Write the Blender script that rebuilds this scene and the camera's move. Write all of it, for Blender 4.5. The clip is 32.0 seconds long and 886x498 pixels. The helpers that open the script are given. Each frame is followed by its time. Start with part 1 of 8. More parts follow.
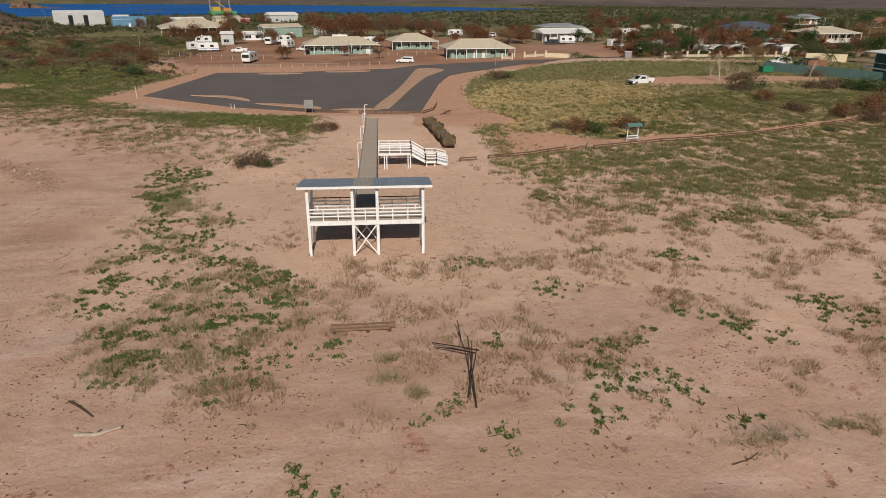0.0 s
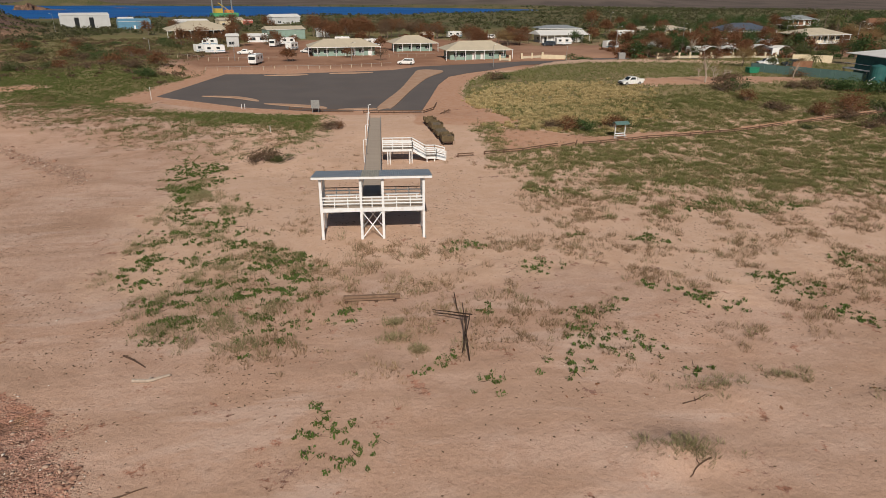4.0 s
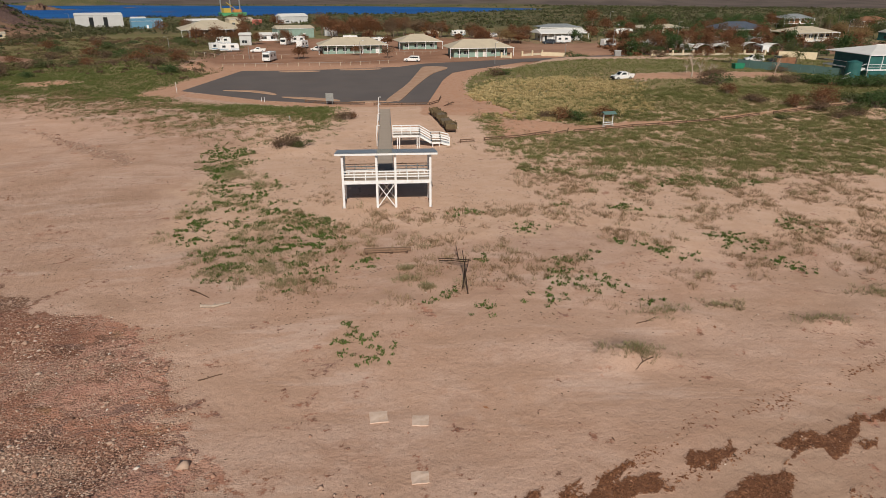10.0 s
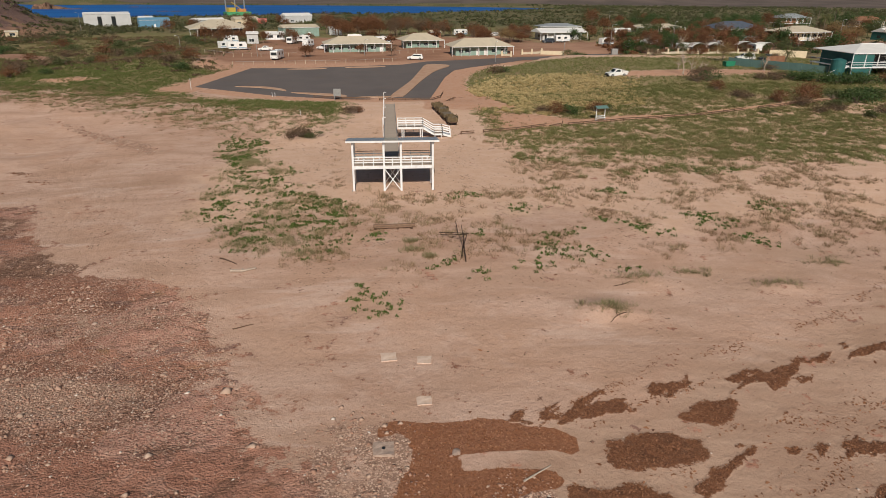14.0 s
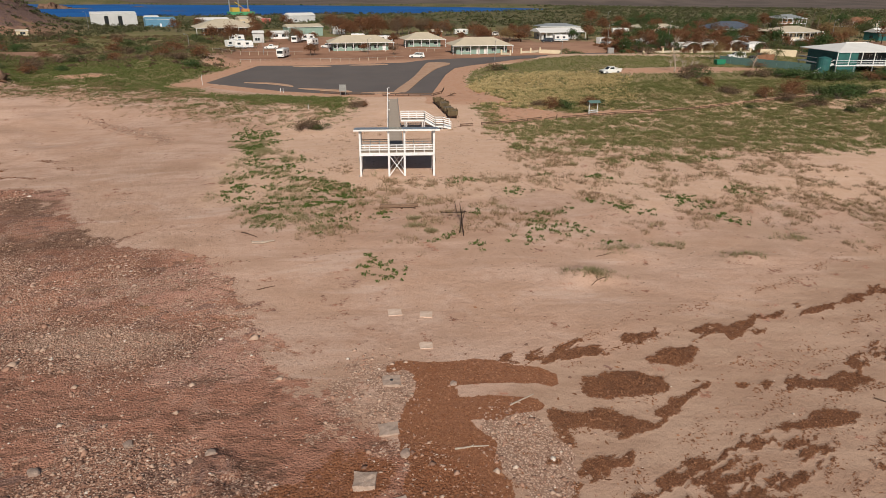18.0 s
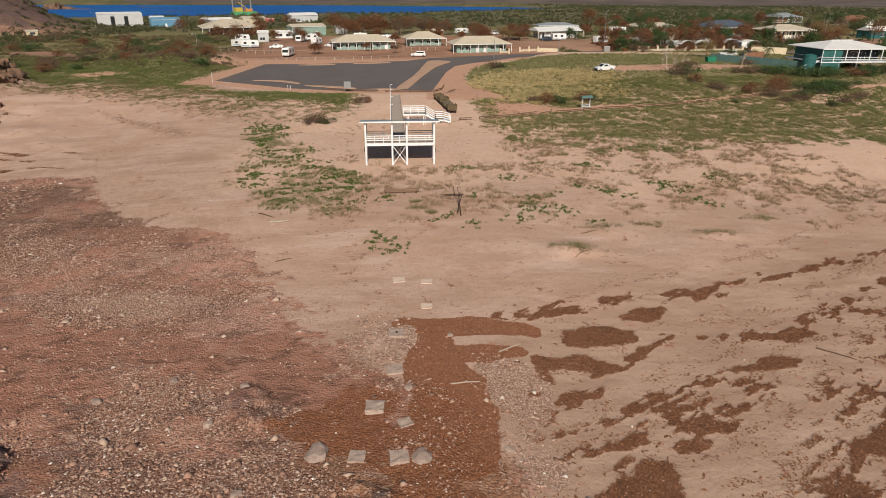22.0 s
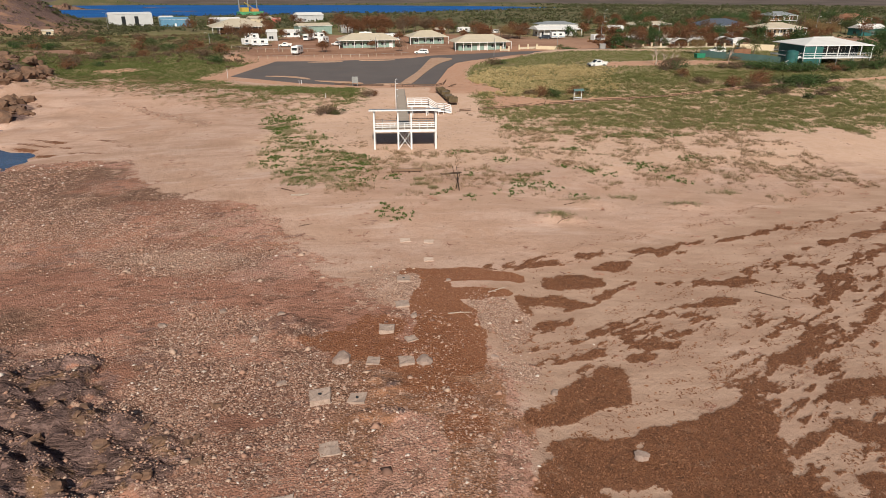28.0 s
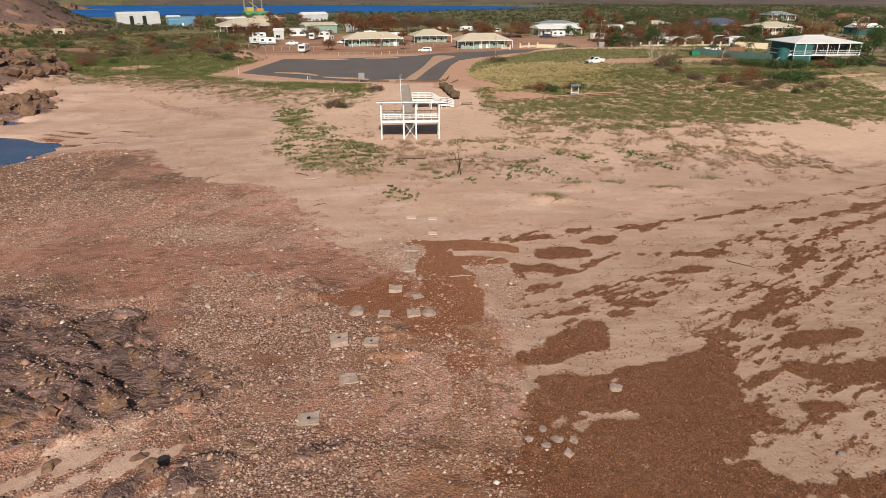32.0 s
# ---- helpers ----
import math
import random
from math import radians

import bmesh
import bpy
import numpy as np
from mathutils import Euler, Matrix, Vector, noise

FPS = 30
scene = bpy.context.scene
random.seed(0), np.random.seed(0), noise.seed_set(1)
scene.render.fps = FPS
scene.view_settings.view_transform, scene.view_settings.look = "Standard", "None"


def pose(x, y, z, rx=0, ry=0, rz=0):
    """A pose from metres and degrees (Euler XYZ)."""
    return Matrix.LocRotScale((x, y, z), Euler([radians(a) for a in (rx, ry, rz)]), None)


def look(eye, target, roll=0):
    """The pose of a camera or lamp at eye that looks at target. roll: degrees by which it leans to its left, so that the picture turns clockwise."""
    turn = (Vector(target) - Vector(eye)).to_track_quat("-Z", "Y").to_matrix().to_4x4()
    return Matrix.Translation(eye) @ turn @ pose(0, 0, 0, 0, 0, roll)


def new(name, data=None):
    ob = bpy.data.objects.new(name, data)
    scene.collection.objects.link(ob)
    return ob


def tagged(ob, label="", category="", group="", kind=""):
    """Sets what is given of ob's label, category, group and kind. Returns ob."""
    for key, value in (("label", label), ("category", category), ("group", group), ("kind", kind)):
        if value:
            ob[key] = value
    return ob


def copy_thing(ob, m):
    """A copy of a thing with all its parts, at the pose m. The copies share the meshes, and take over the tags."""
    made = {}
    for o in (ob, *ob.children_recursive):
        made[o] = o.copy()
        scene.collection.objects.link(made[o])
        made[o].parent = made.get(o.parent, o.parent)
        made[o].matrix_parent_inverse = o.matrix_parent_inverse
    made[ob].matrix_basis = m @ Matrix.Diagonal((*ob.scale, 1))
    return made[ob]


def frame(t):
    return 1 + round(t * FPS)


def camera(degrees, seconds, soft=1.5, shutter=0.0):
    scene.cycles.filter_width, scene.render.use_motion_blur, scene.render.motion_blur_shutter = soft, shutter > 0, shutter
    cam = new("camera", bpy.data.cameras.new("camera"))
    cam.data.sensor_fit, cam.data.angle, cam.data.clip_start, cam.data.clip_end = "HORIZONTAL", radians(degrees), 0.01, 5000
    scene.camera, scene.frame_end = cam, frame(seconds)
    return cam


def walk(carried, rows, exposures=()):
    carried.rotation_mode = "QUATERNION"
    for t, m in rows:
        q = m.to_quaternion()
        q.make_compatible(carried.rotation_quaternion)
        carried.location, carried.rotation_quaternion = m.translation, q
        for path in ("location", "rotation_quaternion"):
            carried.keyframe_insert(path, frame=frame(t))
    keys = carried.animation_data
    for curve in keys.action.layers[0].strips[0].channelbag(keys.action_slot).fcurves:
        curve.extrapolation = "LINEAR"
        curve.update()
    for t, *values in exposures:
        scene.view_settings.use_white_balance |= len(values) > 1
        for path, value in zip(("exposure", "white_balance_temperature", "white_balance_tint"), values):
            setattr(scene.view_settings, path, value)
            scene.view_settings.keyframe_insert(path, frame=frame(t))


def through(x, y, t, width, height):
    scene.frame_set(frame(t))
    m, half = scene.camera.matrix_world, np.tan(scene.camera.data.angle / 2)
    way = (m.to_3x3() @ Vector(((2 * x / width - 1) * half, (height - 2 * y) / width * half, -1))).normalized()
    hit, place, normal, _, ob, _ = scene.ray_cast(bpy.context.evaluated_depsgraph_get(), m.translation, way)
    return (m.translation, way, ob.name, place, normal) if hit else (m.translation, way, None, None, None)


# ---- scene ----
cam = camera(69.9, 32.0, 0.85)
PATH = [
    (0, (1.635, -49.328, 20.551), (1.813, -47.486, 19.794), 0.5),
    (3, (1.373, -53.755, 21.105), (1.55, -51.911, 20.35), 0.4),
    (6, (0.86, -59.091, 21.943), (1.034, -57.249, 21.184), 0.4),
    (9, (0.424, -64.091, 21.914), (0.59, -62.248, 21.156), 0.3),
    (13, (-0.077, -70.883, 22.177), (0.081, -69.04, 21.417), 0.3),
    (17, (-0.557, -77.467, 22.226), (-0.402, -75.623, 21.467), 0.4),
    (19, (-0.718, -80.709, 22.263), (-0.565, -78.865, 21.504), 0.4),
    (23, (-0.962, -87.304, 22.659), (-0.815, -85.461, 21.898), 0.2),
    (28, (-1.326, -95.601, 22.826), (-1.188, -93.757, 22.064), 0.1),
    (32, (-1.83, -102.327, 22.747), (-1.7, -100.482, 21.985), 0.1),
]
walk(cam, [(t, look(e, g, r)) for t, e, g, r in PATH], [(0, -0.37), (6, -0.34), (14, -0.29), (19, -0.18), (23, -0.14), (28, -0.01), (32, 0.04)])

# ---- light ----
SUN_AZ, SUN_EL = radians(-0.5), radians(36.0)      # the sun stands straight behind the walk's end
world = bpy.data.worlds.new("sky")
scene.world = world
world.use_nodes = True
wn = world.node_tree
sky = wn.nodes.new("ShaderNodeTexSky")
sky.sky_type = 'NISHITA'
sky.sun_disc = False
sky.sun_elevation = SUN_EL
sky.sun_rotation = math.pi - SUN_AZ
wn.nodes["Background"].inputs["Strength"].default_value = 0.05
wn.links.new(sky.outputs["Color"], wn.nodes["Background"].inputs["Color"])
sun = new("sun", bpy.data.lights.new("sun", "SUN"))
sun.data.energy = 5.0
sun.data.angle = radians(0.53)
sun.data.color = (1.0, 0.925, 0.81)
sun.matrix_world = look((math.sin(SUN_AZ) * 100, -math.cos(SUN_AZ) * 100, 100 * math.tan(SUN_EL)), (0, 0, 0))
scene.view_settings.exposure = 0.0

# ---- small tools ----
rnd = random.Random(7)
rng = np.random.default_rng(11)


def sstep(a, b, v):
    k = np.clip((np.asarray(v, float) - a) / (b - a), 0, 1)
    return k * k * (3 - 2 * k)


def hash2(i, j, seed):
    v = np.sin(i * 127.1 + j * 311.7 + seed * 74.7) * 43758.5453
    return v - np.floor(v)


def vnoise(x, y, size, seed=0):
    """Smooth value noise, 0 to 1, with features of about size metres."""
    x, y = np.asarray(x, float) / size, np.asarray(y, float) / size
    i, j = np.floor(x), np.floor(y)
    u, v = x - i, y - j
    u, v = u * u * (3 - 2 * u), v * v * (3 - 2 * v)
    return (hash2(i, j, seed) * (1 - u) + hash2(i + 1, j, seed) * u) * (1 - v) + \
        (hash2(i, j + 1, seed) * (1 - u) + hash2(i + 1, j + 1, seed) * u) * v


def fbm(x, y, size, seed=0, octaves=3):
    total, amp, norm = 0, 1.0, 0
    for k in range(octaves):
        total = total + amp * vnoise(x, y, size / 2 ** k, seed + 13 * k)
        norm += amp
        amp *= 0.55
    return total / norm


def ell(x, y, cx, cy, rx, ry, soft=0.6, turn=0.0):
    """1 inside an ellipse, falling to 0 over a soft edge."""
    c, s = math.cos(radians(turn)), math.sin(radians(turn))
    dx, dy = x - cx, y - cy
    a, b = (dx * c + dy * s) / rx, (-dx * s + dy * c) / ry
    d = np.sqrt(a * a + b * b)
    return 1 - sstep(1 - soft * 0.5, 1 + soft * 0.5, d)


def gauss(x, y, cx, cy, sx, sy):
    return np.exp(-((x - cx) / sx) ** 2 - ((y - cy) / sy) ** 2)


def stroke(x, y, chain):
    """Metres inside a band that runs through the (x, y, half width) points; less than 0 outside."""
    best = np.full(np.shape(x), -99.0)
    rows = list(zip(chain, chain[1:])) or [(chain[0], chain[0])]
    for (ax, ay, ar), (bx, by, br) in rows:
        dx, dy = bx - ax, by - ay
        t = np.clip(((x - ax) * dx + (y - ay) * dy) / (dx * dx + dy * dy + 1e-9), 0, 1)
        d = np.hypot(x - ax - dx * t, y - ay - dy * t)
        best = np.maximum(best, ar + (br - ar) * t - d)
    return best


# ---- the lie of the land ----
def near_shore(x):
    return np.interp(x, [-900, -600, -287, -147, -40, 14, 106, 195, 230, 250], [250, 380, 530, 590, 610, 618, 655, 745, 800, 850])


def far_shore(x):
    return np.interp(x, [-900, -600, -340, -58, 108, 206, 250], [1100, 1030, 968, 972, 925, 875, 850])


def carpark_flat(x, y):
    east = np.interp(y, [56, 75, 95, 112, 124, 140, 152], [16, 18, 21, 30, 42, 70, 84])
    west = np.interp(y, [58, 66, 82, 120, 150], [-26, -32, -50, -47, -52])
    return sstep(-4, 1, x - west) * sstep(5, 0, x - east) * sstep(54, 60, y) * sstep(158, 150, y)


def height(x, y):
    x, y = np.asarray(x, float), np.asarray(y, float)
    u = (-42 + 0.45 * np.maximum(x - 8, 0)) - y
    right = np.interp(u, [-60, -28, -20, -7, 0, 10, 25, 60], [0.2, 0.12, 0, -0.95, -1.2, -1.85, -2.35, -2.8])
    left = np.interp(y, [-110, -66, -58, -45, -35, -22, -15, 0], [-1.2, -1.0, -1.0, -1.0, -1.05, -0.25, -0.05, 0])
    k = sstep(3, 10, x)
    z = left * (1 - k) + right * k
    inland = sstep(40, 62, y)
    z = z - np.clip(-15 - x, 0, 42) * 0.040 * (1 - inland)
    z = z - 0.6 * gauss(x, y, -74, 10, 26, 22)
    z = z + sstep(15, 56, y) * 1.0
    town = sstep(150, 110, y)
    z = z + 3.0 * sstep(28, 58, x) * sstep(34, 72, y) * (0.35 + 0.65 * town)
    flat = carpark_flat(x, y)
    rough = 1 - flat
    z = z * rough + 0.98 * flat
    z = z + rough * (2.6 * gauss(x, y, -64, 122, 13, 34) + 1.2 * gauss(x, y, -95, 118, 30, 22) + 0.8 * gauss(x, y, 34, 78, 9, 16))
    z = z + 36 * gauss(x, y, -240, 312, 33, 46) * (0.8 + 0.4 * fbm(x, y, 14, 23, 4)) + 3.2 * ell(x, y, -106, 68, 18, 22, 0.9) + 2.2 * gauss(x, y, -104, 66, 16, 26) + 2.2 * gauss(x, y, -128, 120, 20, 26)
    dunes = sstep(8, 26, y) * rough * sstep(460, 200, y)
    z = z + dunes * (fbm(x, y, 11, 3) - 0.5) * (0.7 + 0.9 * sstep(-40, -70, x))
    z = z - 2.2 * sstep(-60, -120, x) * sstep(210, 330, y)
    # hummocks of blown sand, and the broken rock platform
    z = z + 0.55 * gauss(x, y, 16.4, -30.2, 2.4, 1.5) * (0.6 + 0.8 * fbm(x, y, 1.1, 27)) + 0.3 * gauss(x, y, 21, -25.3, 2.6, 1.6) + 0.3 * gauss(x, y, 32.6, -26.6, 2.4, 1.2)
    z = z + sstep(18, 0, y) * sstep(-44, -20, y) * (fbm(x, y, 4.5, 5) - 0.5) * 0.22 * sstep(-60, -14, x)
    rk = rock(x, y)
    z = z + rk * ((np.abs(fbm(x * 0.6 + y * 0.8, (y * 0.6 - x * 0.8) * 0.35, 2.6, 8, 4) - 0.5) * -4.2 + 0.95 + (fbm(x, y, 1.1, 9, 3) - 0.5) * 0.9 + np.floor(fbm(x * 0.5 + y, (y - x) * 0.5, 2.0, 10, 2) * 7) * 0.13 - 0.4))
    z = z + red(x, y) * (fbm(x, y, 3.0, 17, 4) - 0.5) * 0.34
    basin = np.maximum(ell(x + (fbm(x, y, 6, 25) - 0.5) * 5, y, -80.3, 3.2, 21, 13.5, 0.3), ell(x, y, -86, 29, 11, 3.2, 0.4))
    z = np.where((x < -40) & (y < 60) & (y > -30), np.maximum(z, -2.3), z) * (1 - basin) - 3.0 * basin
    # the inlet, the flats and the hills behind them
    z = z - sstep(300, 520, y) * (1.6 - 1.0 * sstep(-60, -120, x))
    shore = np.minimum(y - near_shore(x), far_shore(x) - y)
    z = np.where(shore > -25, z * (1 - sstep(-25, 25, shore)) + -4.5 * sstep(-25, 25, shore), z)
    z = z + 60 * sstep(1080, 2600, y) * fbm(x, y, 420, 21) + 26 * gauss(x, y, 330, 1180, 170, 120) + 17 * gauss(x, y, -478, 1015, 50, 45)
    return z


def red(x, y):
    """The shelf of red gravel and broken rock at the water's end of the beach."""
    edge = np.interp(y, [-110, -78, -66, -59, -54, -50, -45.3, -40.2, -38.3, -33.7, -30.7, -28, -25, -23, -20.5, -17, -9, -2, 1.5, 4],
                     [3, 3.5, 3.5, 4, 2, -2.5, -5.5, -9.8, -11, -13.6, -14.7, -15.3, -17, -21.5, -27.5, -32, -37.5, -40, -46, -70])
    n = (fbm(x, y, 4, 31, 4) - 0.5) * 6 + (fbm(x, y, 1.5, 33, 4) - 0.5) * 4
    strip = np.clip(np.maximum(stroke(x, y, ((-23.5, -75.6, 0.5), (-20.6, -73.1, 1.1), (-18.6, -71.6, 0.9))), stroke(x, y, ((-21.5, -76.2, 0.3), (-17.6, -73.9, 0.5), (-14.8, -73.4, 0.3)))) + (fbm(x * 0.7 + y * 0.7, (y - x) * 1.4, 1.2, 35, 4) - 0.5) * 3 + 0.3, 0, 0.4) / 0.4
    return sstep(-3.5, 3, edge - x + n + 0.3) * sstep(12, 4, y + n * 0.4) * (1 - 0.95 * strip)


def rock(x, y):
    """Outcropping bedrock within the shelf."""
    m = np.maximum.reduce([ell(x, y, -26, -62, 6.5, 5.0), ell(x, y, -21, -65.5, 6.5, 4.0, 0.6, -25), ell(x, y, -17.5, -66.8, 4.2, 2.4, 0.6, -15), ell(x, y, -25, -69, 6, 3.4),
                           ell(x, y, -35, -61, 8, 9), ell(x, y, -36, -70, 7, 8), ell(x, y, -24, -57, 3.6, 2.2) * 0.9, ell(x, y, -14.5, -75.8, 3.4, 1.2, 0.6, 25) * 0.9, ell(x, y, -6.6, -73.8, 1.6, 0.6, 0.6, 25) * 0.85])
    m = np.maximum.reduce([m, ell(x, y, -9.8, -53, 1.4, 2.4, turn=25) * 0.42, ell(x, y, -3.2, -60.6, 1.9, 0.8, turn=-15) * 0.6, ell(x, y, -2.6, -63.8, 1.6, 0.6) * 0.6])
    m = np.maximum(m, np.maximum(ell(x, y, -104, 66, 17, 24), ell(x, y, -84, 38, 10, 9)) * 0.9)
    m = np.maximum(m, 0.9 * ell(x, y, -240, 308, 60, 62, 0.7))
    return np.clip(m, 0, 1) * sstep(0.36, 0.56, fbm(x, y, 3, 41, 4) + 0.08)


# heaps with firm outlines, and heaps torn apart by the tide: bands through (x, y, half width)
WEED = (((12.2, -45.5, 1.0), (14.2, -45.2, 1.35), (16.3, -45.2, 1.05)), ((16.9, -42.7, 0.45), (18.4, -42.2, 1.0), (20.4, -41.5, 0.4)), ((9.0, -48.2, 0.7), (10.5, -48.5, 0.7), (12.3, -48.7, 0.9), (14.3, -49.2, 0.35)),
        ((8.8, -49.2, 0.5), (9.2, -50.6, 0.3)), ((6.8, -64.2, 0.9), (9.5, -62.4, 1.2), (12.2, -60.6, 1.8), (13.4, -58.9, 1.0)), ((21.5, -49.8, 0.2), (24.8, -49.4, 0.55), (26.6, -49.0, 0.75), (28.0, -48.7, 0.2)),
        ((28.0, -61.8, 0.8), (30.5, -61.3, 1.1), (33.6, -60.9, 0.8)), ((26.2, -65.6, 0.9), (28.0, -66.4, 1.2), (30.8, -66.2, 1.3), (35.0, -65.5, 1.3)), ((24.3, -69.9, 0.6), (26.3, -69.7, 0.7)))
HEAP = (((6.5, -72.0, 1.8), (9.0, -67.8, 2.0), (13.5, -68.0, 3.1), (18.0, -66.6, 2.7), (20.6, -63.4, 1.7), (22.7, -60.9, 1.2)), ((8.0, -74.0, 3.0), (14.0, -73.0, 4.4), (18.0, -70.5, 3.0), (20.4, -70.6, 1.8)),
        ((7.5, -79.0, 4.6), (13.0, -78.0, 5.0), (17.0, -77.0, 3.4), (20.0, -76.8, 1.2), (24.8, -77.4, 1.3)))
TORN = (((19.3, -45.4, 0.4), (16.7, -47.7, 0.55), (14.6, -49.2, 0.5), (13.2, -50.0, 0.6), (11.1, -51.6, 0.75), (9.8, -52.9, 0.75), (8.3, -52.4, 0.5)), ((8.4, -52.4, 0.4), (8.7, -56.2, 0.5)),
        ((22.9, -42.9, 0.45), (24.1, -42.8, 0.4)), ((20.0, -50.2, 0.35), (22.0, -51.2, 0.45), (23.5, -50.8, 0.4)), ((17.8, -51.4, 0.4), (20.2, -52.4, 0.45)), ((11.0, -54.2, 0.5), (13.5, -53.9, 0.6), (15.7, -53.5, 0.8), (18.6, -54.0, 0.75)),
        ((20.0, -54.4, 0.7), (21.0, -54.0, 0.6)), ((14.0, -52.9, 0.3), (17.4, -52.0, 0.4)), ((15.8, -55.5, 0.5), (19.4, -55.4, 0.6)), ((26.2, -58.2, 0.4), (28.6, -56.6, 1.1), (30.6, -55.0, 0.9), (33.4, -52.6, 0.5)),
        ((34.0, -50.4, 0.4), (37.4, -47.9, 0.4)), ((22.0, -61.4, 0.8), (24.8, -60.4, 0.6)), ((26.8, -59.4, 0.4), (29.6, -58.8, 0.5)))
# strand lines along the upper beach
STRAND = (((6.9, -42.5, 0.6), (11.1, -41.8, 0.5), (14.5, -40.7, 0.3), (15.8, -40.2, 0.4), (18.6, -39.3, 0.3)), ((20.5, -39.3, 0.25), (23.0, -39.0, 0.5), (25.2, -38.6, 0.8), (27.8, -38.0, 0.4)),
          ((28.0, -37.3, 0.2), (32.5, -36.2, 0.45), (37.0, -34.6, 0.3), (44.0, -32.0, 0.3), (54.0, -28.0, 0.3), (66.0, -23.0, 0.2)), ((22.0, -45.6, 0.1), (26.0, -45.3, 0.3), (28.6, -45.3, 0.5), (31.0, -45.3, 0.45), (32.8, -45.4, 0.2)),
          ((31.4, -43.8, 0.4), (33.6, -42.7, 0.6), (35.5, -41.4, 0.6), (38.2, -42.0, 0.3)), ((37.0, -40.6, 0.3), (40.3, -38.6, 0.5), (44.4, -36.8, 0.5), (52.0, -33.5, 0.5), (62.0, -29.5, 0.4)),
          ((35.0, -49.6, 0.35), (39.0, -45.5, 0.4), (45.5, -40.4, 0.4), (52.0, -36.8, 0.5), (62.0, -32.0, 0.4)), ((36.0, -53.0, 0.3), (42.0, -48.0, 0.3), (50.0, -43.0, 0.3)), ((10.0, -57.2, 0.2), (13.0, -56.4, 0.3), (17.0, -57.2, 0.2)))


def weed(x, y):
    """Heaps of brown seaweed and the strand lines, 0 to 1."""
    x, y = np.asarray(x, float), np.asarray(y, float)
    along, across = x * 0.85 + y * 0.53, y * 0.85 - x * 0.53
    n = fbm(x, y, 0.9, 51, 4) - 0.5 + 0.7 * (fbm(x, y, 2.4, 52, 3) - 0.5)
    torn = fbm(along * 0.4, across, 0.7, 53, 4) - 0.5
    wide = fbm(along * 0.5, across * 1.1, 2.2, 55, 5) - 0.5
    m = np.full(x.shape, -9.0)
    for chain in WEED:
        m = np.maximum(m, stroke(x, y, chain) + n * 0.9 + torn * 0.5)
    for chain in HEAP:
        m = np.maximum(m, stroke(x, y, chain) + n * 2.0 + wide * 4.0 + torn * 1.2)
    for chain in TORN:
        m = np.maximum(m, stroke(x, y, chain) + torn * 3.2 + wide * 1.6 - 0.3)
    for chain in STRAND:
        m = np.maximum(m, stroke(x, y, chain) + torn * 3.2 + wide * 0.8 - 0.04)
    m = sstep(-0.22, 0.24, m)
    # small torn rags round the lower heaps
    rags = sstep(0.585, 0.63, fbm(along * 0.35, across * 1.2, 0.6, 57, 4)) * np.maximum.reduce([ell(x, y, 30, -55, 8, 4.5, 0.9, 35), ell(x, y, 18, -53, 8, 2.2, 0.9, 20), ell(x, y, 27, -66, 8, 9, 0.8), ell(x, y, 10, -57, 3, 2, 0.9), ell(x, y, 42, -46, 12, 5, 0.9, 35)])
    vein = sstep(0.62, 0.67, fbm(along * 0.4, across, 2.2, 67, 4)) * (y < -64)
    m = np.maximum(m * (1 - 0.2 * vein), rags)
    # the small cove beyond the shelf
    cove = sstep(0.58, 0.64, fbm((x - 0.4 * y) * 0.35, (y + x * 0.4) * 1.3, 1.8, 81, 5) + 0.02) * np.maximum(ell(x, y, -51, 7, 8, 5, 0.8, 5), ell(x, y, -58, 14, 9, 7, 0.9) * 0.8)
    return np.clip(np.maximum(m, cove), 0, 1)


def redweed(x, y):
    """Rust-brown wrack washed over the gravel below the strand line."""
    n = fbm(x, y, 1.7, 91, 5) - 0.5
    n2 = fbm(x, y, 5.0, 93, 4) - 0.5
    m = np.maximum.reduce([stroke(x, y, c) for c in (((-0.6, -43.4, 0.9), (3.0, -43.9, 1.5), (6.5, -43.9, 1.2), (8.9, -44.3, 1.0)), ((1.8, -44.5, 1.2), (1.8, -48.0, 1.6), (5.5, -47.6, 1.0), (7.6, -47.1, 0.5)),
                                                     ((1.4, -48.0, 2.0), (2.0, -50.8, 2.4), (2.2, -54.5, 2.6), (2.4, -58.0, 2.2)))]) + n * 1.3
    m = sstep(-0.3, 0.3, m)
    m = np.maximum(m, 0.58 * sstep(-0.8, 1.2, stroke(x, y, ((-4.0, -51.0, 2.5), (-4.5, -55.0, 3.5), (-1.0, -58.5, 3.0), (2.6, -63.0, 1.6), (1.6, -68.0, 1.4))) + n * 3 + n2 * 8))
    cut = sstep(-0.15, 0.2, stroke(x, y, ((4.2, -45.7, 0.35), (6.6, -45.7, 0.6), (9.4, -46.2, 0.35))) + n * 0.8) + sstep(-0.6, 0.8, stroke(x, y, ((-1.0, -44.8, 1.2), (-1.2, -47.4, 1.0))) + n * 2.5)
    return np.clip(m * (1 - np.clip(cut, 0, 1)), 0, 1)


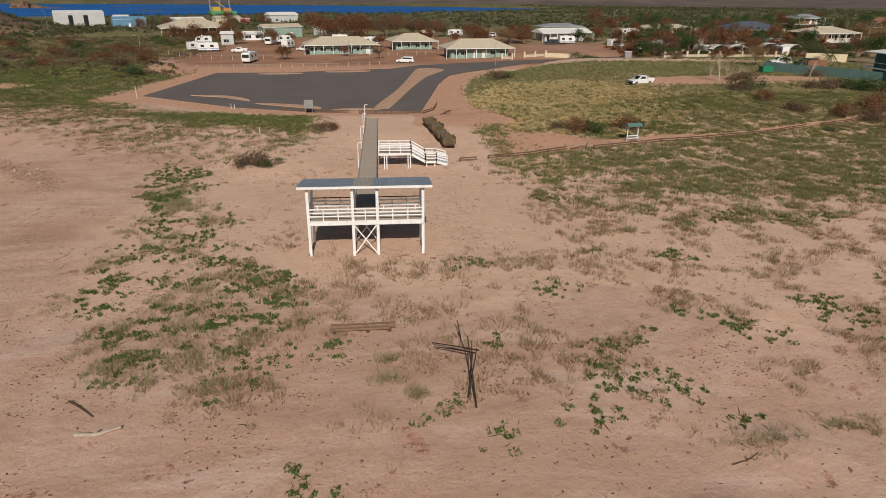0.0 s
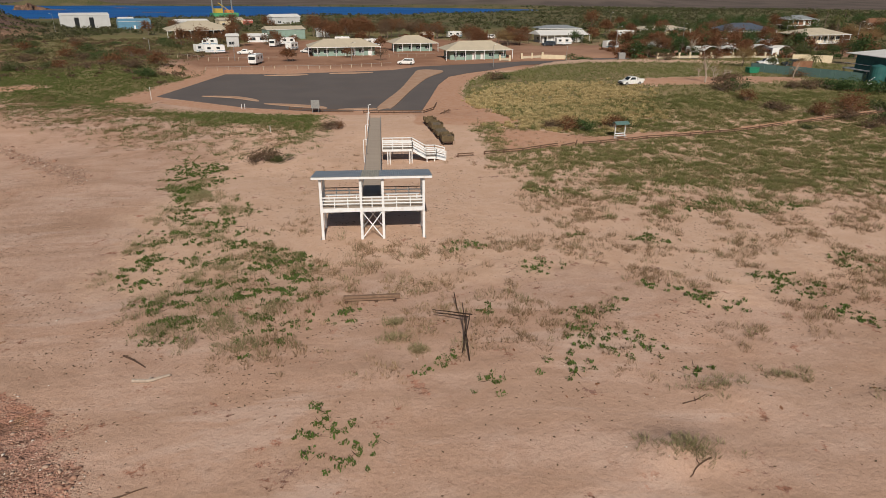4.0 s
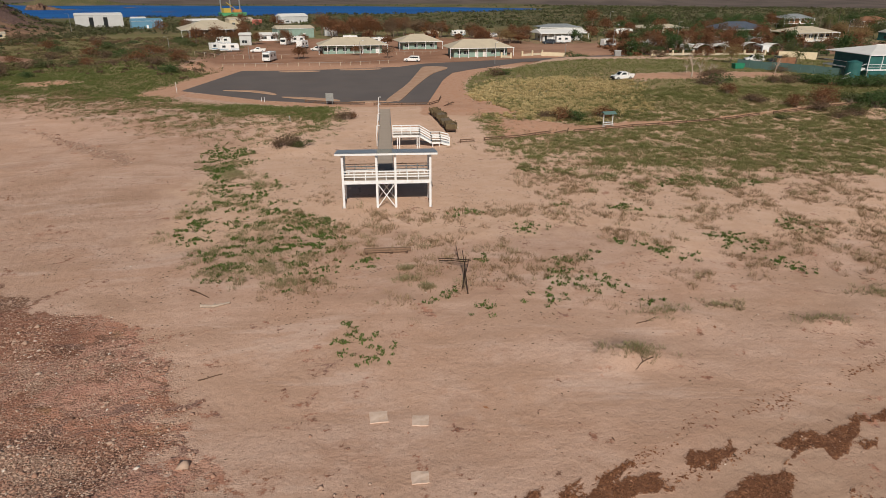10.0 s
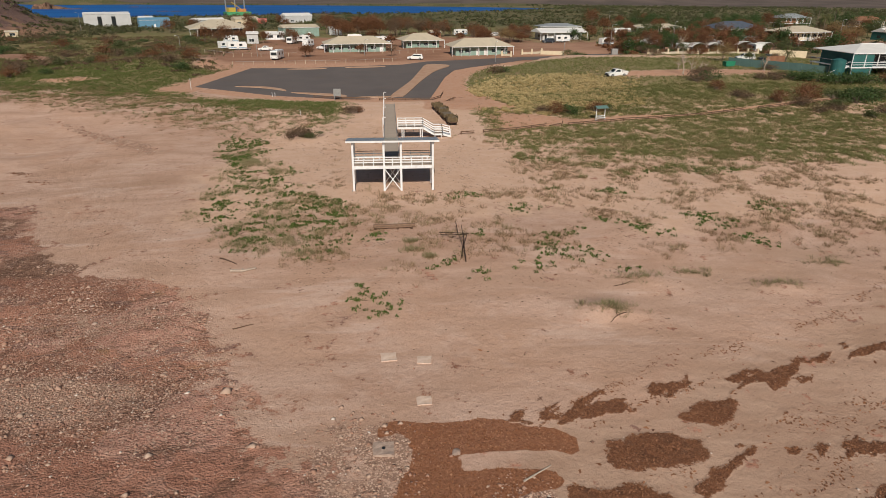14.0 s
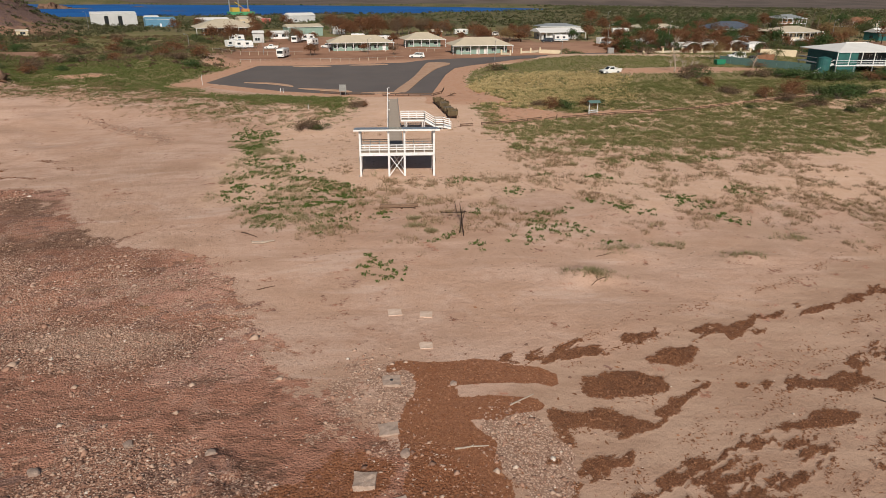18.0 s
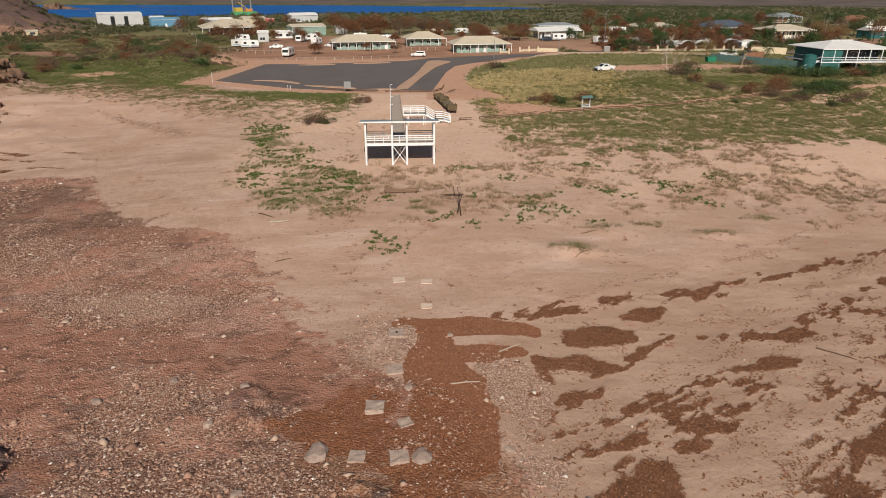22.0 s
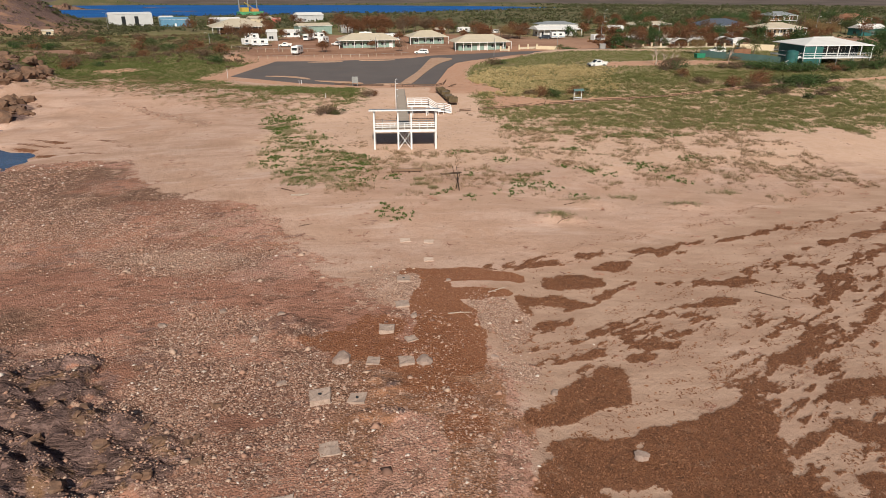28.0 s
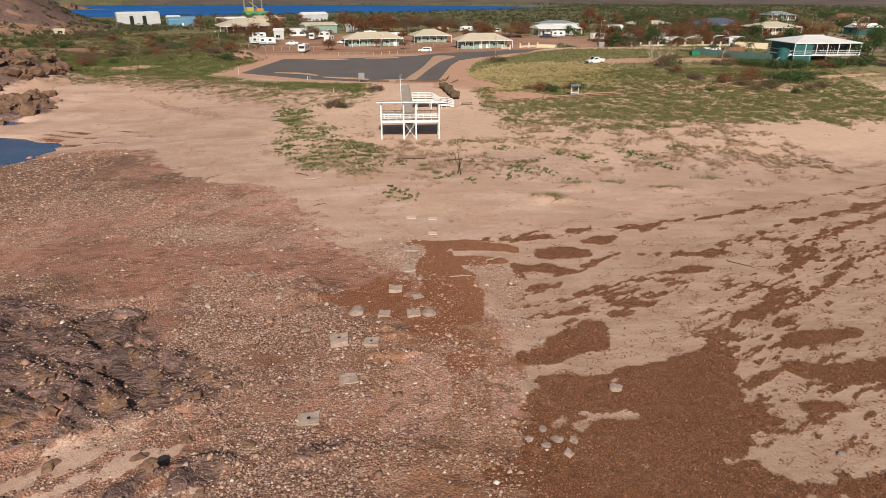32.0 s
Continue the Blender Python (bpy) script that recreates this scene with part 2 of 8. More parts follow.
def damp(x, y):
    """Sand wetted by the last tide, below the upper strand line."""
    u = (-42 + 0.45 * np.maximum(x - 8, 0)) - y + (fbm(x, y, 7, 301, 3) - 0.5) * 3
    scoured = ell(x, y, 33, -23, 16, 4, 0.9, 22) * 0.6
    return np.maximum(sstep(-2.5, 4, u) * sstep(2, 9, x), scoured) * (0.75 + 0.5 * (fbm(x, y, 5, 303) - 0.5))


def loose(x, y):
    """Dry, pale, wind-blown sand of the upper beach."""
    n = (fbm(x, y, 9, 309, 4) - 0.5) * 16
    scoured = ell(x + n * 0.3, y + n * 0.2, 33, -22, 16, 5, 0.9, 22)
    return sstep(-24, 0, y + n) * (1 - red(x, y)) * (0.1 + 0.9 * sstep(-34, -12, x + n * 0.7)) * (1 - 0.8 * scoured)


def brown(x, y):
    """The belt of brown gravel and crushed weed between shelf and sand."""
    n = (fbm(x, y, 4, 305, 4) - 0.5) * 6
    return sstep(-9, -2, x + n + 0.3 * (y + 66)) * sstep(2.5, -2.5, x + n - np.interp(y, [-80, -74, -66, -60, -56], [8, 7, 6, 6.5, 6])) * sstep(-55, -60, y + n * 0.6)


def gravel_bed(x, y):
    """Where the shelf is a close bed of pale and brown stones."""
    n = (fbm(x, y, 4, 311, 5) - 0.5) * 4.0
    m = np.maximum.reduce([ell(x, y, -22, -37.5, 9, 4.0, 0.7, -12), ell(x, y, -11.5, -63, 7.5, 11, 0.7, 10), ell(x, y, -40, -27, 12, 5, 0.8), ell(x, y, -9, -76, 9, 5, 0.8), ell(x, y, -15, -54, 5, 5, 0.9) * 0.8])
    return np.clip(sstep(0.25, 0.75, m + n * m), 0, 1)


def dark_shelf(x, y):
    """Dark, weed-stained soil at the cove's side of the shelf."""
    n = (fbm(x, y, 5, 313, 4) - 0.5) * 1.8
    m = np.maximum.reduce([ell(x, y, -55, -9, 17, 8, 0.7), ell(x, y, -48, -20, 14, 5, 0.8) * 0.8, ell(x, y, -31, -18, 5, 3, 0.9) * 0.8, ell(x, y, -40, -50, 12, 5, 0.9) * 0.6])
    return np.clip(sstep(0.3, 0.8, m + n * m), 0, 1)


def pink_clay(x, y):
    """Smooth pink clay rubbed bare near the footings."""
    n = (fbm(x, y, 2.5, 315, 4) - 0.5) * 2.2
    m = np.maximum.reduce([ell(x, y, -1.2, -69, 2.2, 5.5, 0.8, -8), ell(x, y, 6.6, -61, 1.2, 4, 0.8, -14) * 0.9, ell(x, y, 4.6, -69, 1.0, 5, 0.8, -10) * 0.9, ell(x, y, -41, -4, 4, 4, 0.8), ell(x, y, -22, -30, 6, 3, 0.9) * 0.7, ell(x, y, -13, -42, 4, 4, 0.9, -30) * 0.8, ell(x, y, -17.5, -29, 3.5, 4.5, 0.9, 15) * 0.9])
    return np.clip(sstep(0.3, 0.8, m + n * m), 0, 1)


def brick(x, y):
    """Smooth brick-red clay showing through the upper shelf."""
    n = (fbm(x * 0.5, y * 1.3, 3.5, 307, 5) - 0.5) * 3.6
    m = np.maximum.reduce([ell(x, y, -30, -43.5, 10, 3.6, 0.7, -8), ell(x, y, -8.5, -46.5, 4.5, 4.5, 0.8, -30), ell(x, y, -5, -53, 6, 5, 0.8), ell(x, y, -26, -49.5, 7, 3, 0.8), ell(x, y, -14, -46.5, 6, 3, 0.8) * 0.8])
    return np.clip(sstep(0.3, 0.75, m + n * m), 0, 1)


def shell_line(x, y):
    off = (y - np.interp(x, [-65, -57, -50, -44, -38.5, -35.6], [51, 44.5, 38, 32, 28, 23])) / (0.8 + 0.09 * np.clip(x + 62, 0, 20))
    return np.exp(-off * off) * sstep(-66, -54, x) * sstep(-34, -37, x)


def pebbly(x, y):
    m = np.maximum(ell(x, y, 6.6, -51.2, 2.4, 4.0, 0.6, 12), ell(x, y, -2.2, -45.4, 3.2, 4.0, 1.0) * 0.8)
    m = np.maximum.reduce([m, ell(x, y, -22, -37.8, 7.5, 2.6, 0.8, -12) * 0.75, ell(x, y, -18, -71, 5, 2, 0.8) * 0.6, ell(x, y, 6.8, -58, 2.0, 3.0, 0.9) * 0.6, ell(x, y, -22, -29, 7, 3, 1.0) * 0.5])
    m = np.maximum(m, 0.9 * shell_line(x, y))
    return np.clip(m * (0.4 + fbm(x, y, 1.5, 95)), 0, 1)


def path_line(x):
    return np.interp(x, [11, 20, 28, 36, 46, 56, 66, 77, 85, 100, 120], [28, 31, 33.4, 35.4, 37.4, 39.5, 42.6, 45.6, 47.9, 51, 54])


def dirt(x, y):
    """Bare orange earth: the way round the car park, the foot track and the open lot."""
    n = (fbm(x, y, 5, 97) - 0.5) * 5
    m = sstep(-2, 1, x - 7 + n * 0.3) * sstep(2, -1, x - np.interp(y, [48, 56, 66, 85, 100, 122, 132], [25, 21, 17, 18, 21, 30, 40]) + n * 0.5) * sstep(44, 50, y) * sstep(134, 126, y)
    above = y - path_line(x)
    m = np.maximum(m, sstep(12, 22, x) * sstep(-0.6, 0.4, above) * sstep(np.interp(x, [20, 34, 50, 70], [16, 5.2, 2.2, 1.7]), np.interp(x, [20, 34, 50, 70], [11, 3.4, 1.4, 1.1]), above + n * 0.3))
    m = np.maximum(m, ell(x + n, y + n * 0.5, 72, 76, 20, 6.0, 0.4, 4))
    m = np.maximum(m, sstep(-58, -50, x) * sstep(62, 40, x) * sstep(118, 124, y + 0.12 * (20 - x)) * sstep(260, 215, y) * 0.9)
    m = np.maximum(m, sstep(-8, -4, x + 46 - (y - 78) * 0.18 + n * 0.3) * sstep(6, 3, x + 46 - (y - 78) * 0.18 + n * 0.3) * sstep(66, 74, y) * sstep(122, 116, y))
    m = np.maximum(m, sstep(-1.5, 0.5, y - np.interp(x, [-48, -37, -28, -19.5, -10, 0, 14], [76, 70, 64.3, 60.5, 59, 58, 57.5])) * sstep(69, 66, y - 0.3 * (-x - 10) * (x < -10)) * sstep(-44, -40, x) * sstep(14, 10, x))
    m = np.maximum(m, 0.8 * ell(x + n, y, -76, 87.5, 8, 3, 0.8, -8))
    return np.clip(m, 0, 1)


def paved(x, y):
    m = sstep(-47, -40, x) * sstep(20, 14, x) * sstep(60, 64, y) * sstep(128, 122, y)
    return m


def vine_bed(x, y):
    """The bed of creeping vines beside the shelter."""
    west = np.interp(y, [-20, -12, -7, -4, 2, 9, 17, 29], [-15, -17, -19.5, -20.5, -21.3, -22.2, -24.4, -27.5])
    east = np.interp(y, [-20, -12, -8, -2, 5, 15, 18, 27], [-6, -4.2, -5.2, -7.4, -11.8, -14.2, -16.6, -19])
    n = (vnoise(x, y, 4, 7) - 0.5) * 4
    return sstep(-1, 2, x - west + n) * sstep(1.5, -1.5, x - east + n) * sstep(-20, -16, y) * sstep(34, 26, y)


def dense(x, y):
    """The dune meadow beside the path: thick inland, thinning to single tufts towards the beach."""
    edge = np.interp(x, [12, 15, 17.5, 24, 32, 41, 48, 59, 80, 110], [28, 16, 6, 1, -1, 3, 6, 7, 6, 5])
    solid = np.interp(x, [12, 25, 32, 37, 42, 50, 64, 90, 110], [34, 30, 25, 17, 12, 13, 14, 14, 13])
    d = np.clip((y - edge) / (solid - edge + 0.1), -0.4, 1.3)
    n = fbm(x, y, 3.0, 107, 4) - 0.5
    return sstep(0.05, 0.75, d * 0.8 + n * 1.5) * sstep(14.5, 18, x + n * 5)


def lawn_front(x):
    return np.interp(x, [-105, -84, -72, -54, -36, -28, -20, -12, -9], [84, 76, 77, 69, 58, 53, 50, 47, 47])


def green(x, y):
    """How thickly green plants cover the ground, 0 to 1."""
    patch = fbm(x, y, 5.5, 101, 4)
    bed = vine_bed(x, y)
    m = bed * sstep(0.36, 0.62, patch) * 0.32
    tail = ell(x, y, -17.5, 20, 5.5, 8, 0.9, -25) * sstep(0.32, 0.5, patch)
    band = 0.95 * sstep(-5, 3, y - lawn_front(x) + (patch - 0.5) * 10) * sstep(61, 58, y + 0.5 * np.minimum(x + 20, 0)) * sstep(-6, -10.5, x + (patch - 0.5) * 6)
    backl = sstep(46, 56, y) * sstep(-44, -49, x - (y - 70) * 0.16 * (y > 70)) * sstep(240, 190, y) * (0.5 + 0.6 * patch)
    backl = np.maximum(backl * sstep(112, 124, y), 0.95 * sstep(-3, 4, y - lawn_front(x) + (patch - 0.5) * 22) * sstep(-46, -50, x - (y - 70) * 0.10 * (y > 70)) * sstep(138, 112, y))
    right = dense(x, y) * (0.56 + 0.3 * sstep(40, 60, y)) * sstep(160, 130, y)
    far = sstep(150, 240, y) * 0.8
    m = np.maximum.reduce([m, tail * 0.9, band, backl, right, far * np.ones(np.shape(x))])
    m = m * (1 - dirt(x, y)) * (1 - paved(x, y)) * (1 - sstep(-1.0, 0.5, y - 124 + 0.15 * x) * sstep(190, 160, y) * sstep(-70, -50, x) * sstep(120, 60, x))
    pale = np.maximum(ell(x, y, -118, 141, 22, 11, 0.6, -20), ell(x, y, -148, 239, 9, 3, 0.8))
    pale = np.maximum(pale, 0.85 * ell(x, y, -240, 300, 70, 75, 0.6))
    return np.clip(m * (1 - pale), 0, 1)


def flats(x, y):
    edge = np.interp(x, [-900, 77, 250, 453, 700], [1060, 1020, 930, 850, 825])
    return sstep(-30, 30, y - edge + (fbm(x, y, 90, 103) - 0.5) * 120)

# ---- materials ----
class Nodes:
    """Short hand for building a node material."""

    def __init__(self, name, rough=0.8, metal=0.0, spec=0.3):
        self.mat = bpy.data.materials.new(name)
        self.mat.use_nodes = True
        self.tree = self.mat.node_tree
        self.bsdf = self.tree.nodes["Principled BSDF"]
        self.put("Roughness", rough)
        self.put("Metallic", metal)
        self.put("Specular IOR Level", spec)
        self.coord = self.add("ShaderNodeTexCoord").outputs["Object"]

    def add(self, kind):
        return self.tree.nodes.new(kind)

    def put(self, socket, value):
        s = self.bsdf.inputs[socket]
        if isinstance(value, bpy.types.NodeSocket):
            self.tree.links.new(value, s)
        elif isinstance(value, (tuple, list)):
            s.default_value = (*value[:3], 1)
        else:
            s.default_value = value

    def feed(self, node, socket, value):
        s = node.inputs[socket]
        if isinstance(value, bpy.types.NodeSocket):
            self.tree.links.new(value, s)
        elif isinstance(value, (tuple, list)):
            s.default_value = (*value[:3], 1) if s.type == 'RGBA' else value
        else:
            s.default_value = value

    def noise(self, scale, detail=4, rough=0.55, stretch=None, warp=0.0):
        n = self.add("ShaderNodeTexNoise")
        vec = self.coord
        if stretch:
            m = self.add("ShaderNodeMapping")
            m.inputs["Scale"].default_value = stretch
            self.tree.links.new(vec, m.inputs["Vector"])
            vec = m.outputs["Vector"]
        self.tree.links.new(vec, n.inputs["Vector"])
        self.feed(n, "Scale", scale)
        self.feed(n, "Detail", detail)
        self.feed(n, "Roughness", rough)
        self.feed(n, "Distortion", warp)
        return n.outputs["Fac"]

    def cells(self, scale, output="Distance", stretch=None):
        n = self.add("ShaderNodeTexVoronoi")
        vec = self.coord
        if stretch:
            m = self.add("ShaderNodeMapping")
            m.inputs["Scale"].default_value = stretch
            self.tree.links.new(vec, m.inputs["Vector"])
            vec = m.outputs["Vector"]
        self.tree.links.new(vec, n.inputs["Vector"])
        self.feed(n, "Scale", scale)
        return n.outputs[output]

    def math(self, op, a, b=0.0, c=None):
        n = self.add("ShaderNodeMath")
        n.operation = op
        self.feed(n, 0, a)
        self.feed(n, 1, b)
        if c is not None:
            self.feed(n, 2, c)
        return n.outputs[0]

    def ramp(self, v, lo, hi):
        n = self.add("ShaderNodeMapRange")
        n.interpolation_type = 'SMOOTHSTEP'
        self.feed(n, 0, v)
        self.feed(n, 1, lo)
        self.feed(n, 2, hi)
        return n.outputs[0]

    def mix(self, f, a, b):
        n = self.add("ShaderNodeMix")
        n.data_type = 'RGBA'
        self.feed(n, 0, f)
        self.feed(n, 6, a)
        self.feed(n, 7, b)
        return n.outputs[2]

    def attr(self, name):
        n = self.add("ShaderNodeAttribute")
        n.attribute_name = name
        s = self.add("ShaderNodeSeparateColor")
        self.tree.links.new(n.outputs["Color"], s.inputs[0])
        return s.outputs[0], s.outputs[1], s.outputs[2], n.outputs["Alpha"]

    def random(self):
        return self.add("ShaderNodeObjectInfo").outputs["Random"]

    def island(self):
        return self.add("ShaderNodeNewGeometry").outputs["Random Per Island"]

    def bump(self, h, strength=0.3, dist=0.02):
        n = self.add("ShaderNodeBump")
        self.feed(n, "Height", h)
        n.inputs["Strength"].default_value = strength
        n.inputs["Distance"].default_value = dist
        self.put("Normal", n.outputs[0])


def surface(name, a, b, scale=3.0, rough=0.7, grain=40.0, bump=0.15, metal=0.0, spec=0.3, vary=0.0, stretch=None, dirt=None, amount=0.5):
    """Two tones in broad patches, a fine grain, some relief, and dirt where it is given."""
    n = Nodes(name, rough, metal, spec)
    broad = n.noise(scale, 4, stretch=stretch)
    fine = n.noise(grain, 3, stretch=stretch)
    mixv = n.math('ADD', n.math('MULTIPLY', broad, 0.7), n.math('MULTIPLY', fine, 0.3))
    col = n.mix(n.ramp(mixv, 0.35, 0.65), a, b)
    if dirt:
        col = n.mix(n.math('MULTIPLY', n.ramp(n.noise(scale * 1.7, 5, 0.65), 0.5, 0.75), amount), col, dirt)
    if vary:
        dark = tuple(c * (1 - vary) for c in a)
        col = n.mix(n.math('MULTIPLY', n.random(), 0.6), col, dark)
    n.put("Base Color", col)
    n.put("Roughness", n.math('ADD', n.math('MULTIPLY', broad, 0.25), rough - 0.12))
    n.bump(fine, bump, 0.01)
    return n.mat


def leafy(name, tones, rough=0.6, through=0.25):
    """Leaves or blades: each its own tone, a little light through them."""
    n = Nodes(name, rough, 0, 0.25)
    r = n.island()
    col = n.mix(n.ramp(r, 0.0, 0.5), tones[0], tones[1])
    col = n.mix(n.ramp(r, 0.55, 1.0), col, tones[2])
    col = n.mix(n.math('MULTIPLY', n.ramp(n.noise(0.12, 3), 0.4, 0.65), 0.45), col, tones[1])
    n.put("Base Color", col)
    n.put("Subsurface Weight", 0.0)
    t = n.add("ShaderNodeBsdfTranslucent")
    n.feed(t, "Color", col)
    m = n.add("ShaderNodeMixShader")
    m.inputs[0].default_value = through
    n.tree.links.new(n.bsdf.outputs[0], m.inputs[1])
    n.tree.links.new(t.outputs[0], m.inputs[2])
    n.tree.links.new(m.outputs[0], n.tree.nodes["Material Output"].inputs["Surface"])
    return n.mat


def ground_material():
    n = Nodes("beach_and_dune", 0.92, 0, 0.15)
    grn, rd, wd, drt = n.attr("zone_a")
    mud, rw, peb, rk = n.attr("zone_b")
    wet, brn, brk, dry = n.attr("zone_c")
    bed, dks, pnk, _ = n.attr("zone_d")
    fine = n.noise(26, 4, 0.7)
    mid = n.noise(1.3, 5, 0.6)
    broad = n.noise(0.09, 4, 0.55)
    streaks = n.noise(0.5, 4, 0.6, (0.35, 1.6, 1))
    sand = n.mix(n.ramp(broad, 0.35, 0.65), (0.50, 0.318, 0.23), (0.565, 0.382, 0.297))
    sand = n.mix(n.math('MULTIPLY', n.ramp(streaks, 0.5, 0.72), 0.45), sand, (0.414, 0.243, 0.163))
    sand = n.mix(n.math('MULTIPLY', n.ramp(n.noise(0.35, 5, 0.65), 0.52, 0.68), 0.4), sand, (0.592, 0.421, 0.34))
    sand = n.mix(n.math('MULTIPLY', n.ramp(fine, 0.50, 0.72), 0.45), sand, (0.273, 0.154, 0.1))
    sand = n.mix(n.math('MULTIPLY', n.ramp(n.noise(3.3, 6, 0.75), 0.57, 0.70), 0.6), sand, (0.216, 0.127, 0.0815))
    sand = n.mix(n.math('MULTIPLY', n.ramp(n.noise(1.1, 6, 0.75, (0.5, 1.4, 1)), 0.60, 0.70), 0.45), sand, (0.245, 0.14, 0.091))
    sand = n.mix(n.math('MULTIPLY', n.ramp(n.cells(1.7), 0.09, 0.04), 0.55), sand, (0.141, 0.0796, 0.0479))
    # Shading of pits and footprints put into the colour, as dark and pale specks.
    pitted = n.ramp(n.noise(0.14, 5, 0.65), 0.36, 0.62)
    sand = n.mix(n.math('MULTIPLY', n.ramp(n.noise(6.5, 4, 0.8), 0.52, 0.66), n.math('ADD', n.math('MULTIPLY', pitted, 0.5), 0.12)), sand, (0.31, 0.18, 0.12))
    sand = n.mix(n.math('MULTIPLY', n.ramp(n.noise(8.5, 4, 0.8), 0.54, 0.68), 0.40), sand, (0.66, 0.48, 0.385))
    sand = n.mix(n.math('MULTIPLY', n.ramp(n.noise(0.17, 6, 0.7), 0.52, 0.66), 0.40), sand, (0.40, 0.23, 0.155))
    drift = n.noise(0.055, 6, 0.6, (0.8, 2.2, 1), 1.4)
    sand = n.mix(n.math('MULTIPLY', n.ramp(drift, 0.47, 0.62), 0.6), sand, (0.40, 0.252, 0.178))
    sand = n.mix(n.math('MULTIPLY', n.ramp(n.noise(0.09, 6, 0.62, (0.6, 2.4, 1), 1.0), 0.54, 0.66), 0.55), sand, (0.60, 0.435, 0.36))
    blown = n.mix(n.ramp(n.noise(0.5, 5, 0.65), 0.36, 0.64), (0.625, 0.41, 0.29), (0.69, 0.48, 0.36))
    blown = n.mix(n.math('MULTIPLY', n.ramp(n.noise(5.5, 5, 0.8), 0.54, 0.68), 0.35), blown, (0.38, 0.225, 0.145))
    sand = n.mix(n.math('MULTIPLY', n.ramp(n.math('ADD', dry, n.math('MULTIPLY', n.math('SUBTRACT', n.noise(0.4, 6, 0.7), 0.5), 0.9)), 0.3, 0.8), 0.7), sand, blown)
    silt = n.mix(n.ramp(n.noise(0.4, 5, 0.6, (0.4, 1.5, 1)), 0.38, 0.62), (0.385, 0.246, 0.175), (0.455, 0.304, 0.222))
    silt = n.mix(n.math('MULTIPLY', n.ramp(n.noise(7.5, 4, 0.8), 0.52, 0.68), 0.4), silt, (0.262, 0.154, 0.103))
    sand = n.mix(n.ramp(n.math('ADD', wet, n.math('MULTIPLY', n.math('SUBTRACT', n.noise(0.6, 5, 0.65), 0.5), 0.6)), 0.2, 0.8), sand, silt)
    # orange earth
    earth = n.mix(n.ramp(mid, 0.35, 0.65), (0.50, 0.275, 0.175), (0.53, 0.325, 0.23))
    col = n.mix(n.ramp(n.math('ADD', drt, n.math('MULTIPLY', n.math('SUBTRACT', mid, 0.5), 0.5)), 0.35, 0.65), sand, earth)
    # litter and low growth between the plants
    litter = n.mix(n.ramp(mid, 0.38, 0.62), (0.26, 0.185, 0.10), (0.165, 0.16, 0.062))
    litter = n.mix(n.math('MULTIPLY', n.ramp(n.noise(2.7, 5, 0.7), 0.52, 0.66), 0.6), litter, (0.085, 0.085, 0.03))
    soil = n.mix(n.ramp(n.noise(0.06, 4, 0.6), 0.4, 0.6), (0.23, 0.115, 0.07), (0.33, 0.18, 0.115))
    litter = n.mix(n.math('MULTIPLY', n.ramp(n.noise(0.05, 3), 0.45, 0.62), 0.5), litter, (0.12, 0.15, 0.045))
    gm = n.math('ADD', grn, n.math('MULTIPLY', n.math('SUBTRACT', n.noise(0.9, 6, 0.7), 0.5), 1.3))
    col = n.mix(n.math('MULTIPLY', n.ramp(gm, 0.45, 0.80), 0.88), col, litter)
    # the trodden soil of the town
    place_y = n.add("ShaderNodeSeparateXYZ")
    n.tree.links.new(n.coord, place_y.inputs[0])
    col = n.mix(n.math('MULTIPLY', n.ramp(place_y.outputs[1], 126, 140), 0.8), col, n.mix(n.ramp(n.math('ADD', grn, n.math('MULTIPLY', n.math('SUBTRACT', n.noise(0.15, 5, 0.7), 0.5), 1.2)), 0.3, 0.6), soil, litter))
    far_tone = n.mix(n.ramp(n.noise(0.02, 5, 0.65), 0.4, 0.62), (0.08, 0.085, 0.038), (0.15, 0.125, 0.066))
    col = n.mix(n.math('MULTIPLY', n.ramp(place_y.outputs[1], 270, 340), 0.85), col, far_tone)
    # the red shelf
    shelf = n.mix(n.ramp(n.noise(0.11, 5, 0.6), 0.42, 0.58), (0.453, 0.226, 0.155), (0.294, 0.14, 0.0938))
    shelf = n.mix(n.math('MULTIPLY', n.ramp(n.noise(0.25, 5, 0.65, (0.45, 1.5, 1), 1.2), 0.50, 0.62), 0.6), shelf, (0.35, 0.165, 0.11))
    shelf = n.mix(n.math('MULTIPLY', n.ramp(n.noise(0.30, 5, 0.6, (0.6, 1.4, 1), 1.5), 0.53, 0.63), 0.8), shelf, (0.245, 0.147, 0.124))
    shelf = n.mix(n.math('MULTIPLY', n.ramp(n.noise(0.22, 4, 0.6, (0.5, 1.7, 1)), 0.56, 0.66), 0.6), shelf, (0.564, 0.336, 0.249))
    shelf = n.mix(n.math('MULTIPLY', n.ramp(n.noise(0.35, 4, 0.6), 0.60, 0.70), 0.5), shelf, (0.27, 0.164, 0.0747))
    clay = n.mix(n.ramp(n.noise(0.8, 6, 0.7, (0.4, 2.2, 1), 1.0), 0.4, 0.6), (0.43, 0.215, 0.15), (0.33, 0.152, 0.102))
    shelf = n.mix(n.math('MULTIPLY', n.ramp(n.math('ADD', brk, n.math('MULTIPLY', n.math('SUBTRACT', n.noise(0.8, 7, 0.75, (0.5, 1.5, 1)), 0.5), 2.0)), 0.35, 0.75), 0.8), shelf, clay)
    crush = n.mix(n.ramp(n.noise(0.7, 6, 0.7), 0.4, 0.62), (0.356, 0.177, 0.0994), (0.245, 0.116, 0.0623))
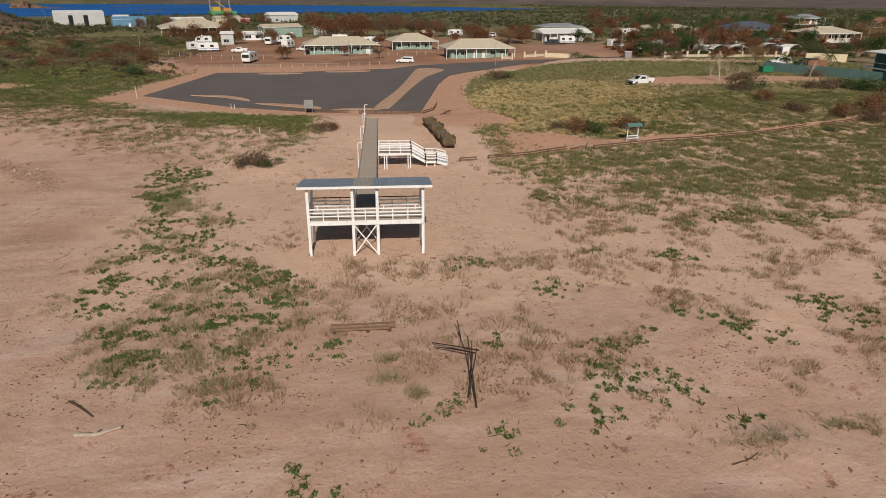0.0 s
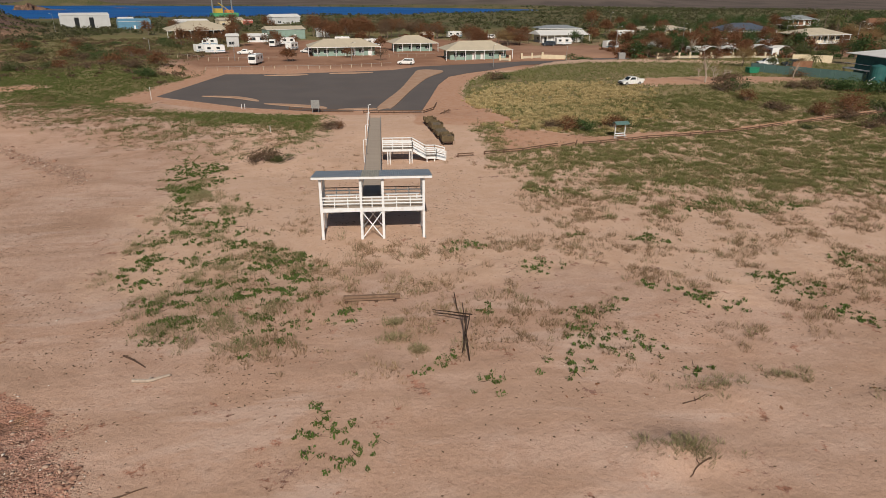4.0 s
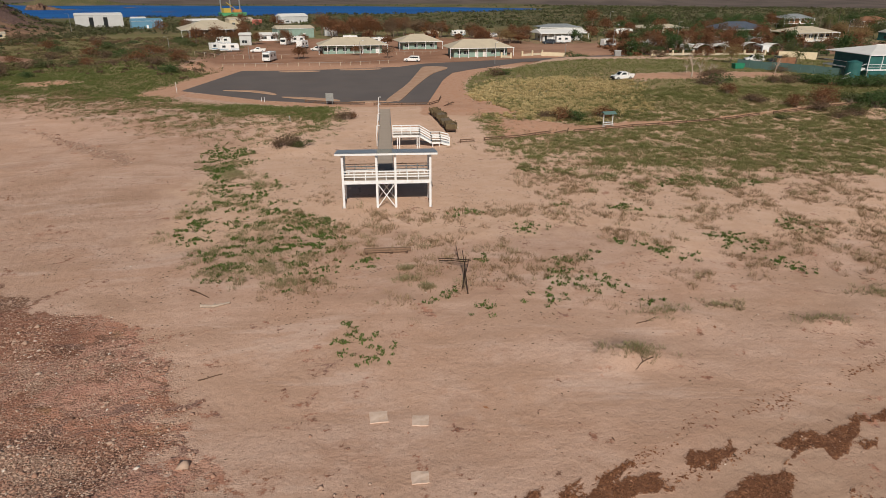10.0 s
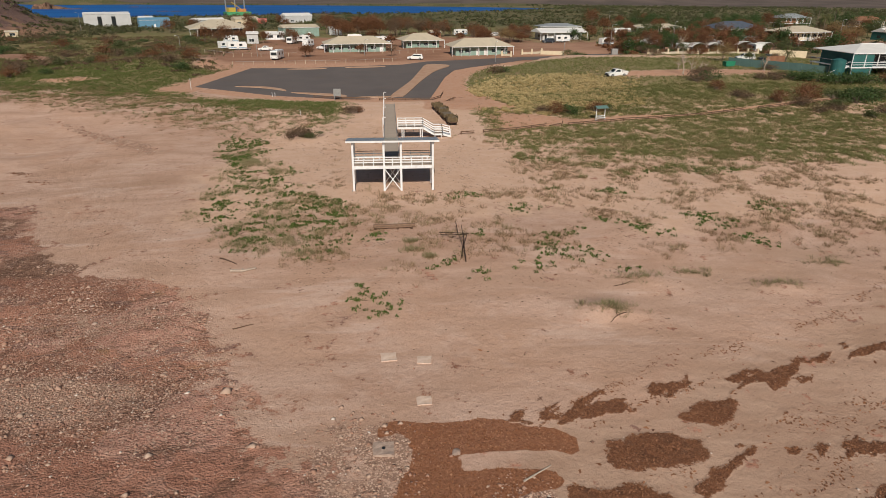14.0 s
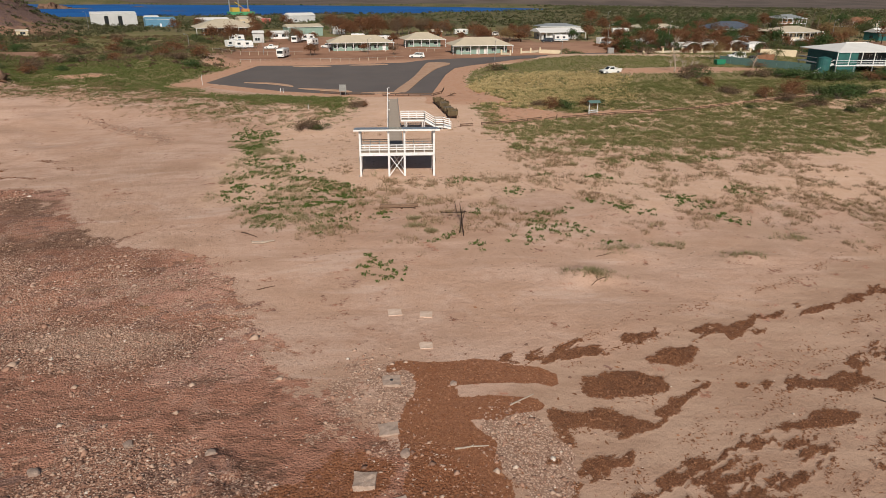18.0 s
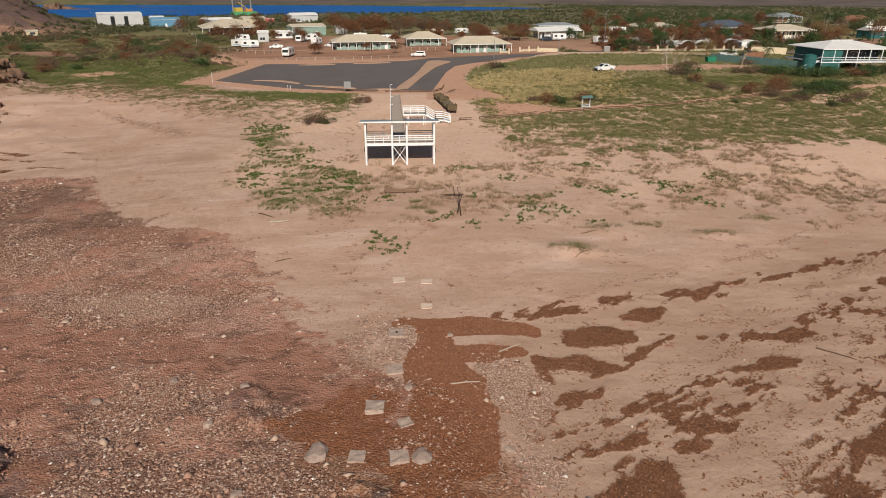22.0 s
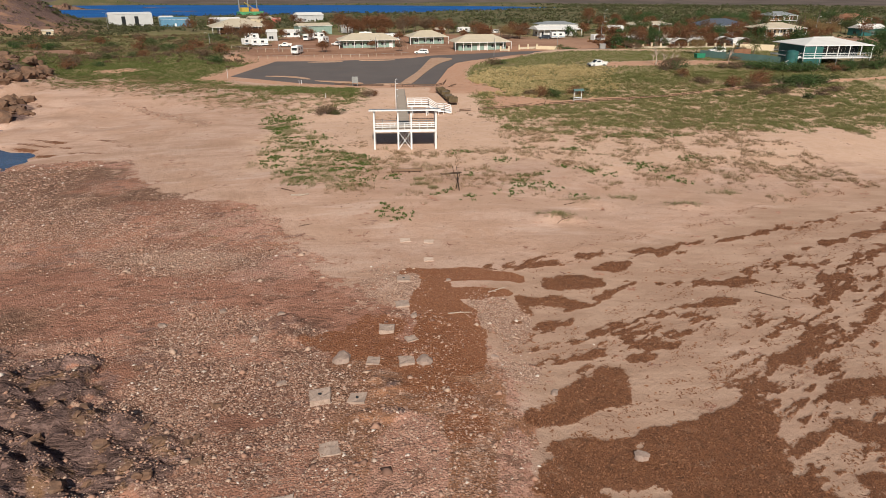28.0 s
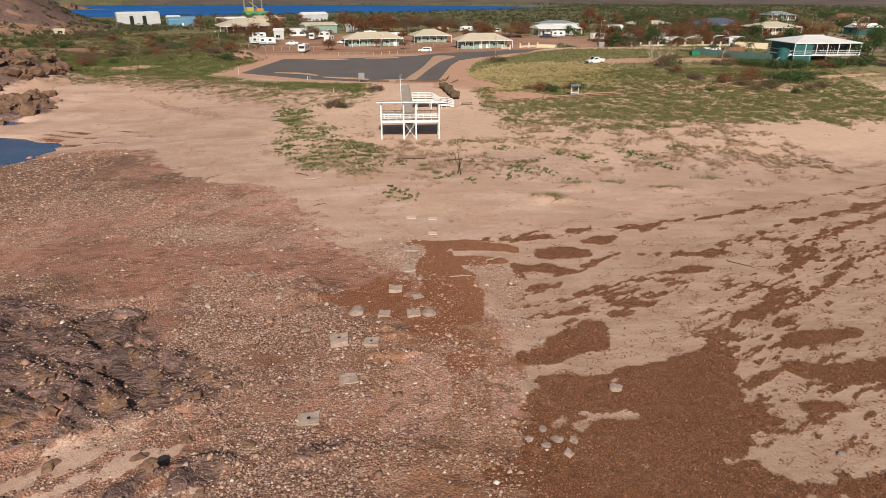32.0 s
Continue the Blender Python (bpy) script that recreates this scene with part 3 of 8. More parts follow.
    crush = n.mix(n.math('MULTIPLY', n.ramp(n.noise(0.3, 4, 0.6), 0.54, 0.66), 0.6), crush, (0.49, 0.292, 0.212))
    shelf = n.mix(n.math('MULTIPLY', n.ramp(brn, 0.2, 0.8), 0.85), shelf, crush)
    shelf = n.mix(n.math('MULTIPLY', n.ramp(n.noise(0.16, 6, 0.7, (0.7, 1.1, 1), 0.6), 0.57, 0.66), 0.5), shelf, (0.50, 0.30, 0.225))
    shelf = n.mix(n.math('MULTIPLY', n.ramp(pnk, 0.2, 0.8), 0.8), shelf, n.mix(n.ramp(n.noise(1.4, 6, 0.7), 0.4, 0.6), (0.56, 0.325, 0.245), (0.45, 0.235, 0.175)))
    shelf = n.mix(n.math('MULTIPLY', dks, 0.85), shelf, n.mix(n.ramp(n.noise(0.9, 6, 0.75), 0.4, 0.62), (0.13, 0.075, 0.05), (0.27, 0.155, 0.105)))
    shelf = n.mix(n.math('MULTIPLY', n.ramp(n.noise(0.7, 8, 0.8, (0.6, 1.3, 1), 0.8), 0.52, 0.58), 0.7), shelf, (0.14, 0.075, 0.05))
    # broken stone in every tone, thickest in the stony beds
    gravel = n.math('MAXIMUM', n.math('MULTIPLY', n.ramp(n.noise(0.3, 6, 0.7), 0.40, 0.60), n.math('SUBTRACT', 0.75, n.math('MULTIPLY', brk, 0.75))), bed)
    ground_tone = n.mix(n.ramp(n.noise(1.7, 5, 0.7), 0.4, 0.6), (0.24, 0.138, 0.098), (0.155, 0.088, 0.062))
    shelf = n.mix(n.math('MULTIPLY', bed, 0.5), shelf, ground_tone)
    for scale, low in ((7.5, 0.0), (4.2, 0.18)):
        tone = n.cells(scale, "Color")
        edge = n.ramp(n.cells(scale), 0.62, 0.42)
        there = n.math('MULTIPLY', gravel, edge)
        shelf = n.mix(n.math('MULTIPLY', n.math('MULTIPLY', n.ramp(tone, 0.50 + low, 0.62 + low), there), 0.75), shelf, (0.41, 0.255, 0.185))
        shelf = n.mix(n.math('MULTIPLY', n.math('MULTIPLY', n.ramp(tone, 0.66 + low * 0.6, 0.76 + low * 0.6), there), 0.8), shelf, (0.60, 0.43, 0.335))
        shelf = n.mix(n.math('MULTIPLY', n.math('MULTIPLY', n.ramp(tone, 0.40 - low, 0.28 - low), there), 0.8), shelf, (0.10, 0.052, 0.038))
    shelf = n.mix(n.math('MULTIPLY', n.ramp(n.noise(3.4, 6, 0.8), 0.54, 0.64), 0.6), shelf, (0.10, 0.052, 0.038))
    rm = n.math('ADD', n.math('MAXIMUM', rd, brn), n.math('MULTIPLY', n.math('SUBTRACT', n.noise(0.5, 8, 0.75), 0.5), 4.2))
    col = n.mix(n.ramp(rm, 0.40, 0.60), col, shelf)
    # pale shingle
    stones = n.mix(n.ramp(n.cells(6.0, "Color"), 0.3, 0.8), (0.625, 0.44, 0.341), (0.45, 0.291, 0.211))
    stones = n.mix(n.ramp(n.cells(8.0), 0.36, 0.55), stones, (0.3, 0.186, 0.136))
    pm = n.math('ADD', peb, n.math('MULTIPLY', n.math('SUBTRACT', n.noise(1.6, 5, 0.75), 0.5), 1.2))
    col = n.mix(n.ramp(pm, 0.42, 0.62), col, stones)
    # rust-brown wrack
    rust = n.mix(n.ramp(n.noise(5, 5, 0.7), 0.4, 0.65), (0.21, 0.08, 0.038), (0.31, 0.135, 0.07))
    rwm = n.math('ADD', rw, n.math('MULTIPLY', n.math('SUBTRACT', n.noise(2.2, 6, 0.75), 0.5), 0.8))
    col = n.mix(n.math('MULTIPLY', n.ramp(rwm, 0.42, 0.60), 0.9), col, rust)
    # dark seaweed
    dark = n.mix(n.ramp(n.noise(7, 5, 0.7), 0.4, 0.65), (0.165, 0.068, 0.034), (0.285, 0.12, 0.06))
    dark = n.mix(n.math('MULTIPLY', n.ramp(n.noise(1.6, 5, 0.7), 0.5, 0.64), 0.7), dark, (0.10, 0.043, 0.023))
    dark = n.mix(n.math('MULTIPLY', n.ramp(n.noise(1.1, 5, 0.7), 0.56, 0.68), 0.6), dark, (0.36, 0.19, 0.115))
    wm = n.math('ADD', wd, n.math('MULTIPLY', n.math('ADD', n.math('MULTIPLY', n.math('SUBTRACT', n.noise(5.5, 5, 0.8), 0.5), 0.8), n.math('SUBTRACT', n.noise(1.9, 7, 0.8), 0.5)), 2.4))
    col = n.mix(n.math('MULTIPLY', n.ramp(wm, 0.42, 0.62), 0.92), col, dark)
    # bare bedrock
    ledge = n.mix(n.ramp(n.noise(0.9, 6, 0.7, (0.4, 1.7, 1), 2.0), 0.35, 0.65), (0.10, 0.061, 0.052), (0.27, 0.172, 0.148))
    ledge = n.mix(n.math('MULTIPLY', n.ramp(n.noise(0.4, 4), 0.55, 0.65), 0.5), ledge, (0.336, 0.181, 0.0775))
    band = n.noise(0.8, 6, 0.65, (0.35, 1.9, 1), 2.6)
    # Strata tones; crevice shade is coloured into the bump's lows, pale on its crests.
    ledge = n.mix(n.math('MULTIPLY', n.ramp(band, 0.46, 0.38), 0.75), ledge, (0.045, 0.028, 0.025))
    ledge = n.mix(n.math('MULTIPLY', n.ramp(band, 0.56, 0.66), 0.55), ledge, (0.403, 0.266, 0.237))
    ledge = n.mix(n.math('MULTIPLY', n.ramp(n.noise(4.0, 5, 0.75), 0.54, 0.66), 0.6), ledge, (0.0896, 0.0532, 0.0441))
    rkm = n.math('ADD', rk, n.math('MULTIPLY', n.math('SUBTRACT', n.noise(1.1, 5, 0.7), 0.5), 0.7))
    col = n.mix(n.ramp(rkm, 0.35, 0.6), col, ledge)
    # far tidal flats
    flat = n.mix(n.ramp(n.noise(0.012, 4), 0.4, 0.6), (0.105, 0.083, 0.072), (0.15, 0.115, 0.098))
    col = n.mix(mud, col, flat)
    n.put("Base Color", col)
    rough = n.math('ADD', n.math('MULTIPLY', fine, 0.22), n.math('ADD', n.math('MULTIPLY', mid, 1.1), n.math('MULTIPLY', n.noise(4.5, 4, 0.65), 0.38)))
    rough = n.math('ADD', rough, n.math('MULTIPLY', n.math('MULTIPLY', n.cells(7.0), rd), -0.8))
    rough = n.math('ADD', rough, n.math('MULTIPLY', n.math('MULTIPLY', n.noise(9, 5, 0.8), wd), 1.0))
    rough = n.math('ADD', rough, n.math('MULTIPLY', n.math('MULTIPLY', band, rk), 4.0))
    rough = n.math('ADD', rough, n.math('MULTIPLY', n.math('MULTIPLY', n.noise(3.2, 6, 0.8), rd), 1.0))
    n.bump(rough, 0.95, 0.11)
    return n.mat


M = dict(
    ground=ground_material(),
    white=surface("white_paint", (0.79, 0.80, 0.81), (0.71, 0.715, 0.72), 1.2, 0.5, 30, 0.05, dirt=(0.45, 0.36, 0.29), amount=0.35),
    deck=surface("weathered_decking", (0.47, 0.385, 0.315), (0.38, 0.31, 0.25), 2.0, 0.85, 30, 0.3, vary=0.3, stretch=(1, 6, 1)),
    rail_timber=surface("brown_timber", (0.17, 0.10, 0.065), (0.10, 0.06, 0.04), 3, 0.8, 40, 0.3, vary=0.3),
    beam_timber=surface("red_brown_old_beam", (0.27, 0.17, 0.115), (0.17, 0.105, 0.07), 3, 0.9, 30, 0.4, vary=0.2, stretch=(1, 6, 1)),
    old_timber=surface("grey_old_timber", (0.25, 0.20, 0.145), (0.15, 0.115, 0.08), 3, 0.9, 30, 0.4, vary=0.4, stretch=(6, 1, 1)),
    wagon=surface("olive_weathered_timber", (0.19, 0.135, 0.075), (0.11, 0.08, 0.045), 2, 0.9, 30, 0.4, vary=0.5, dirt=(0.24, 0.18, 0.10)),
    roof_blue=surface("blue_grey_steel", (0.27, 0.32, 0.39), (0.24, 0.285, 0.345), 0.8, 0.42, 20, 0.03, metal=0.2, dirt=(0.25, 0.22, 0.2), amount=0.25),
    roof_clear=surface("cloudy_sheeting", (0.40, 0.37, 0.30), (0.34, 0.32, 0.27), 2, 0.4, 20, 0.03),
    steel=surface("galvanised_steel", (0.42, 0.42, 0.41), (0.33, 0.33, 0.33), 4, 0.45, 40, 0.05, metal=0.6),
    asphalt=surface("asphalt", (0.118, 0.10, 0.095), (0.142, 0.12, 0.112), 0.12, 0.9, 25, 0.4, dirt=(0.15, 0.11, 0.085), amount=0.35),
    kerb=surface("pale_kerb_earth", (0.47, 0.31, 0.22), (0.42, 0.25, 0.16), 0.6, 0.92, 20, 0.3),
    concrete=surface("weathered_concrete", (0.47, 0.355, 0.29), (0.34, 0.25, 0.20), 5, 0.9, 25, 0.7, vary=0.2, dirt=(0.26, 0.15, 0.105), amount=0.8),
    sandy_concrete=surface("sand_crusted_concrete", (0.66, 0.51, 0.42), (0.57, 0.42, 0.33), 2.5, 0.9, 25, 0.5, dirt=(0.55, 0.36, 0.25), amount=0.5),
    dead_wood=surface("dark_dead_wood", (0.055, 0.032, 0.022), (0.03, 0.02, 0.015), 4, 0.9, 30, 0.4),
    boulder=surface("sea_worn_stone", (0.45, 0.335, 0.275), (0.29, 0.20, 0.16), 3.0, 0.85, 20, 0.6, vary=0.55),
    pebble=None,
    headland=surface("red_brown_rock", (0.24, 0.135, 0.085), (0.12, 0.075, 0.055), 0.6, 0.9, 6, 0.9, vary=0.4, dirt=(0.34, 0.22, 0.14)),
    cream_roof=surface("cream_steel_roof", (0.56, 0.48, 0.36), (0.49, 0.42, 0.32), 0.4, 0.55, 8, 0.05, spec=0.3, vary=0.12),
    white_roof=surface("white_steel_roof", (0.76, 0.74, 0.71), (0.68, 0.66, 0.63), 0.3, 0.5, 8, 0.05, vary=0.08),
    grey_roof=surface("grey_steel_roof", (0.30, 0.32, 0.33), (0.24, 0.255, 0.27), 0.5, 0.5, 8, 0.05, vary=0.3),
    dark_roof=surface("slate_blue_roof", (0.095, 0.115, 0.15), (0.075, 0.09, 0.12), 0.5, 0.5, 8, 0.05),
    green_wall=surface("pale_green_cladding", (0.26, 0.37, 0.32), (0.22, 0.31, 0.27), 0.8, 0.7, 12, 0.06, dirt=(0.35, 0.25, 0.18), amount=0.25),
    teal_wall=surface("dark_teal_cladding", (0.035, 0.135, 0.125), (0.025, 0.10, 0.10), 0.8, 0.55, 12, 0.06),
    grey_wall=surface("light_grey_cladding", (0.56, 0.56, 0.56), (0.48, 0.48, 0.48), 0.3, 0.65, 6, 0.05, vary=0.15),
    blue_wall=surface("blue_cladding", (0.13, 0.29, 0.42), (0.11, 0.24, 0.36), 0.5, 0.6, 6, 0.05),
    cream_wall=surface("cream_masonry", (0.66, 0.55, 0.39), (0.57, 0.47, 0.33), 0.8, 0.85, 12, 0.2),
    brick_wall=surface("rusty_brown_wall", (0.28, 0.14, 0.08), (0.21, 0.10, 0.06), 1.5, 0.85, 14, 0.2),
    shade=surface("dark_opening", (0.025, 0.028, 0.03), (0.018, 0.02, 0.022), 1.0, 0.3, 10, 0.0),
    glass=surface("dark_window_glass", (0.03, 0.04, 0.045), (0.02, 0.028, 0.033), 1.0, 0.1, 10, 0.0, spec=0.6),
    rubber=surface("black_rubber", (0.025, 0.025, 0.025), (0.018, 0.018, 0.018), 5, 0.85, 40, 0.1),
    car_white=surface("white_car_paint", (0.78, 0.78, 0.77), (0.74, 0.73, 0.72), 1.5, 0.25, 20, 0.0, spec=0.5, dirt=(0.5, 0.36, 0.26), amount=0.2),
    car_dark=surface("dark_car_paint", (0.03, 0.04, 0.055), (0.025, 0.03, 0.045), 1.5, 0.25, 20, 0.0, spec=0.5),
    green_fence=surface("grey_green_fence", (0.11, 0.19, 0.175), (0.09, 0.155, 0.145), 0.7, 0.7, 10, 0.1, vary=0.12),
    bright_green=surface("bright_green_plastic", (0.03, 0.22, 0.12), (0.02, 0.17, 0.10), 2, 0.5, 20, 0.05),
    orange=surface("orange_paint", (0.60, 0.25, 0.08), (0.5, 0.2, 0.07), 2, 0.6, 20, 0.05),
    yellow=surface("yellow_paint", (0.55, 0.38, 0.07), (0.45, 0.31, 0.06), 1, 0.6, 20, 0.05),
    red_paint=surface("faded_red_paint", (0.48, 0.12, 0.09), (0.40, 0.10, 0.08), 1, 0.6, 20, 0.05),
    ship_green=surface("ship_green_paint", (0.10, 0.36, 0.16), (0.08, 0.28, 0.13), 0.5, 0.6, 20, 0.05),
    bark=surface("grey_brown_bark", (0.22, 0.17, 0.13), (0.13, 0.095, 0.07), 4, 0.9, 30, 0.5, vary=0.3),
    pale_bark=surface("pale_dead_wood", (0.46, 0.38, 0.31), (0.33, 0.26, 0.21), 4, 0.9, 30, 0.4),
    stick=surface("driftwood_stick", (0.13, 0.075, 0.05), (0.08, 0.05, 0.035), 4, 0.9, 30, 0.4),
    l_vine=leafy("beach_vine_leaves", ((0.062, 0.108, 0.02), (0.095, 0.145, 0.03), (0.14, 0.15, 0.045))),
    l_grass=leafy("dune_grass_blades", ((0.205, 0.195, 0.07), (0.15, 0.17, 0.053), (0.285, 0.24, 0.12))),
    l_lawn=leafy("fresh_green_blades", ((0.10, 0.132, 0.032), (0.125, 0.152, 0.042), (0.185, 0.17, 0.068))),
    l_plain=leafy("dusty_olive_leaves", ((0.07, 0.075, 0.033), (0.10, 0.095, 0.046), (0.05, 0.057, 0.025))),
    l_dry=leafy("dry_grass_blades", ((0.33, 0.225, 0.13), (0.24, 0.158, 0.09), (0.44, 0.32, 0.20))),
    l_straw=leafy("straw_grass_blades", ((0.66, 0.52, 0.29), (0.56, 0.43, 0.22), (0.40, 0.33, 0.14))),
    l_grey=leafy("grey_green_blades", ((0.24, 0.21, 0.105), (0.31, 0.25, 0.14), (0.19, 0.185, 0.08))),
    l_red=leafy("russet_leaves", ((0.14, 0.06, 0.032), (0.19, 0.085, 0.042), (0.24, 0.13, 0.06))),
    l_brown=leafy("brown_dry_leaves", ((0.13, 0.085, 0.055), (0.18, 0.115, 0.07), (0.10, 0.075, 0.05))),
    l_tree=leafy("dark_green_leaves", ((0.035, 0.07, 0.022), (0.06, 0.10, 0.032), (0.09, 0.125, 0.04))),
    l_olive=leafy("olive_leaves", ((0.075, 0.095, 0.035), (0.105, 0.115, 0.045), (0.06, 0.08, 0.03))),
    l_heath=leafy("tan_and_olive_heath", ((0.17, 0.14, 0.062), (0.125, 0.12, 0.048), (0.215, 0.165, 0.085))),
    l_palm=leafy("palm_fronds", ((0.06, 0.085, 0.025), (0.11, 0.115, 0.04), (0.16, 0.13, 0.06))),
    l_tan=leafy("tan_leaves", ((0.30, 0.20, 0.09), (0.24, 0.155, 0.07), (0.20, 0.15, 0.07))),
    l_weed=leafy("seaweed_scraps", ((0.15, 0.062, 0.031), (0.235, 0.102, 0.05), (0.32, 0.155, 0.085)), 0.5, 0.1),
    l_rust=leafy("rusty_wrack_scraps", ((0.16, 0.06, 0.028), (0.25, 0.10, 0.046), (0.36, 0.19, 0.11)), 0.6, 0.1),
)


def pebble_material():
    n = Nodes("beach_stones", 0.85, 0, 0.25)
    r = n.island()
    col = n.mix(n.ramp(r, 0.0, 0.4), (0.21, 0.115, 0.083), (0.43, 0.245, 0.172))
    col = n.mix(n.ramp(r, 0.5, 0.85), col, (0.54, 0.38, 0.29))
    col = n.mix(n.ramp(r, 0.94, 0.99), col, (0.75, 0.66, 0.585))
    n.put("Base Color", n.mix(n.math('MULTIPLY', n.noise(18, 4), 0.4), col, (0.15, 0.0953, 0.078)))
    n.bump(n.noise(22, 4), 0.4, 0.02)
    return n.mat


def water_material(name, a, b, rough, spec, size, bump):
    n = Nodes(name, rough, 0, spec)
    n.put("Base Color", n.mix(n.ramp(n.noise(size, 4, 0.6, (0.4, 2, 1)), 0.4, 0.65), a, b))
    n.bump(n.noise(0.6 if bump > 0.1 else 2.5, 4, 0.6), 0.5, bump)
    return n.mat


M["pebble"] = pebble_material()
M["water"] = water_material("inlet_water", (0.01, 0.085, 0.30), (0.014, 0.12, 0.36), 0.55, 0.12, 0.02, 0.3)
M["pool"] = water_material("tide_pool_water", (0.03, 0.07, 0.15), (0.05, 0.09, 0.17), 0.25, 0.35, 0.12, 0.03)

# ---- building tools ----
def part(name, bm, material, parent=None, label=""):
    """Links a bmesh as one mesh object, under a thing where one is given."""
    me = bpy.data.meshes.new(name)
    bm.to_mesh(me)
    bm.free()
    me.materials.append(M[material] if isinstance(material, str) else material)
    ob = new(name, me)
    if parent is not None:
        ob.parent = parent
    if label:
        ob["label"] = label
    return ob


def again(name, ob, parent, at=(0, 0, 0), turn=0.0, scale=(1, 1, 1)):
    """One more piece on the mesh of ob."""
    o = new(name, ob.data)
    o.parent = parent
    o.location, o.rotation_euler, o.scale = at, (0, 0, turn), scale
    return o


def thing(name, at, label, category, group="", turn=0.0, kind=""):
    ob = new(name)
    ob.location = at
    ob.rotation_euler = (0, 0, radians(turn))
    ob.empty_display_size = 0.3
    return tagged(ob, label, category, group, kind)


def box(bm, x0, x1, y0, y1, z0, z1):
    vs = [bm.verts.new((x, y, z)) for z in (z0, z1) for x, y in ((x0, y0), (x1, y0), (x1, y1), (x0, y1))]
    for f in ((3, 2, 1, 0), (4, 5, 6, 7), (0, 1, 5, 4), (1, 2, 6, 5), (2, 3, 7, 6), (3, 0, 4, 7)):
        bm.faces.new([vs[i] for i in f])
    return vs


def bevel(bm, w, seg=1):
    bmesh.ops.bevel(bm, geom=list(bm.edges), offset=w, segments=seg, affect='EDGES', profile=0.5, clamp_overlap=True)
    return bm


def boxes(*dims, w=0.0):
    bm = bmesh.new()
    for d in dims:
        box(bm, *d)
    return bevel(bm, w) if w else bm


def beam(bm, p, q, w, h=None):
    """A straight bar from p to q, w wide and h high."""
    h = h or w
    p, q = Vector(p), Vector(q)
    d = (q - p).normalized()
    up = Vector((0, 0, 1)) if abs(d.z) < 0.9 else Vector((1, 0, 0))
    s = d.cross(up).normalized()
    u = s.cross(d)
    vs = [bm.verts.new(c + s * (a * w / 2) + u * (b * h / 2)) for c in (p, q) for a, b in ((-1, -1), (1, -1), (1, 1), (-1, 1))]
    for f in ((0, 1, 2, 3), (7, 6, 5, 4), (0, 4, 5, 1), (1, 5, 6, 2), (2, 6, 7, 3), (3, 7, 4, 0)):
        bm.faces.new([vs[i] for i in f])


def beams(rows, w, h=None, round_=0.0):
    bm = bmesh.new()
    for p, q in rows:
        beam(bm, p, q, w, h)
    return bevel(bm, round_) if round_ else bm


def tube(bm, points, radii, sides=6, cap=True):
    """A round limb through the points."""
    rings = []
    for i, p in enumerate(points):
        p = Vector(p)
        d = (Vector(points[min(i + 1, len(points) - 1)]) - Vector(points[max(i - 1, 0)])).normalized()
        s = d.cross(Vector((0.31, 0.77, 0.56))).normalized()
        u = s.cross(d)
        r = radii[i] if hasattr(radii, "__len__") else radii
        rings.append([bm.verts.new(p + (s * math.cos(a) + u * math.sin(a)) * r) for a in (2 * math.pi * k / sides for k in range(sides))])
    for a, b in zip(rings, rings[1:]):
        for k in range(sides):
            bm.faces.new((a[k], a[(k + 1) % sides], b[(k + 1) % sides], b[k]))
    if cap:
        bm.faces.new(rings[-1])
        bm.faces.new(rings[0][::-1])


def tubes(*rows, sides=6):
    bm = bmesh.new()
    for pts, r in rows:
        tube(bm, pts, r, sides)
    return bm


def slab(outline, z0, z1):
    """An upright prism over an outline of plan points."""
    bm = bmesh.new()
    lo = [bm.verts.new((x, y, z0)) for x, y in outline]
    hi = [bm.verts.new((x, y, z1)) for x, y in outline]
    bm.faces.new(lo[::-1])
    bm.faces.new(hi)
    for k in range(len(outline)):
        j = (k + 1) % len(outline)
        bm.faces.new((lo[k], lo[j], hi[j], hi[k]))
    return bm


def mesh_from(name, verts, faces, material, parent=None):
    """A mesh out of arrays; faces is an array of quads or triangles."""
    me = bpy.data.meshes.new(name)
    verts, faces = np.asarray(verts, np.float32), np.asarray(faces, np.int32)
    k = faces.shape[1]
    me.vertices.add(len(verts))
    me.vertices.foreach_set("co", verts.ravel())
    me.loops.add(faces.size)
    me.loops.foreach_set("vertex_index", faces.ravel())
    me.polygons.add(len(faces))
    me.polygons.foreach_set("loop_start", np.arange(len(faces), dtype=np.int32) * k)
    me.update(calc_edges=True)
    me.validate()
    me.materials.append(M[material])
    ob = new(name, me)
    if parent is not None:
        ob.parent = parent
    return ob


def hz(x, y):
    return float(height(np.array([x]), np.array([y]))[0])


# ---- the ground, one sheet to the horizon ----
def axis(lo, hi, step, far_lo, far_hi, grow):
    mid = list(np.arange(lo, hi + step / 2, step))
    a, s = [], step
    v = hi
    while v < far_hi:
        s *= grow
        v += s
        a.append(v)
    b, s = [], step
    v = lo
    while v > far_lo:
        s *= grow
        v -= s
        b.append(v)
    return np.array(b[::-1] + mid + a)


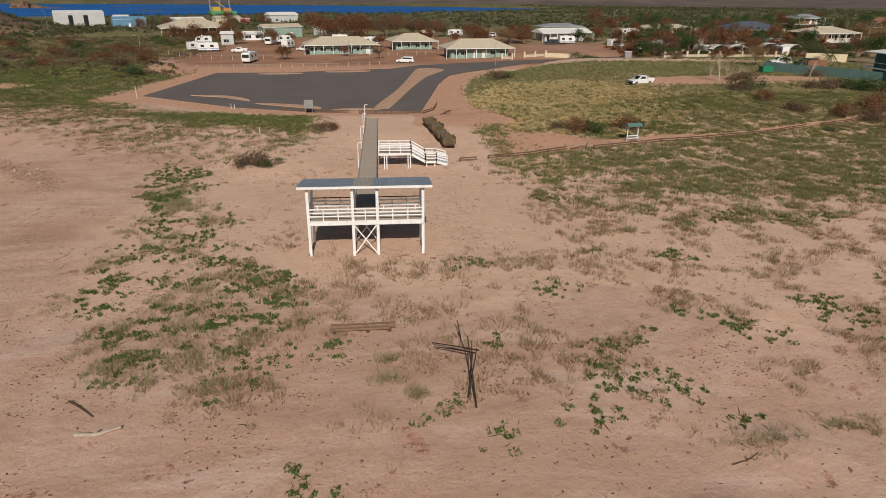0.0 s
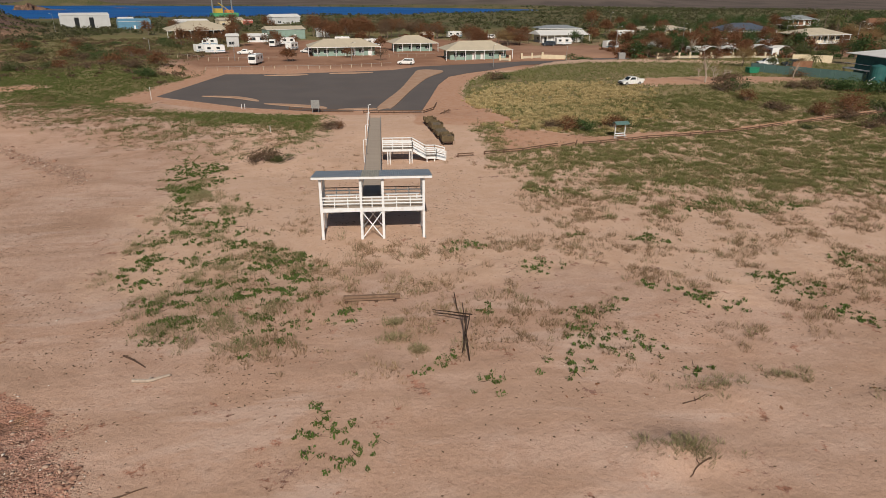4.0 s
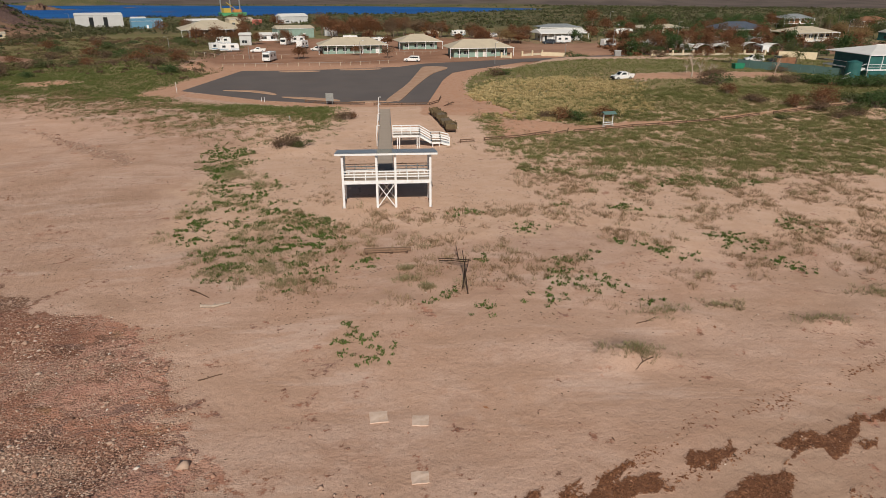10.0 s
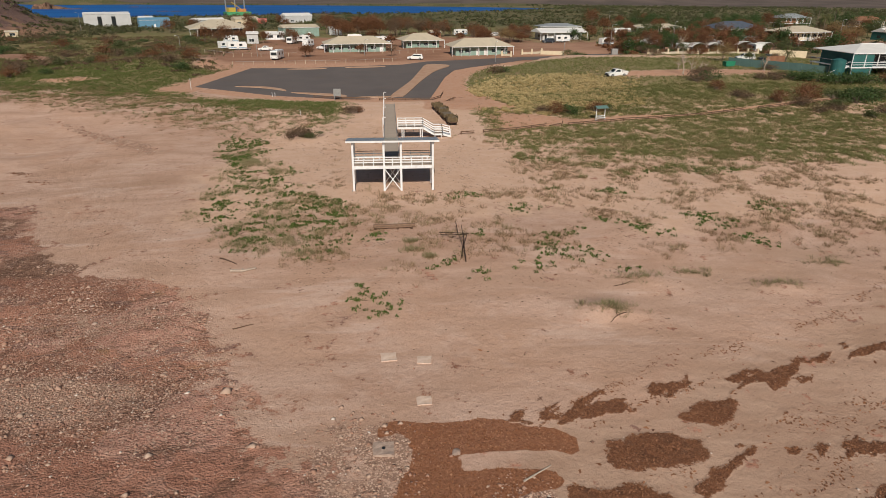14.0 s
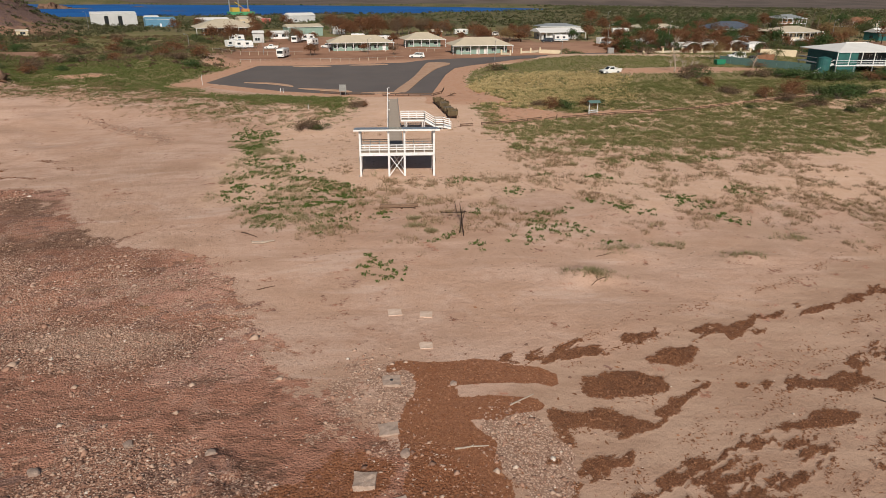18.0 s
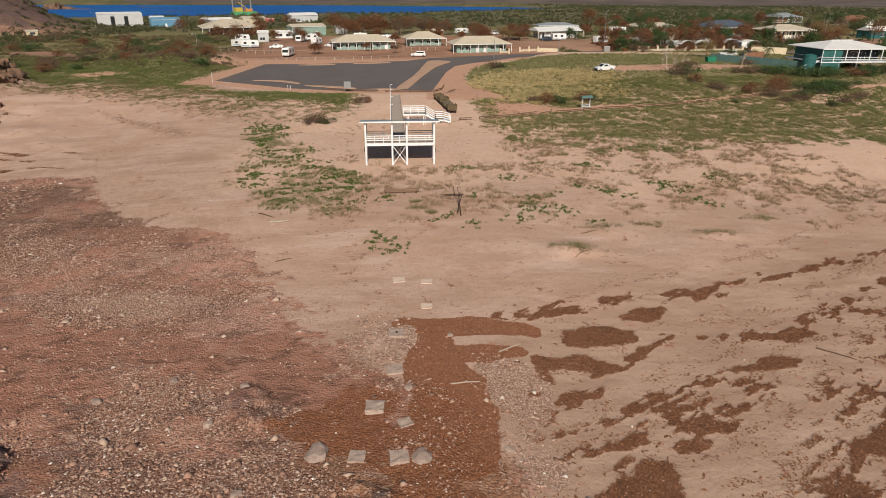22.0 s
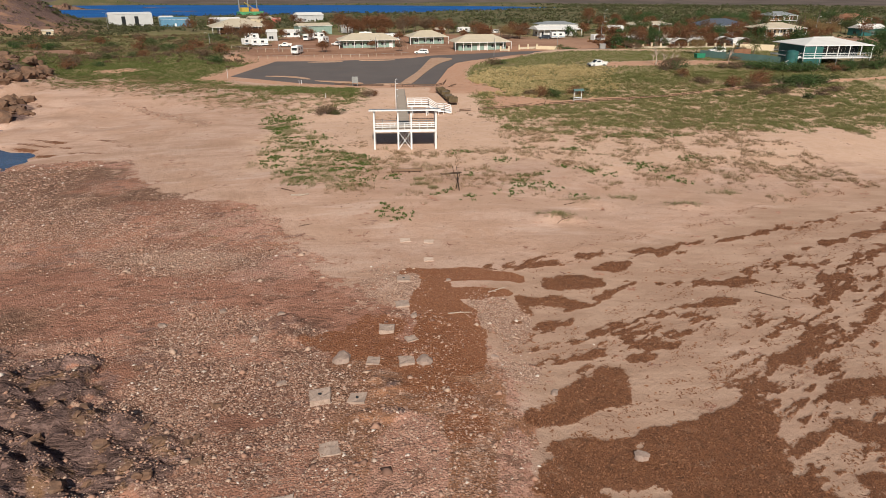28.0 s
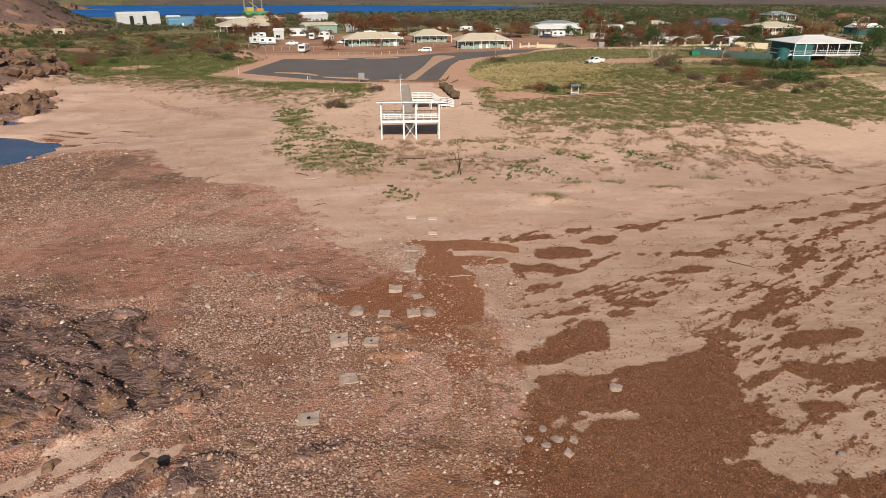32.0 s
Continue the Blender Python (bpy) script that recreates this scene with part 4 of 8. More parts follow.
gx = axis(-40, 46, 0.25, -4000, 4000, 1.04)
gy = axis(-80, -30, 0.22, -3000, -30, 1.03)
gy = np.concatenate([gy, axis(-29.7, 16, 0.36, -29.7, 4500, 1.02)])
GX, GY = np.meshgrid(gx, gy)
GZ = height(GX, GY)
nx, ny = len(gx), len(gy)
idx = np.arange(nx * ny).reshape(ny, nx)
quads = np.stack([idx[:-1, :-1], idx[:-1, 1:], idx[1:, 1:], idx[1:, :-1]], -1).reshape(-1, 4)
ground = mesh_from("ground", np.stack([GX, GY, GZ], -1).reshape(-1, 3), quads, "ground")
ground.data.polygons.foreach_set("use_smooth", np.ones(len(quads), bool))
FL = flats(GX, GY)
for attr_name, layers in (("zone_a", (green(GX, GY), red(GX, GY), weed(GX, GY), dirt(GX, GY))), ("zone_b", (FL, redweed(GX, GY), pebbly(GX, GY), rock(GX, GY))), ("zone_c", (damp(GX, GY), brown(GX, GY), brick(GX, GY), loose(GX, GY))), ("zone_d", (gravel_bed(GX, GY), dark_shelf(GX, GY), pink_clay(GX, GY), np.zeros(GX.shape)))):
    at = ground.data.attributes.new(attr_name, 'FLOAT_COLOR', 'POINT')
    at.data.foreach_set("color", np.stack(layers, -1).reshape(-1).astype(np.float32))
tagged(ground, "pink-brown beach sand, red gravel shelf and grassy dunes", "ground", kind="structure")

# water of the inlet and of the cove
wb = bmesh.new()
vs = [wb.verts.new(p) for p in ((-1400, 330, -2.5), (420, 330, -2.5), (420, 1250, -2.5), (-1400, 1250, -2.5))]
wb.faces.new(vs)
tagged(part("water", wb, "water"), "deep blue water of the inlet behind the town", "water", kind="structure")
pool = bmesh.new()
vs = [pool.verts.new((-74 + 24 * math.cos(a) * (1 + 0.1 * math.sin(3 * a)), 15 + 24 * math.sin(a), -2.42)) for a in (2 * math.pi * k / 40 for k in range(40))]
pool.faces.new(vs)
tagged(part("water", pool, "pool"), "blue tide pool in the small rocky cove", "water", kind="structure")


# ---- the car park and the road ----
def ribbon(name, outline, z, material, label, category, thick=0.25):
    ob = part(name, slab(outline, z - thick, z), material)
    return tagged(ob, label, category, kind="structure")


LOT = 1.06
lot = [(-44.5, 80.5), (-24.4, 66.6), (-11, 61.6), (-1.9, 62.4), (8.2, 60.6), (10.6, 74), (14.3, 95.3), (18.2, 110.2), (24, 117.5), (30, 123), (43, 136.7), (67.5, 145.7),
       (69.5, 152), (46, 147), (30, 140.5), (11.5, 133.0), (4.2, 125), (-22.8, 117.2), (-38.9, 117)]
ribbon("road", lot, LOT, "asphalt", "dark grey asphalt car park with an entry road", "car park")
rd = []
for x, y in ((43, 136.7), (67.5, 145.7), (90, 138.5), (104, 126), (135, 112), (200, 100)):
    rd.append((x, y))
rd2 = [(x + 2, y + 7) for x, y in rd[::-1]]
town_road = bmesh.new()
prev = None
for (x, y), (x2, y2) in zip(rd, rd2[::-1]):
    row = [town_road.verts.new((x, y, max(hz(x, y), 1.0) + 0.07)), town_road.verts.new((x2, y2, max(hz(x2, y2), 1.0) + 0.07))]
    if prev:
        town_road.faces.new((prev[0], row[0], row[1], prev[1]))
    prev = row
geo = bmesh.ops.extrude_face_region(town_road, geom=list(town_road.faces))
bmesh.ops.translate(town_road, vec=(0, 0, -0.3), verts=[v for v in geo["geom"] if isinstance(v, bmesh.types.BMVert)])
bmesh.ops.recalc_face_normals(town_road, faces=list(town_road.faces))
tagged(part("road", town_road, "asphalt"), "dark asphalt street passing the houses", "road", kind="structure")


def smooth_outline(points, n=6):
    out = []
    for k in range(len(points)):
        p0, p1, p2, p3 = (Vector((*points[(k + i) % len(points)], 0)) for i in (-1, 0, 1, 2))
        for s in range(n):
            t = s / n
            v = 0.5 * ((2 * p1) + (p2 - p0) * t + (2 * p0 - 5 * p1 + 4 * p2 - p3) * t * t + (3 * p1 - p0 - 3 * p2 + p3) * t ** 3)
            out.append((v.x, v.y))
    return out


for outline, text in (
        ([(0.2, 64.6), (2.0, 64.0), (3.4, 66), (7.9, 88), (12.8, 108), (17.6, 119.5), (17.0, 123.5), (13, 125), (10.8, 122.6), (9.0, 112), (5.2, 88)], "long sandy median between car park and lane"),
        ([(-35.5, 80.2), (-29, 77.6), (-23.2, 73.2), (-24.4, 76), (-29, 79.6)], "low sandy traffic island in the car park"),
        ([(-21.4, 70.2), (-15.5, 66.8), (-9.4, 64.4), (-10.4, 66.6), (-16, 69.2)], "low sandy traffic island in the car park"),
        ([(-28.5, 113.9), (-22, 113.4), (-17.6, 115.2), (-22, 116.0)], "low sandy traffic island in the car park"),
        ([(-12.5, 117.6), (-6, 117.4), (-1.0, 119.6), (-6, 120.2)], "low sandy traffic island in the car park"),
        ([(-7, 63.0), (-3, 62.4), (0.5, 63.4), (-3, 64.2)], "low sandy traffic island in the car park")):
    ob = part("traffic_island", slab(smooth_outline(outline), LOT - 0.05, LOT + 0.12), "kerb")
    tagged(ob, text, "traffic island", "car park islands", kind="structure")


# ---- the raised beach shelter ----
def shelter():
    s = thing("beach_shelter", (0, 0, 0), "white timber viewing shelter raised on tall posts", "shelter")
    fz, back = 3.05, 3.0
    xs = (-4.58, -1.0, 1.0, 4.72)

    def top(y):
        return 6.04 - 0.155 * (y + 0.5) - 0.14
    posts = {}
    for y in (0.0, back):
        for x in xs:
            p = part("post", boxes((x - 0.12, x + 0.12, y - 0.1, y + 0.1, -0.4, top(y)), w=0.012), "white", s)
            posts[x, y] = p
    part("front_beam", boxes((-4.68, 4.82, -0.13, -0.06, 2.66, 3.04), w=0.01), "white", s)
    part("back_beam", boxes((-4.68, 4.82, back + 0.06, back + 0.13, 2.66, 3.02), w=0.01), "white", s)
    for x in (-4.65, 4.72):
        part("side_beam", boxes((x, x + 0.07, -0.05, back + 0.05, 2.66, 3.03), w=0.01), "white", s)
    for k in range(7):
        x = -4.2 + 1.4 * k
        part("joist", boxes((x - 0.04, x + 0.04, -0.05, back + 0.05, 2.70, 2.97)), "old_timber", s)
    board = part("floor_board", boxes((-4.55, 4.69, 0, 0.13, 2.98, fz), w=0.006), "deck", s)
    board.location = (0, -0.05, 0)
    for k in range(1, 22):
        again("floor_board", board, s, (0, -0.05 + k * 0.142, 0))
    # rails
    for x0, x1 in zip(xs, xs[1:]):
        for z in (4.02, 3.72, 3.42):
            part("rail", boxes((x0 + 0.1, x1 - 0.1, -0.05, 0.0, z - 0.06, z + 0.06), w=0.008), "white", s)
        n = 2 if x1 - x0 > 3 else 1
        for k in range(n):
            x = x0 + (x1 - x0) * (k + 1) / (n + 1)
            part("rail_post", boxes((x - 0.045, x + 0.045, 0.0, 0.08, 2.98, 4.06), w=0.006), "white", s)
    for x0, x1 in ((xs[0], xs[1]), (xs[2], xs[3])):
        part("cap_rail", boxes((x0 + 0.1, x1 - 0.1, back - 0.06, back + 0.09, 4.03, 4.08), w=0.006), "rail_timber", s, "dark timber cap rail")
        for z in (3.78, 3.42):
            part("rail", boxes((x0 + 0.1, x1 - 0.1, back - 0.03, back + 0.02, z - 0.06, z + 0.06), w=0.008), "white", s)
        for k in range(2):
            x = x0 + (x1 - x0) * (k + 1) / 3
            part("rail_post", boxes((x - 0.045, x + 0.045, back - 0.11, back - 0.03, 2.98, 4.02), w=0.006), "white", s)
        part("bench_seat", boxes((x0 + 0.25, x1 - 0.25, back - 0.62, back - 0.2, 3.46, 3.51), w=0.008), "white", s, "white slatted bench along the back rail")
        for x in (x0 + 0.5, x1 - 0.5):
            part("bench_leg", boxes((x - 0.05, x + 0.05, back - 0.55, back - 0.27, fz, 3.46)), "white", s)
    for x in (xs[0], xs[3]):
        for z in (4.02, 3.72, 3.42):
            part("rail", boxes((x - 0.025, x + 0.025, 0.1, back - 0.1, z - 0.06, z + 0.06), w=0.008), "white", s)
        part("rail_post", boxes((x - 0.04, x + 0.04, 1.45, 1.53, 2.98, 4.0), w=0.006), "white", s)
    # wind braces
    for y in (-0.03, back + 0.03):
        for a, b in (((-0.9, 0.12), (0.9, 2.6)), ((0.9, 0.12), (-0.9, 2.6))):
            part("brace", beams([((a[0], y + (0.04 if a[0] < 0 else -0.04), a[1]), (b[0], y + (0.04 if a[0] < 0 else -0.04), b[1]))], 0.07, 0.09), "white", s)
    # roof
    part("eave_board", boxes((-5.3, 5.45, -0.6, -0.55, 5.88, 6.10), w=0.008), "white", s)
    for x in (-5.25, 5.34):
        bm = bmesh.new()
        vs_ = box(bm, x, x + 0.06, -0.55, 4.2, 5.0, 5.2)
        for v in vs_:
            v.co.z = (5.92 if v.co.z < 5.1 else 6.08) - 0.155 * (v.co.y + 0.5)
        part("side_board", bm, "white", s)
    for y in (0.0, 1.5, 3.0):
        part("roof_beam", boxes((-5.15, 5.3, y - 0.05, y + 0.05, top(y) - 0.02, top(y) + 0.12)), "white", s)

    def sheet(x0, x1, mat, text):
        bm = bmesh.new()
        n = int((x1 - x0) / 0.19)
        rows = []
        for yy in (-0.68, 4.25):
            z = 6.12 - 0.155 * (yy + 0.5)
            rows.append([(x0 + (x1 - x0) * k / (2 * n), yy, z + (0.035 if k % 2 else 0.0)) for k in range(2 * n + 1)])
        up = [[bm.verts.new(p) for p in r] for r in rows]
        dn = [[bm.verts.new((p[0], p[1], p[2] - 0.012)) for p in r] for r in rows]
        for k in range(2 * n):
            bm.faces.new((up[0][k], up[0][k + 1], up[1][k + 1], up[1][k]))
            bm.faces.new((dn[1][k], dn[1][k + 1], dn[0][k + 1], dn[0][k]))
            bm.faces.new((dn[0][k], dn[0][k + 1], up[0][k + 1], up[0][k]))
            bm.faces.new((up[1][k], up[1][k + 1], dn[1][k + 1], dn[1][k]))
        part("roof_sheet", bm, mat, s, text)
    sheet(-5.33, -0.92, "roof_blue", "blue-grey corrugated steel roof sheet")
    sheet(-0.91, 0.72, "roof_clear", "cloudy beige see-through roof sheet")
    sheet(0.73, 5.48, "roof_blue", "blue-grey corrugated steel roof sheet")
    for x in (-4.78, 4.87):
        part("foot", boxes((x - 0.05, x + 0.45 - 0.4, -0.16, 0.16, -0.3, 0.1)), "steel", s)
    return s


shelter()


def deck_z(y):
    return 3.02 - (y - 3.2) * 0.0385


def walkway():
    w = thing("boardwalk", (-0.1, 3.2, 0), "long sloping grey boardwalk with steel edges", "boardwalk")
    y0, y1 = 3.2, 55.0
    oy = -3.2
    dz = deck_z(y1) - deck_z(y0)
    for x in (-0.82, -0.28, 0.28, 0.82):
        part("bearer", beams([((x, y0 + oy, deck_z(y0) - 0.16), (x, y1 + oy, deck_z(y1) - 0.16))], 0.08, 0.2), "old_timber", w)
    for x in (-0.93, 0.93):
        part("edge_rail", beams([((x, y0 + oy + 0.1, deck_z(y0) + 0.09), (x, y1 + oy, deck_z(y1) + 0.09))], 0.08, 0.16, 0.01), "steel", w, "grey steel edge rail")
    y = y0 + 2
    while y < y1 - 3:
        for x in (-0.78, 0.78):
            g = hz(x, y)
            if deck_z(y) - g > 0.3:
                part("pile", boxes((x - 0.07, x + 0.07, y + oy - 0.07, y + oy + 0.07, g - 0.3, deck_z(y) - 0.24)), "white", w)
        part("crossbeam", boxes((-0.9, 0.9, y + oy - 0.05, y + oy + 0.05, deck_z(y) - 0.36, deck_z(y) - 0.24)), "old_timber", w)
        y += 3.0
    n = int((y1 - y0) / 0.2)
    b = None
    for k in range(n):
        y = y0 + 0.1 + k * (y1 - y0) / n
        if b is None:
            b = part("deck_board", boxes((-0.88, 0.88, -0.094, 0.094, -0.04, 0.0)), "deck", w)
            b.location = (0, y + oy, deck_z(y))
        else:
            again("deck_board", b, w, (0, y + oy, deck_z(y)))
    return w


walkway()


def light_pole(x, y):
    z = deck_z(y)
    p = thing("light_pole", (x, y, z), "slim white light pole with a small lamp arm", "lamp", "boardwalk lights")
    part("pole", tubes(([(0, 0, -0.35), (0, 0, 1.2), (0, 0, 2.45)], [0.06, 0.055, 0.05]), sides=8), "white", p)
    part("stay", tubes(([(0.0, 0.16, -0.2), (0.0, 0.16, 2.2)], [0.03, 0.03]), ([(0, 0.16, 2.2), (0, 0, 2.35)], [0.03, 0.03]), sides=6), "white", p)
    part("arm", tubes(([(0, 0, 2.42), (0.15, 0, 2.5), (0.34, 0, 2.5)], 0.03), sides=6), "white", p)
    part("lamp_head", boxes((0.2, 0.46, -0.09, 0.09, 2.44, 2.53), w=0.02), "white", p)
    part("bracket", boxes((-0.04, 0.2, -0.05, 0.05, -0.14, -0.08)), "steel", p)


for y in (20.5, 31.5, 43.0, 53.0):
    light_pole(-1.2, y)


def stairway():
    s = thing("landing_stair", (1.0, 28.0, 0), "white timber landing and steps beside the boardwalk", "stairs")
    z0 = deck_z(28.0)
    hy = 1.15
    land = 4.0

    def run(a, b, za, zb, posts):
        for y in (-hy, hy):
            for dz in (1.0, 0.66, 0.34):
                part("rail", beams([((a, y, za + dz), (b, y, zb + dz))], 0.05, 0.13, 0.008), "white", s)
            part("stringer", beams([((a, y, za - 0.16), (b, y, zb - 0.16))], 0.07, 0.28, 0.008), "white", s)
            for k in range(posts):
                t = k / max(posts - 1, 1)
                x, z = a + (b - a) * t, za + (zb - za) * t
                part("rail_post", boxes((x - 0.05, x + 0.05, y - 0.05, y + 0.05, z - 0.25, z + 1.05), w=0.006), "white", s)
    run(0.05, land, z0, z0, 4)
    for k in range(26):
        x = 0.05 + k * 0.15
        part("deck_board", boxes((x, x + 0.14, -hy, hy, z0 - 0.04, z0)), "deck", s)
    mid = 1.02
    run(land, land + 1.75, z0, mid, 2)
    run(land + 1.75, land + 3.1, mid, mid, 2)
    for k in range(9):
        x = land + 1.75 + k * 0.15
        part("deck_board", boxes((x, x + 0.14, -hy, hy, mid - 0.04, mid)), "deck", s)
    g = hz(9.8, 28.5)
    run(land + 3.1, land + 4.4, mid, g + 0.15, 2)
    for a, za, b, zb, n in ((land, z0, land + 1.75, mid, 6), (land + 3.1, mid, land + 4.4, g + 0.1, 5)):
        for k in range(n):
            t = (k + 0.6) / n
            x, z = a + (b - a) * t, za + (zb - za) * t
            part("tread", boxes((x - 0.15, x + 0.15, -hy + 0.05, hy - 0.05, z - 0.05, z)), "white", s)
    for x in (0.7, 1.0, 3.6, 3.9, land + 1.9, land + 2.9):
        for y in (-hy + 0.1, hy - 0.1):
            top = z0 if x <= land else mid
            gz = hz(1.0 + x, 28.0 + y)
            part("post", boxes((x - 0.06, x + 0.06, y - 0.06, y + 0.06, gz - 0.3, top - 0.06), w=0.006), "white", s)
    part("joist", boxes((0.1, land, -0.9, -0.8, z0 - 0.28, z0 - 0.05), (0.1, land, 0.8, 0.9, z0 - 0.28, z0 - 0.05)), "old_timber", s)


stairway()


# ---- fences, sign, information stand, wagons ----
def low_fence(points, group):
    """A knee-high timber fence: one thing, its posts and rails its parts."""
    x0, y0 = points[0]
    f = thing("low_fence", (x0, y0, 0), "low brown timber post-and-rail fence", "fence", group)
    for (ax, ay), (bx, by) in zip(points, points[1:]):
        length = math.hypot(bx - ax, by - ay)
        n = max(1, round(length / 2.6))
        for k in range(n):
            p = (ax + (bx - ax) * k / n, ay + (by - ay) * k / n)
            q = (ax + (bx - ax) * (k + 1) / n, ay + (by - ay) * (k + 1) / n)
            zp, zq = hz(*p), hz(*q)
            part("post", boxes((p[0] - x0 - 0.08, p[0] - x0 + 0.08, p[1] - y0 - 0.08, p[1] - y0 + 0.08, zp - 0.3, zp + 0.55 + rnd.uniform(-0.04, 0.04)), w=0.015), "rail_timber", f)
            part("rail", beams([((p[0] - x0, p[1] - y0, zp + 0.44), (q[0] - x0, q[1] - y0, zq + 0.44))], 0.09, 0.14, 0.012), "rail_timber", f)
            part("lower_rail", beams([((p[0] - x0, p[1] - y0, zp + 0.18), (q[0] - x0, q[1] - y0, zq + 0.18))], 0.08, 0.11, 0.012), "rail_timber", f)
    return f


low_fence([(11.2, 28.2), (13.4, 28.9)], "path fences")
low_fence([(15.0, 29.5), (20.7, 31.0), (26.4, 33.6)], "path fences")
low_fence([(30.2, 33.6), (35.9, 35.1), (45.6, 37.0), (56.2, 39.2), (66.4, 42.4)], "path fences")
low_fence([(69.4, 43.2), (77.0, 45.2), (87.8, 48.3), (97, 50.0)], "path fences")
low_fence([(-15.8, 63.6), (-9.6, 61.0), (-4, 60.4)], "car park fences")
low_fence([(-2.2, 59.4), (8.6, 59.2), (10.6, 62.4), (11.6, 68.2)], "car park fences")
loose = thing("loose_rail", (12.2, 58.6, hz(12.2, 58.6)), "fallen brown timber rails lying on sand", "timber")
part("rail", beams([((-0.9, -1.2, 0.1), (1.0, 1.0, 0.5))], 0.12, 0.14, 0.015), "rail_timber", loose)
part("rail", beams([((-0.6, -0.2, 0.06), (1.2, 0.1, 0.55))], 0.12, 0.14, 0.015), "rail_timber", loose)
part("rail", beams([((-0.2, -1.4, 0.05), (0.2, 1.3, 0.3))], 0.12, 0.14, 0.015), "rail_timber", loose)
stub = thing("leaning_post", (27.9, 33.6, hz(27.9, 33.6)), "dark timber rail leaning beside a fence gap", "timber")
part("rail", beams([((-1.0, 0.1, 0.1), (1.0, 0.0, 0.5))], 0.12, 0.14, 0.015), "rail_timber", stub)
part("post", beams([((1.1, 0.0, -0.2), (1.35, 0.1, 0.9))], 0.14, 0.14, 0.015), "rail_timber", stub)

info = thing("information_stand", (37.0, 37.5, hz(37.0, 37.5)), "white-posted information stand with a green roof", "sign stand", turn=12)
for x in (-0.85, 0.85):
    part("post", boxes((x - 0.06, x + 0.06, -0.06, 0.06, -0.3, 2.15), w=0.008), "white", info)
    part("foot_brace", beams([((x, 0, 0.15), (x, -0.7, 0.12))], 0.07, 0.1), "white", info)
for z in (0.30, 0.72):
    part("crossbar", boxes((-0.85, 0.85, -0.05, 0.05, z - 0.06, z + 0.06), w=0.008), "white", info)
part("seat", boxes((-0.95, 0.95, -0.5, -0.1, 0.42, 0.47), w=0.008), "white", info)
roofb = bmesh.new()
for y0, y1, z0, z1 in ((-0.7, 0.0, 2.12, 2.5), (0.0, 0.7, 2.5, 2.12)):
    a = [roofb.verts.new(p) for p in ((-1.15, y0, z0), (1.15, y0, z0), (1.15, y1, z1), (-1.15, y1, z1))]
    b = [roofb.verts.new((v.co.x, v.co.y, v.co.z + 0.05)) for v in a]
    roofb.faces.new(a[::-1])
    roofb.faces.new(b)
    for k in range(4):
        roofb.faces.new((a[k], a[(k + 1) % 4], b[(k + 1) % 4], b[k]))
part("roof", roofb, "green_fence", info, "grey-green pitched steel roof")


def wagon(x, y, turn, length, label, load, side=1.35):
    z = hz(x, y)
    w = thing("timber_wagon", (x, y, z), label, "wagon", "old wagons", turn)
    hw, hl = 0.85, length / 2
    part("chassis", boxes((-hw + 0.2, hw - 0.2, -hl, hl, 0.42, 0.6), w=0.02), "stick", w)
    for yy in (-hl * 0.6, hl * 0.6):
        for s in (-1, 1):
            bm = tubes(([(s * 0.62, yy, 0.3), (s * 0.74, yy, 0.3)], 0.3), sides=14)
            part("wheel", bm, "stick", w, "rusty iron wheel")
    part("floor", boxes((-hw, hw, -hl, hl, 0.6, 0.68), w=0.01), "wagon", w)
    n = int(length / 0.42)
    for s in (-1, 1):
        for k in range(n):
            yy = -hl + 0.2 + k * (length - 0.4) / max(n - 1, 1)
            top = side + rnd.uniform(-0.15, 0.15)
            part("stake", boxes((s * hw - 0.05, s * hw + 0.05, yy - 0.15, yy + 0.15, 0.6, top), w=0.012), "wagon", w)
    for s in (-1, 1):
        for k in range(5):
            xx = -hw + 0.25 + k * (2 * hw - 0.5) / 4
            part("end_board", boxes((xx - 0.2, xx + 0.2, s * hl - 0.05, s * hl + 0.05, 0.6, side + rnd.uniform(-0.2, 0.1)), w=0.012), "wagon", w)
    if load:
        for k in range(6):
            xx = -0.7 + k * 0.28
            part("load_plank", boxes((xx - 0.125, xx + 0.125, -hl + 0.15, hl - 0.2 - rnd.uniform(0, 0.5), 0.95, 1.12 + rnd.uniform(-0.04, 0.06)), w=0.012), "old_timber", w)


wagon(10.4, 35.6, 3, 2.5, "weathered olive timber wagon with stake sides", True, 1.5)
wagon(9.9, 39.2, 7, 3.1, "weathered olive timber wagon loaded with planks", True, 1.15)
wagon(9.35, 43.0, 8, 3.1, "weathered olive timber wagon with grey planks", True, 1.4)
wagon(8.75, 46.8, 7, 2.8, "weathered olive timber wagon standing on sand", False, 1.2)

sign = thing("notice_board", (-10.7, 60.0, hz(-10.7, 60.0)), "grey notice board on two posts", "sign")
for x in (-0.55, 0.55):
    part("post", boxes((x - 0.05, x + 0.05, -0.05, 0.05, -0.3, 2.3), w=0.008), "steel", sign)
part("board", boxes((-0.75, 0.75, -0.09, -0.052, 0.9, 2.35), w=0.01), "steel", sign)
part("notice", boxes((-0.55, 0.55, -0.10, -0.094, 1.5, 2.2)), "steel", sign, "faded grey notice panel")


def marker_post(x, y, h, label):
    p = thing("marker_post", (x, y, hz(x, y)), label, "post", "marker posts")
    part("stem", tubes(([(0, 0, -0.3), (0, 0, h)], [0.05, 0.045]), sides=8), "white", p)
    part("cap", tubes(([(0, 0, h), (0, 0, h + 0.05)], [0.065, 0.03]), sides=8), "white", p)


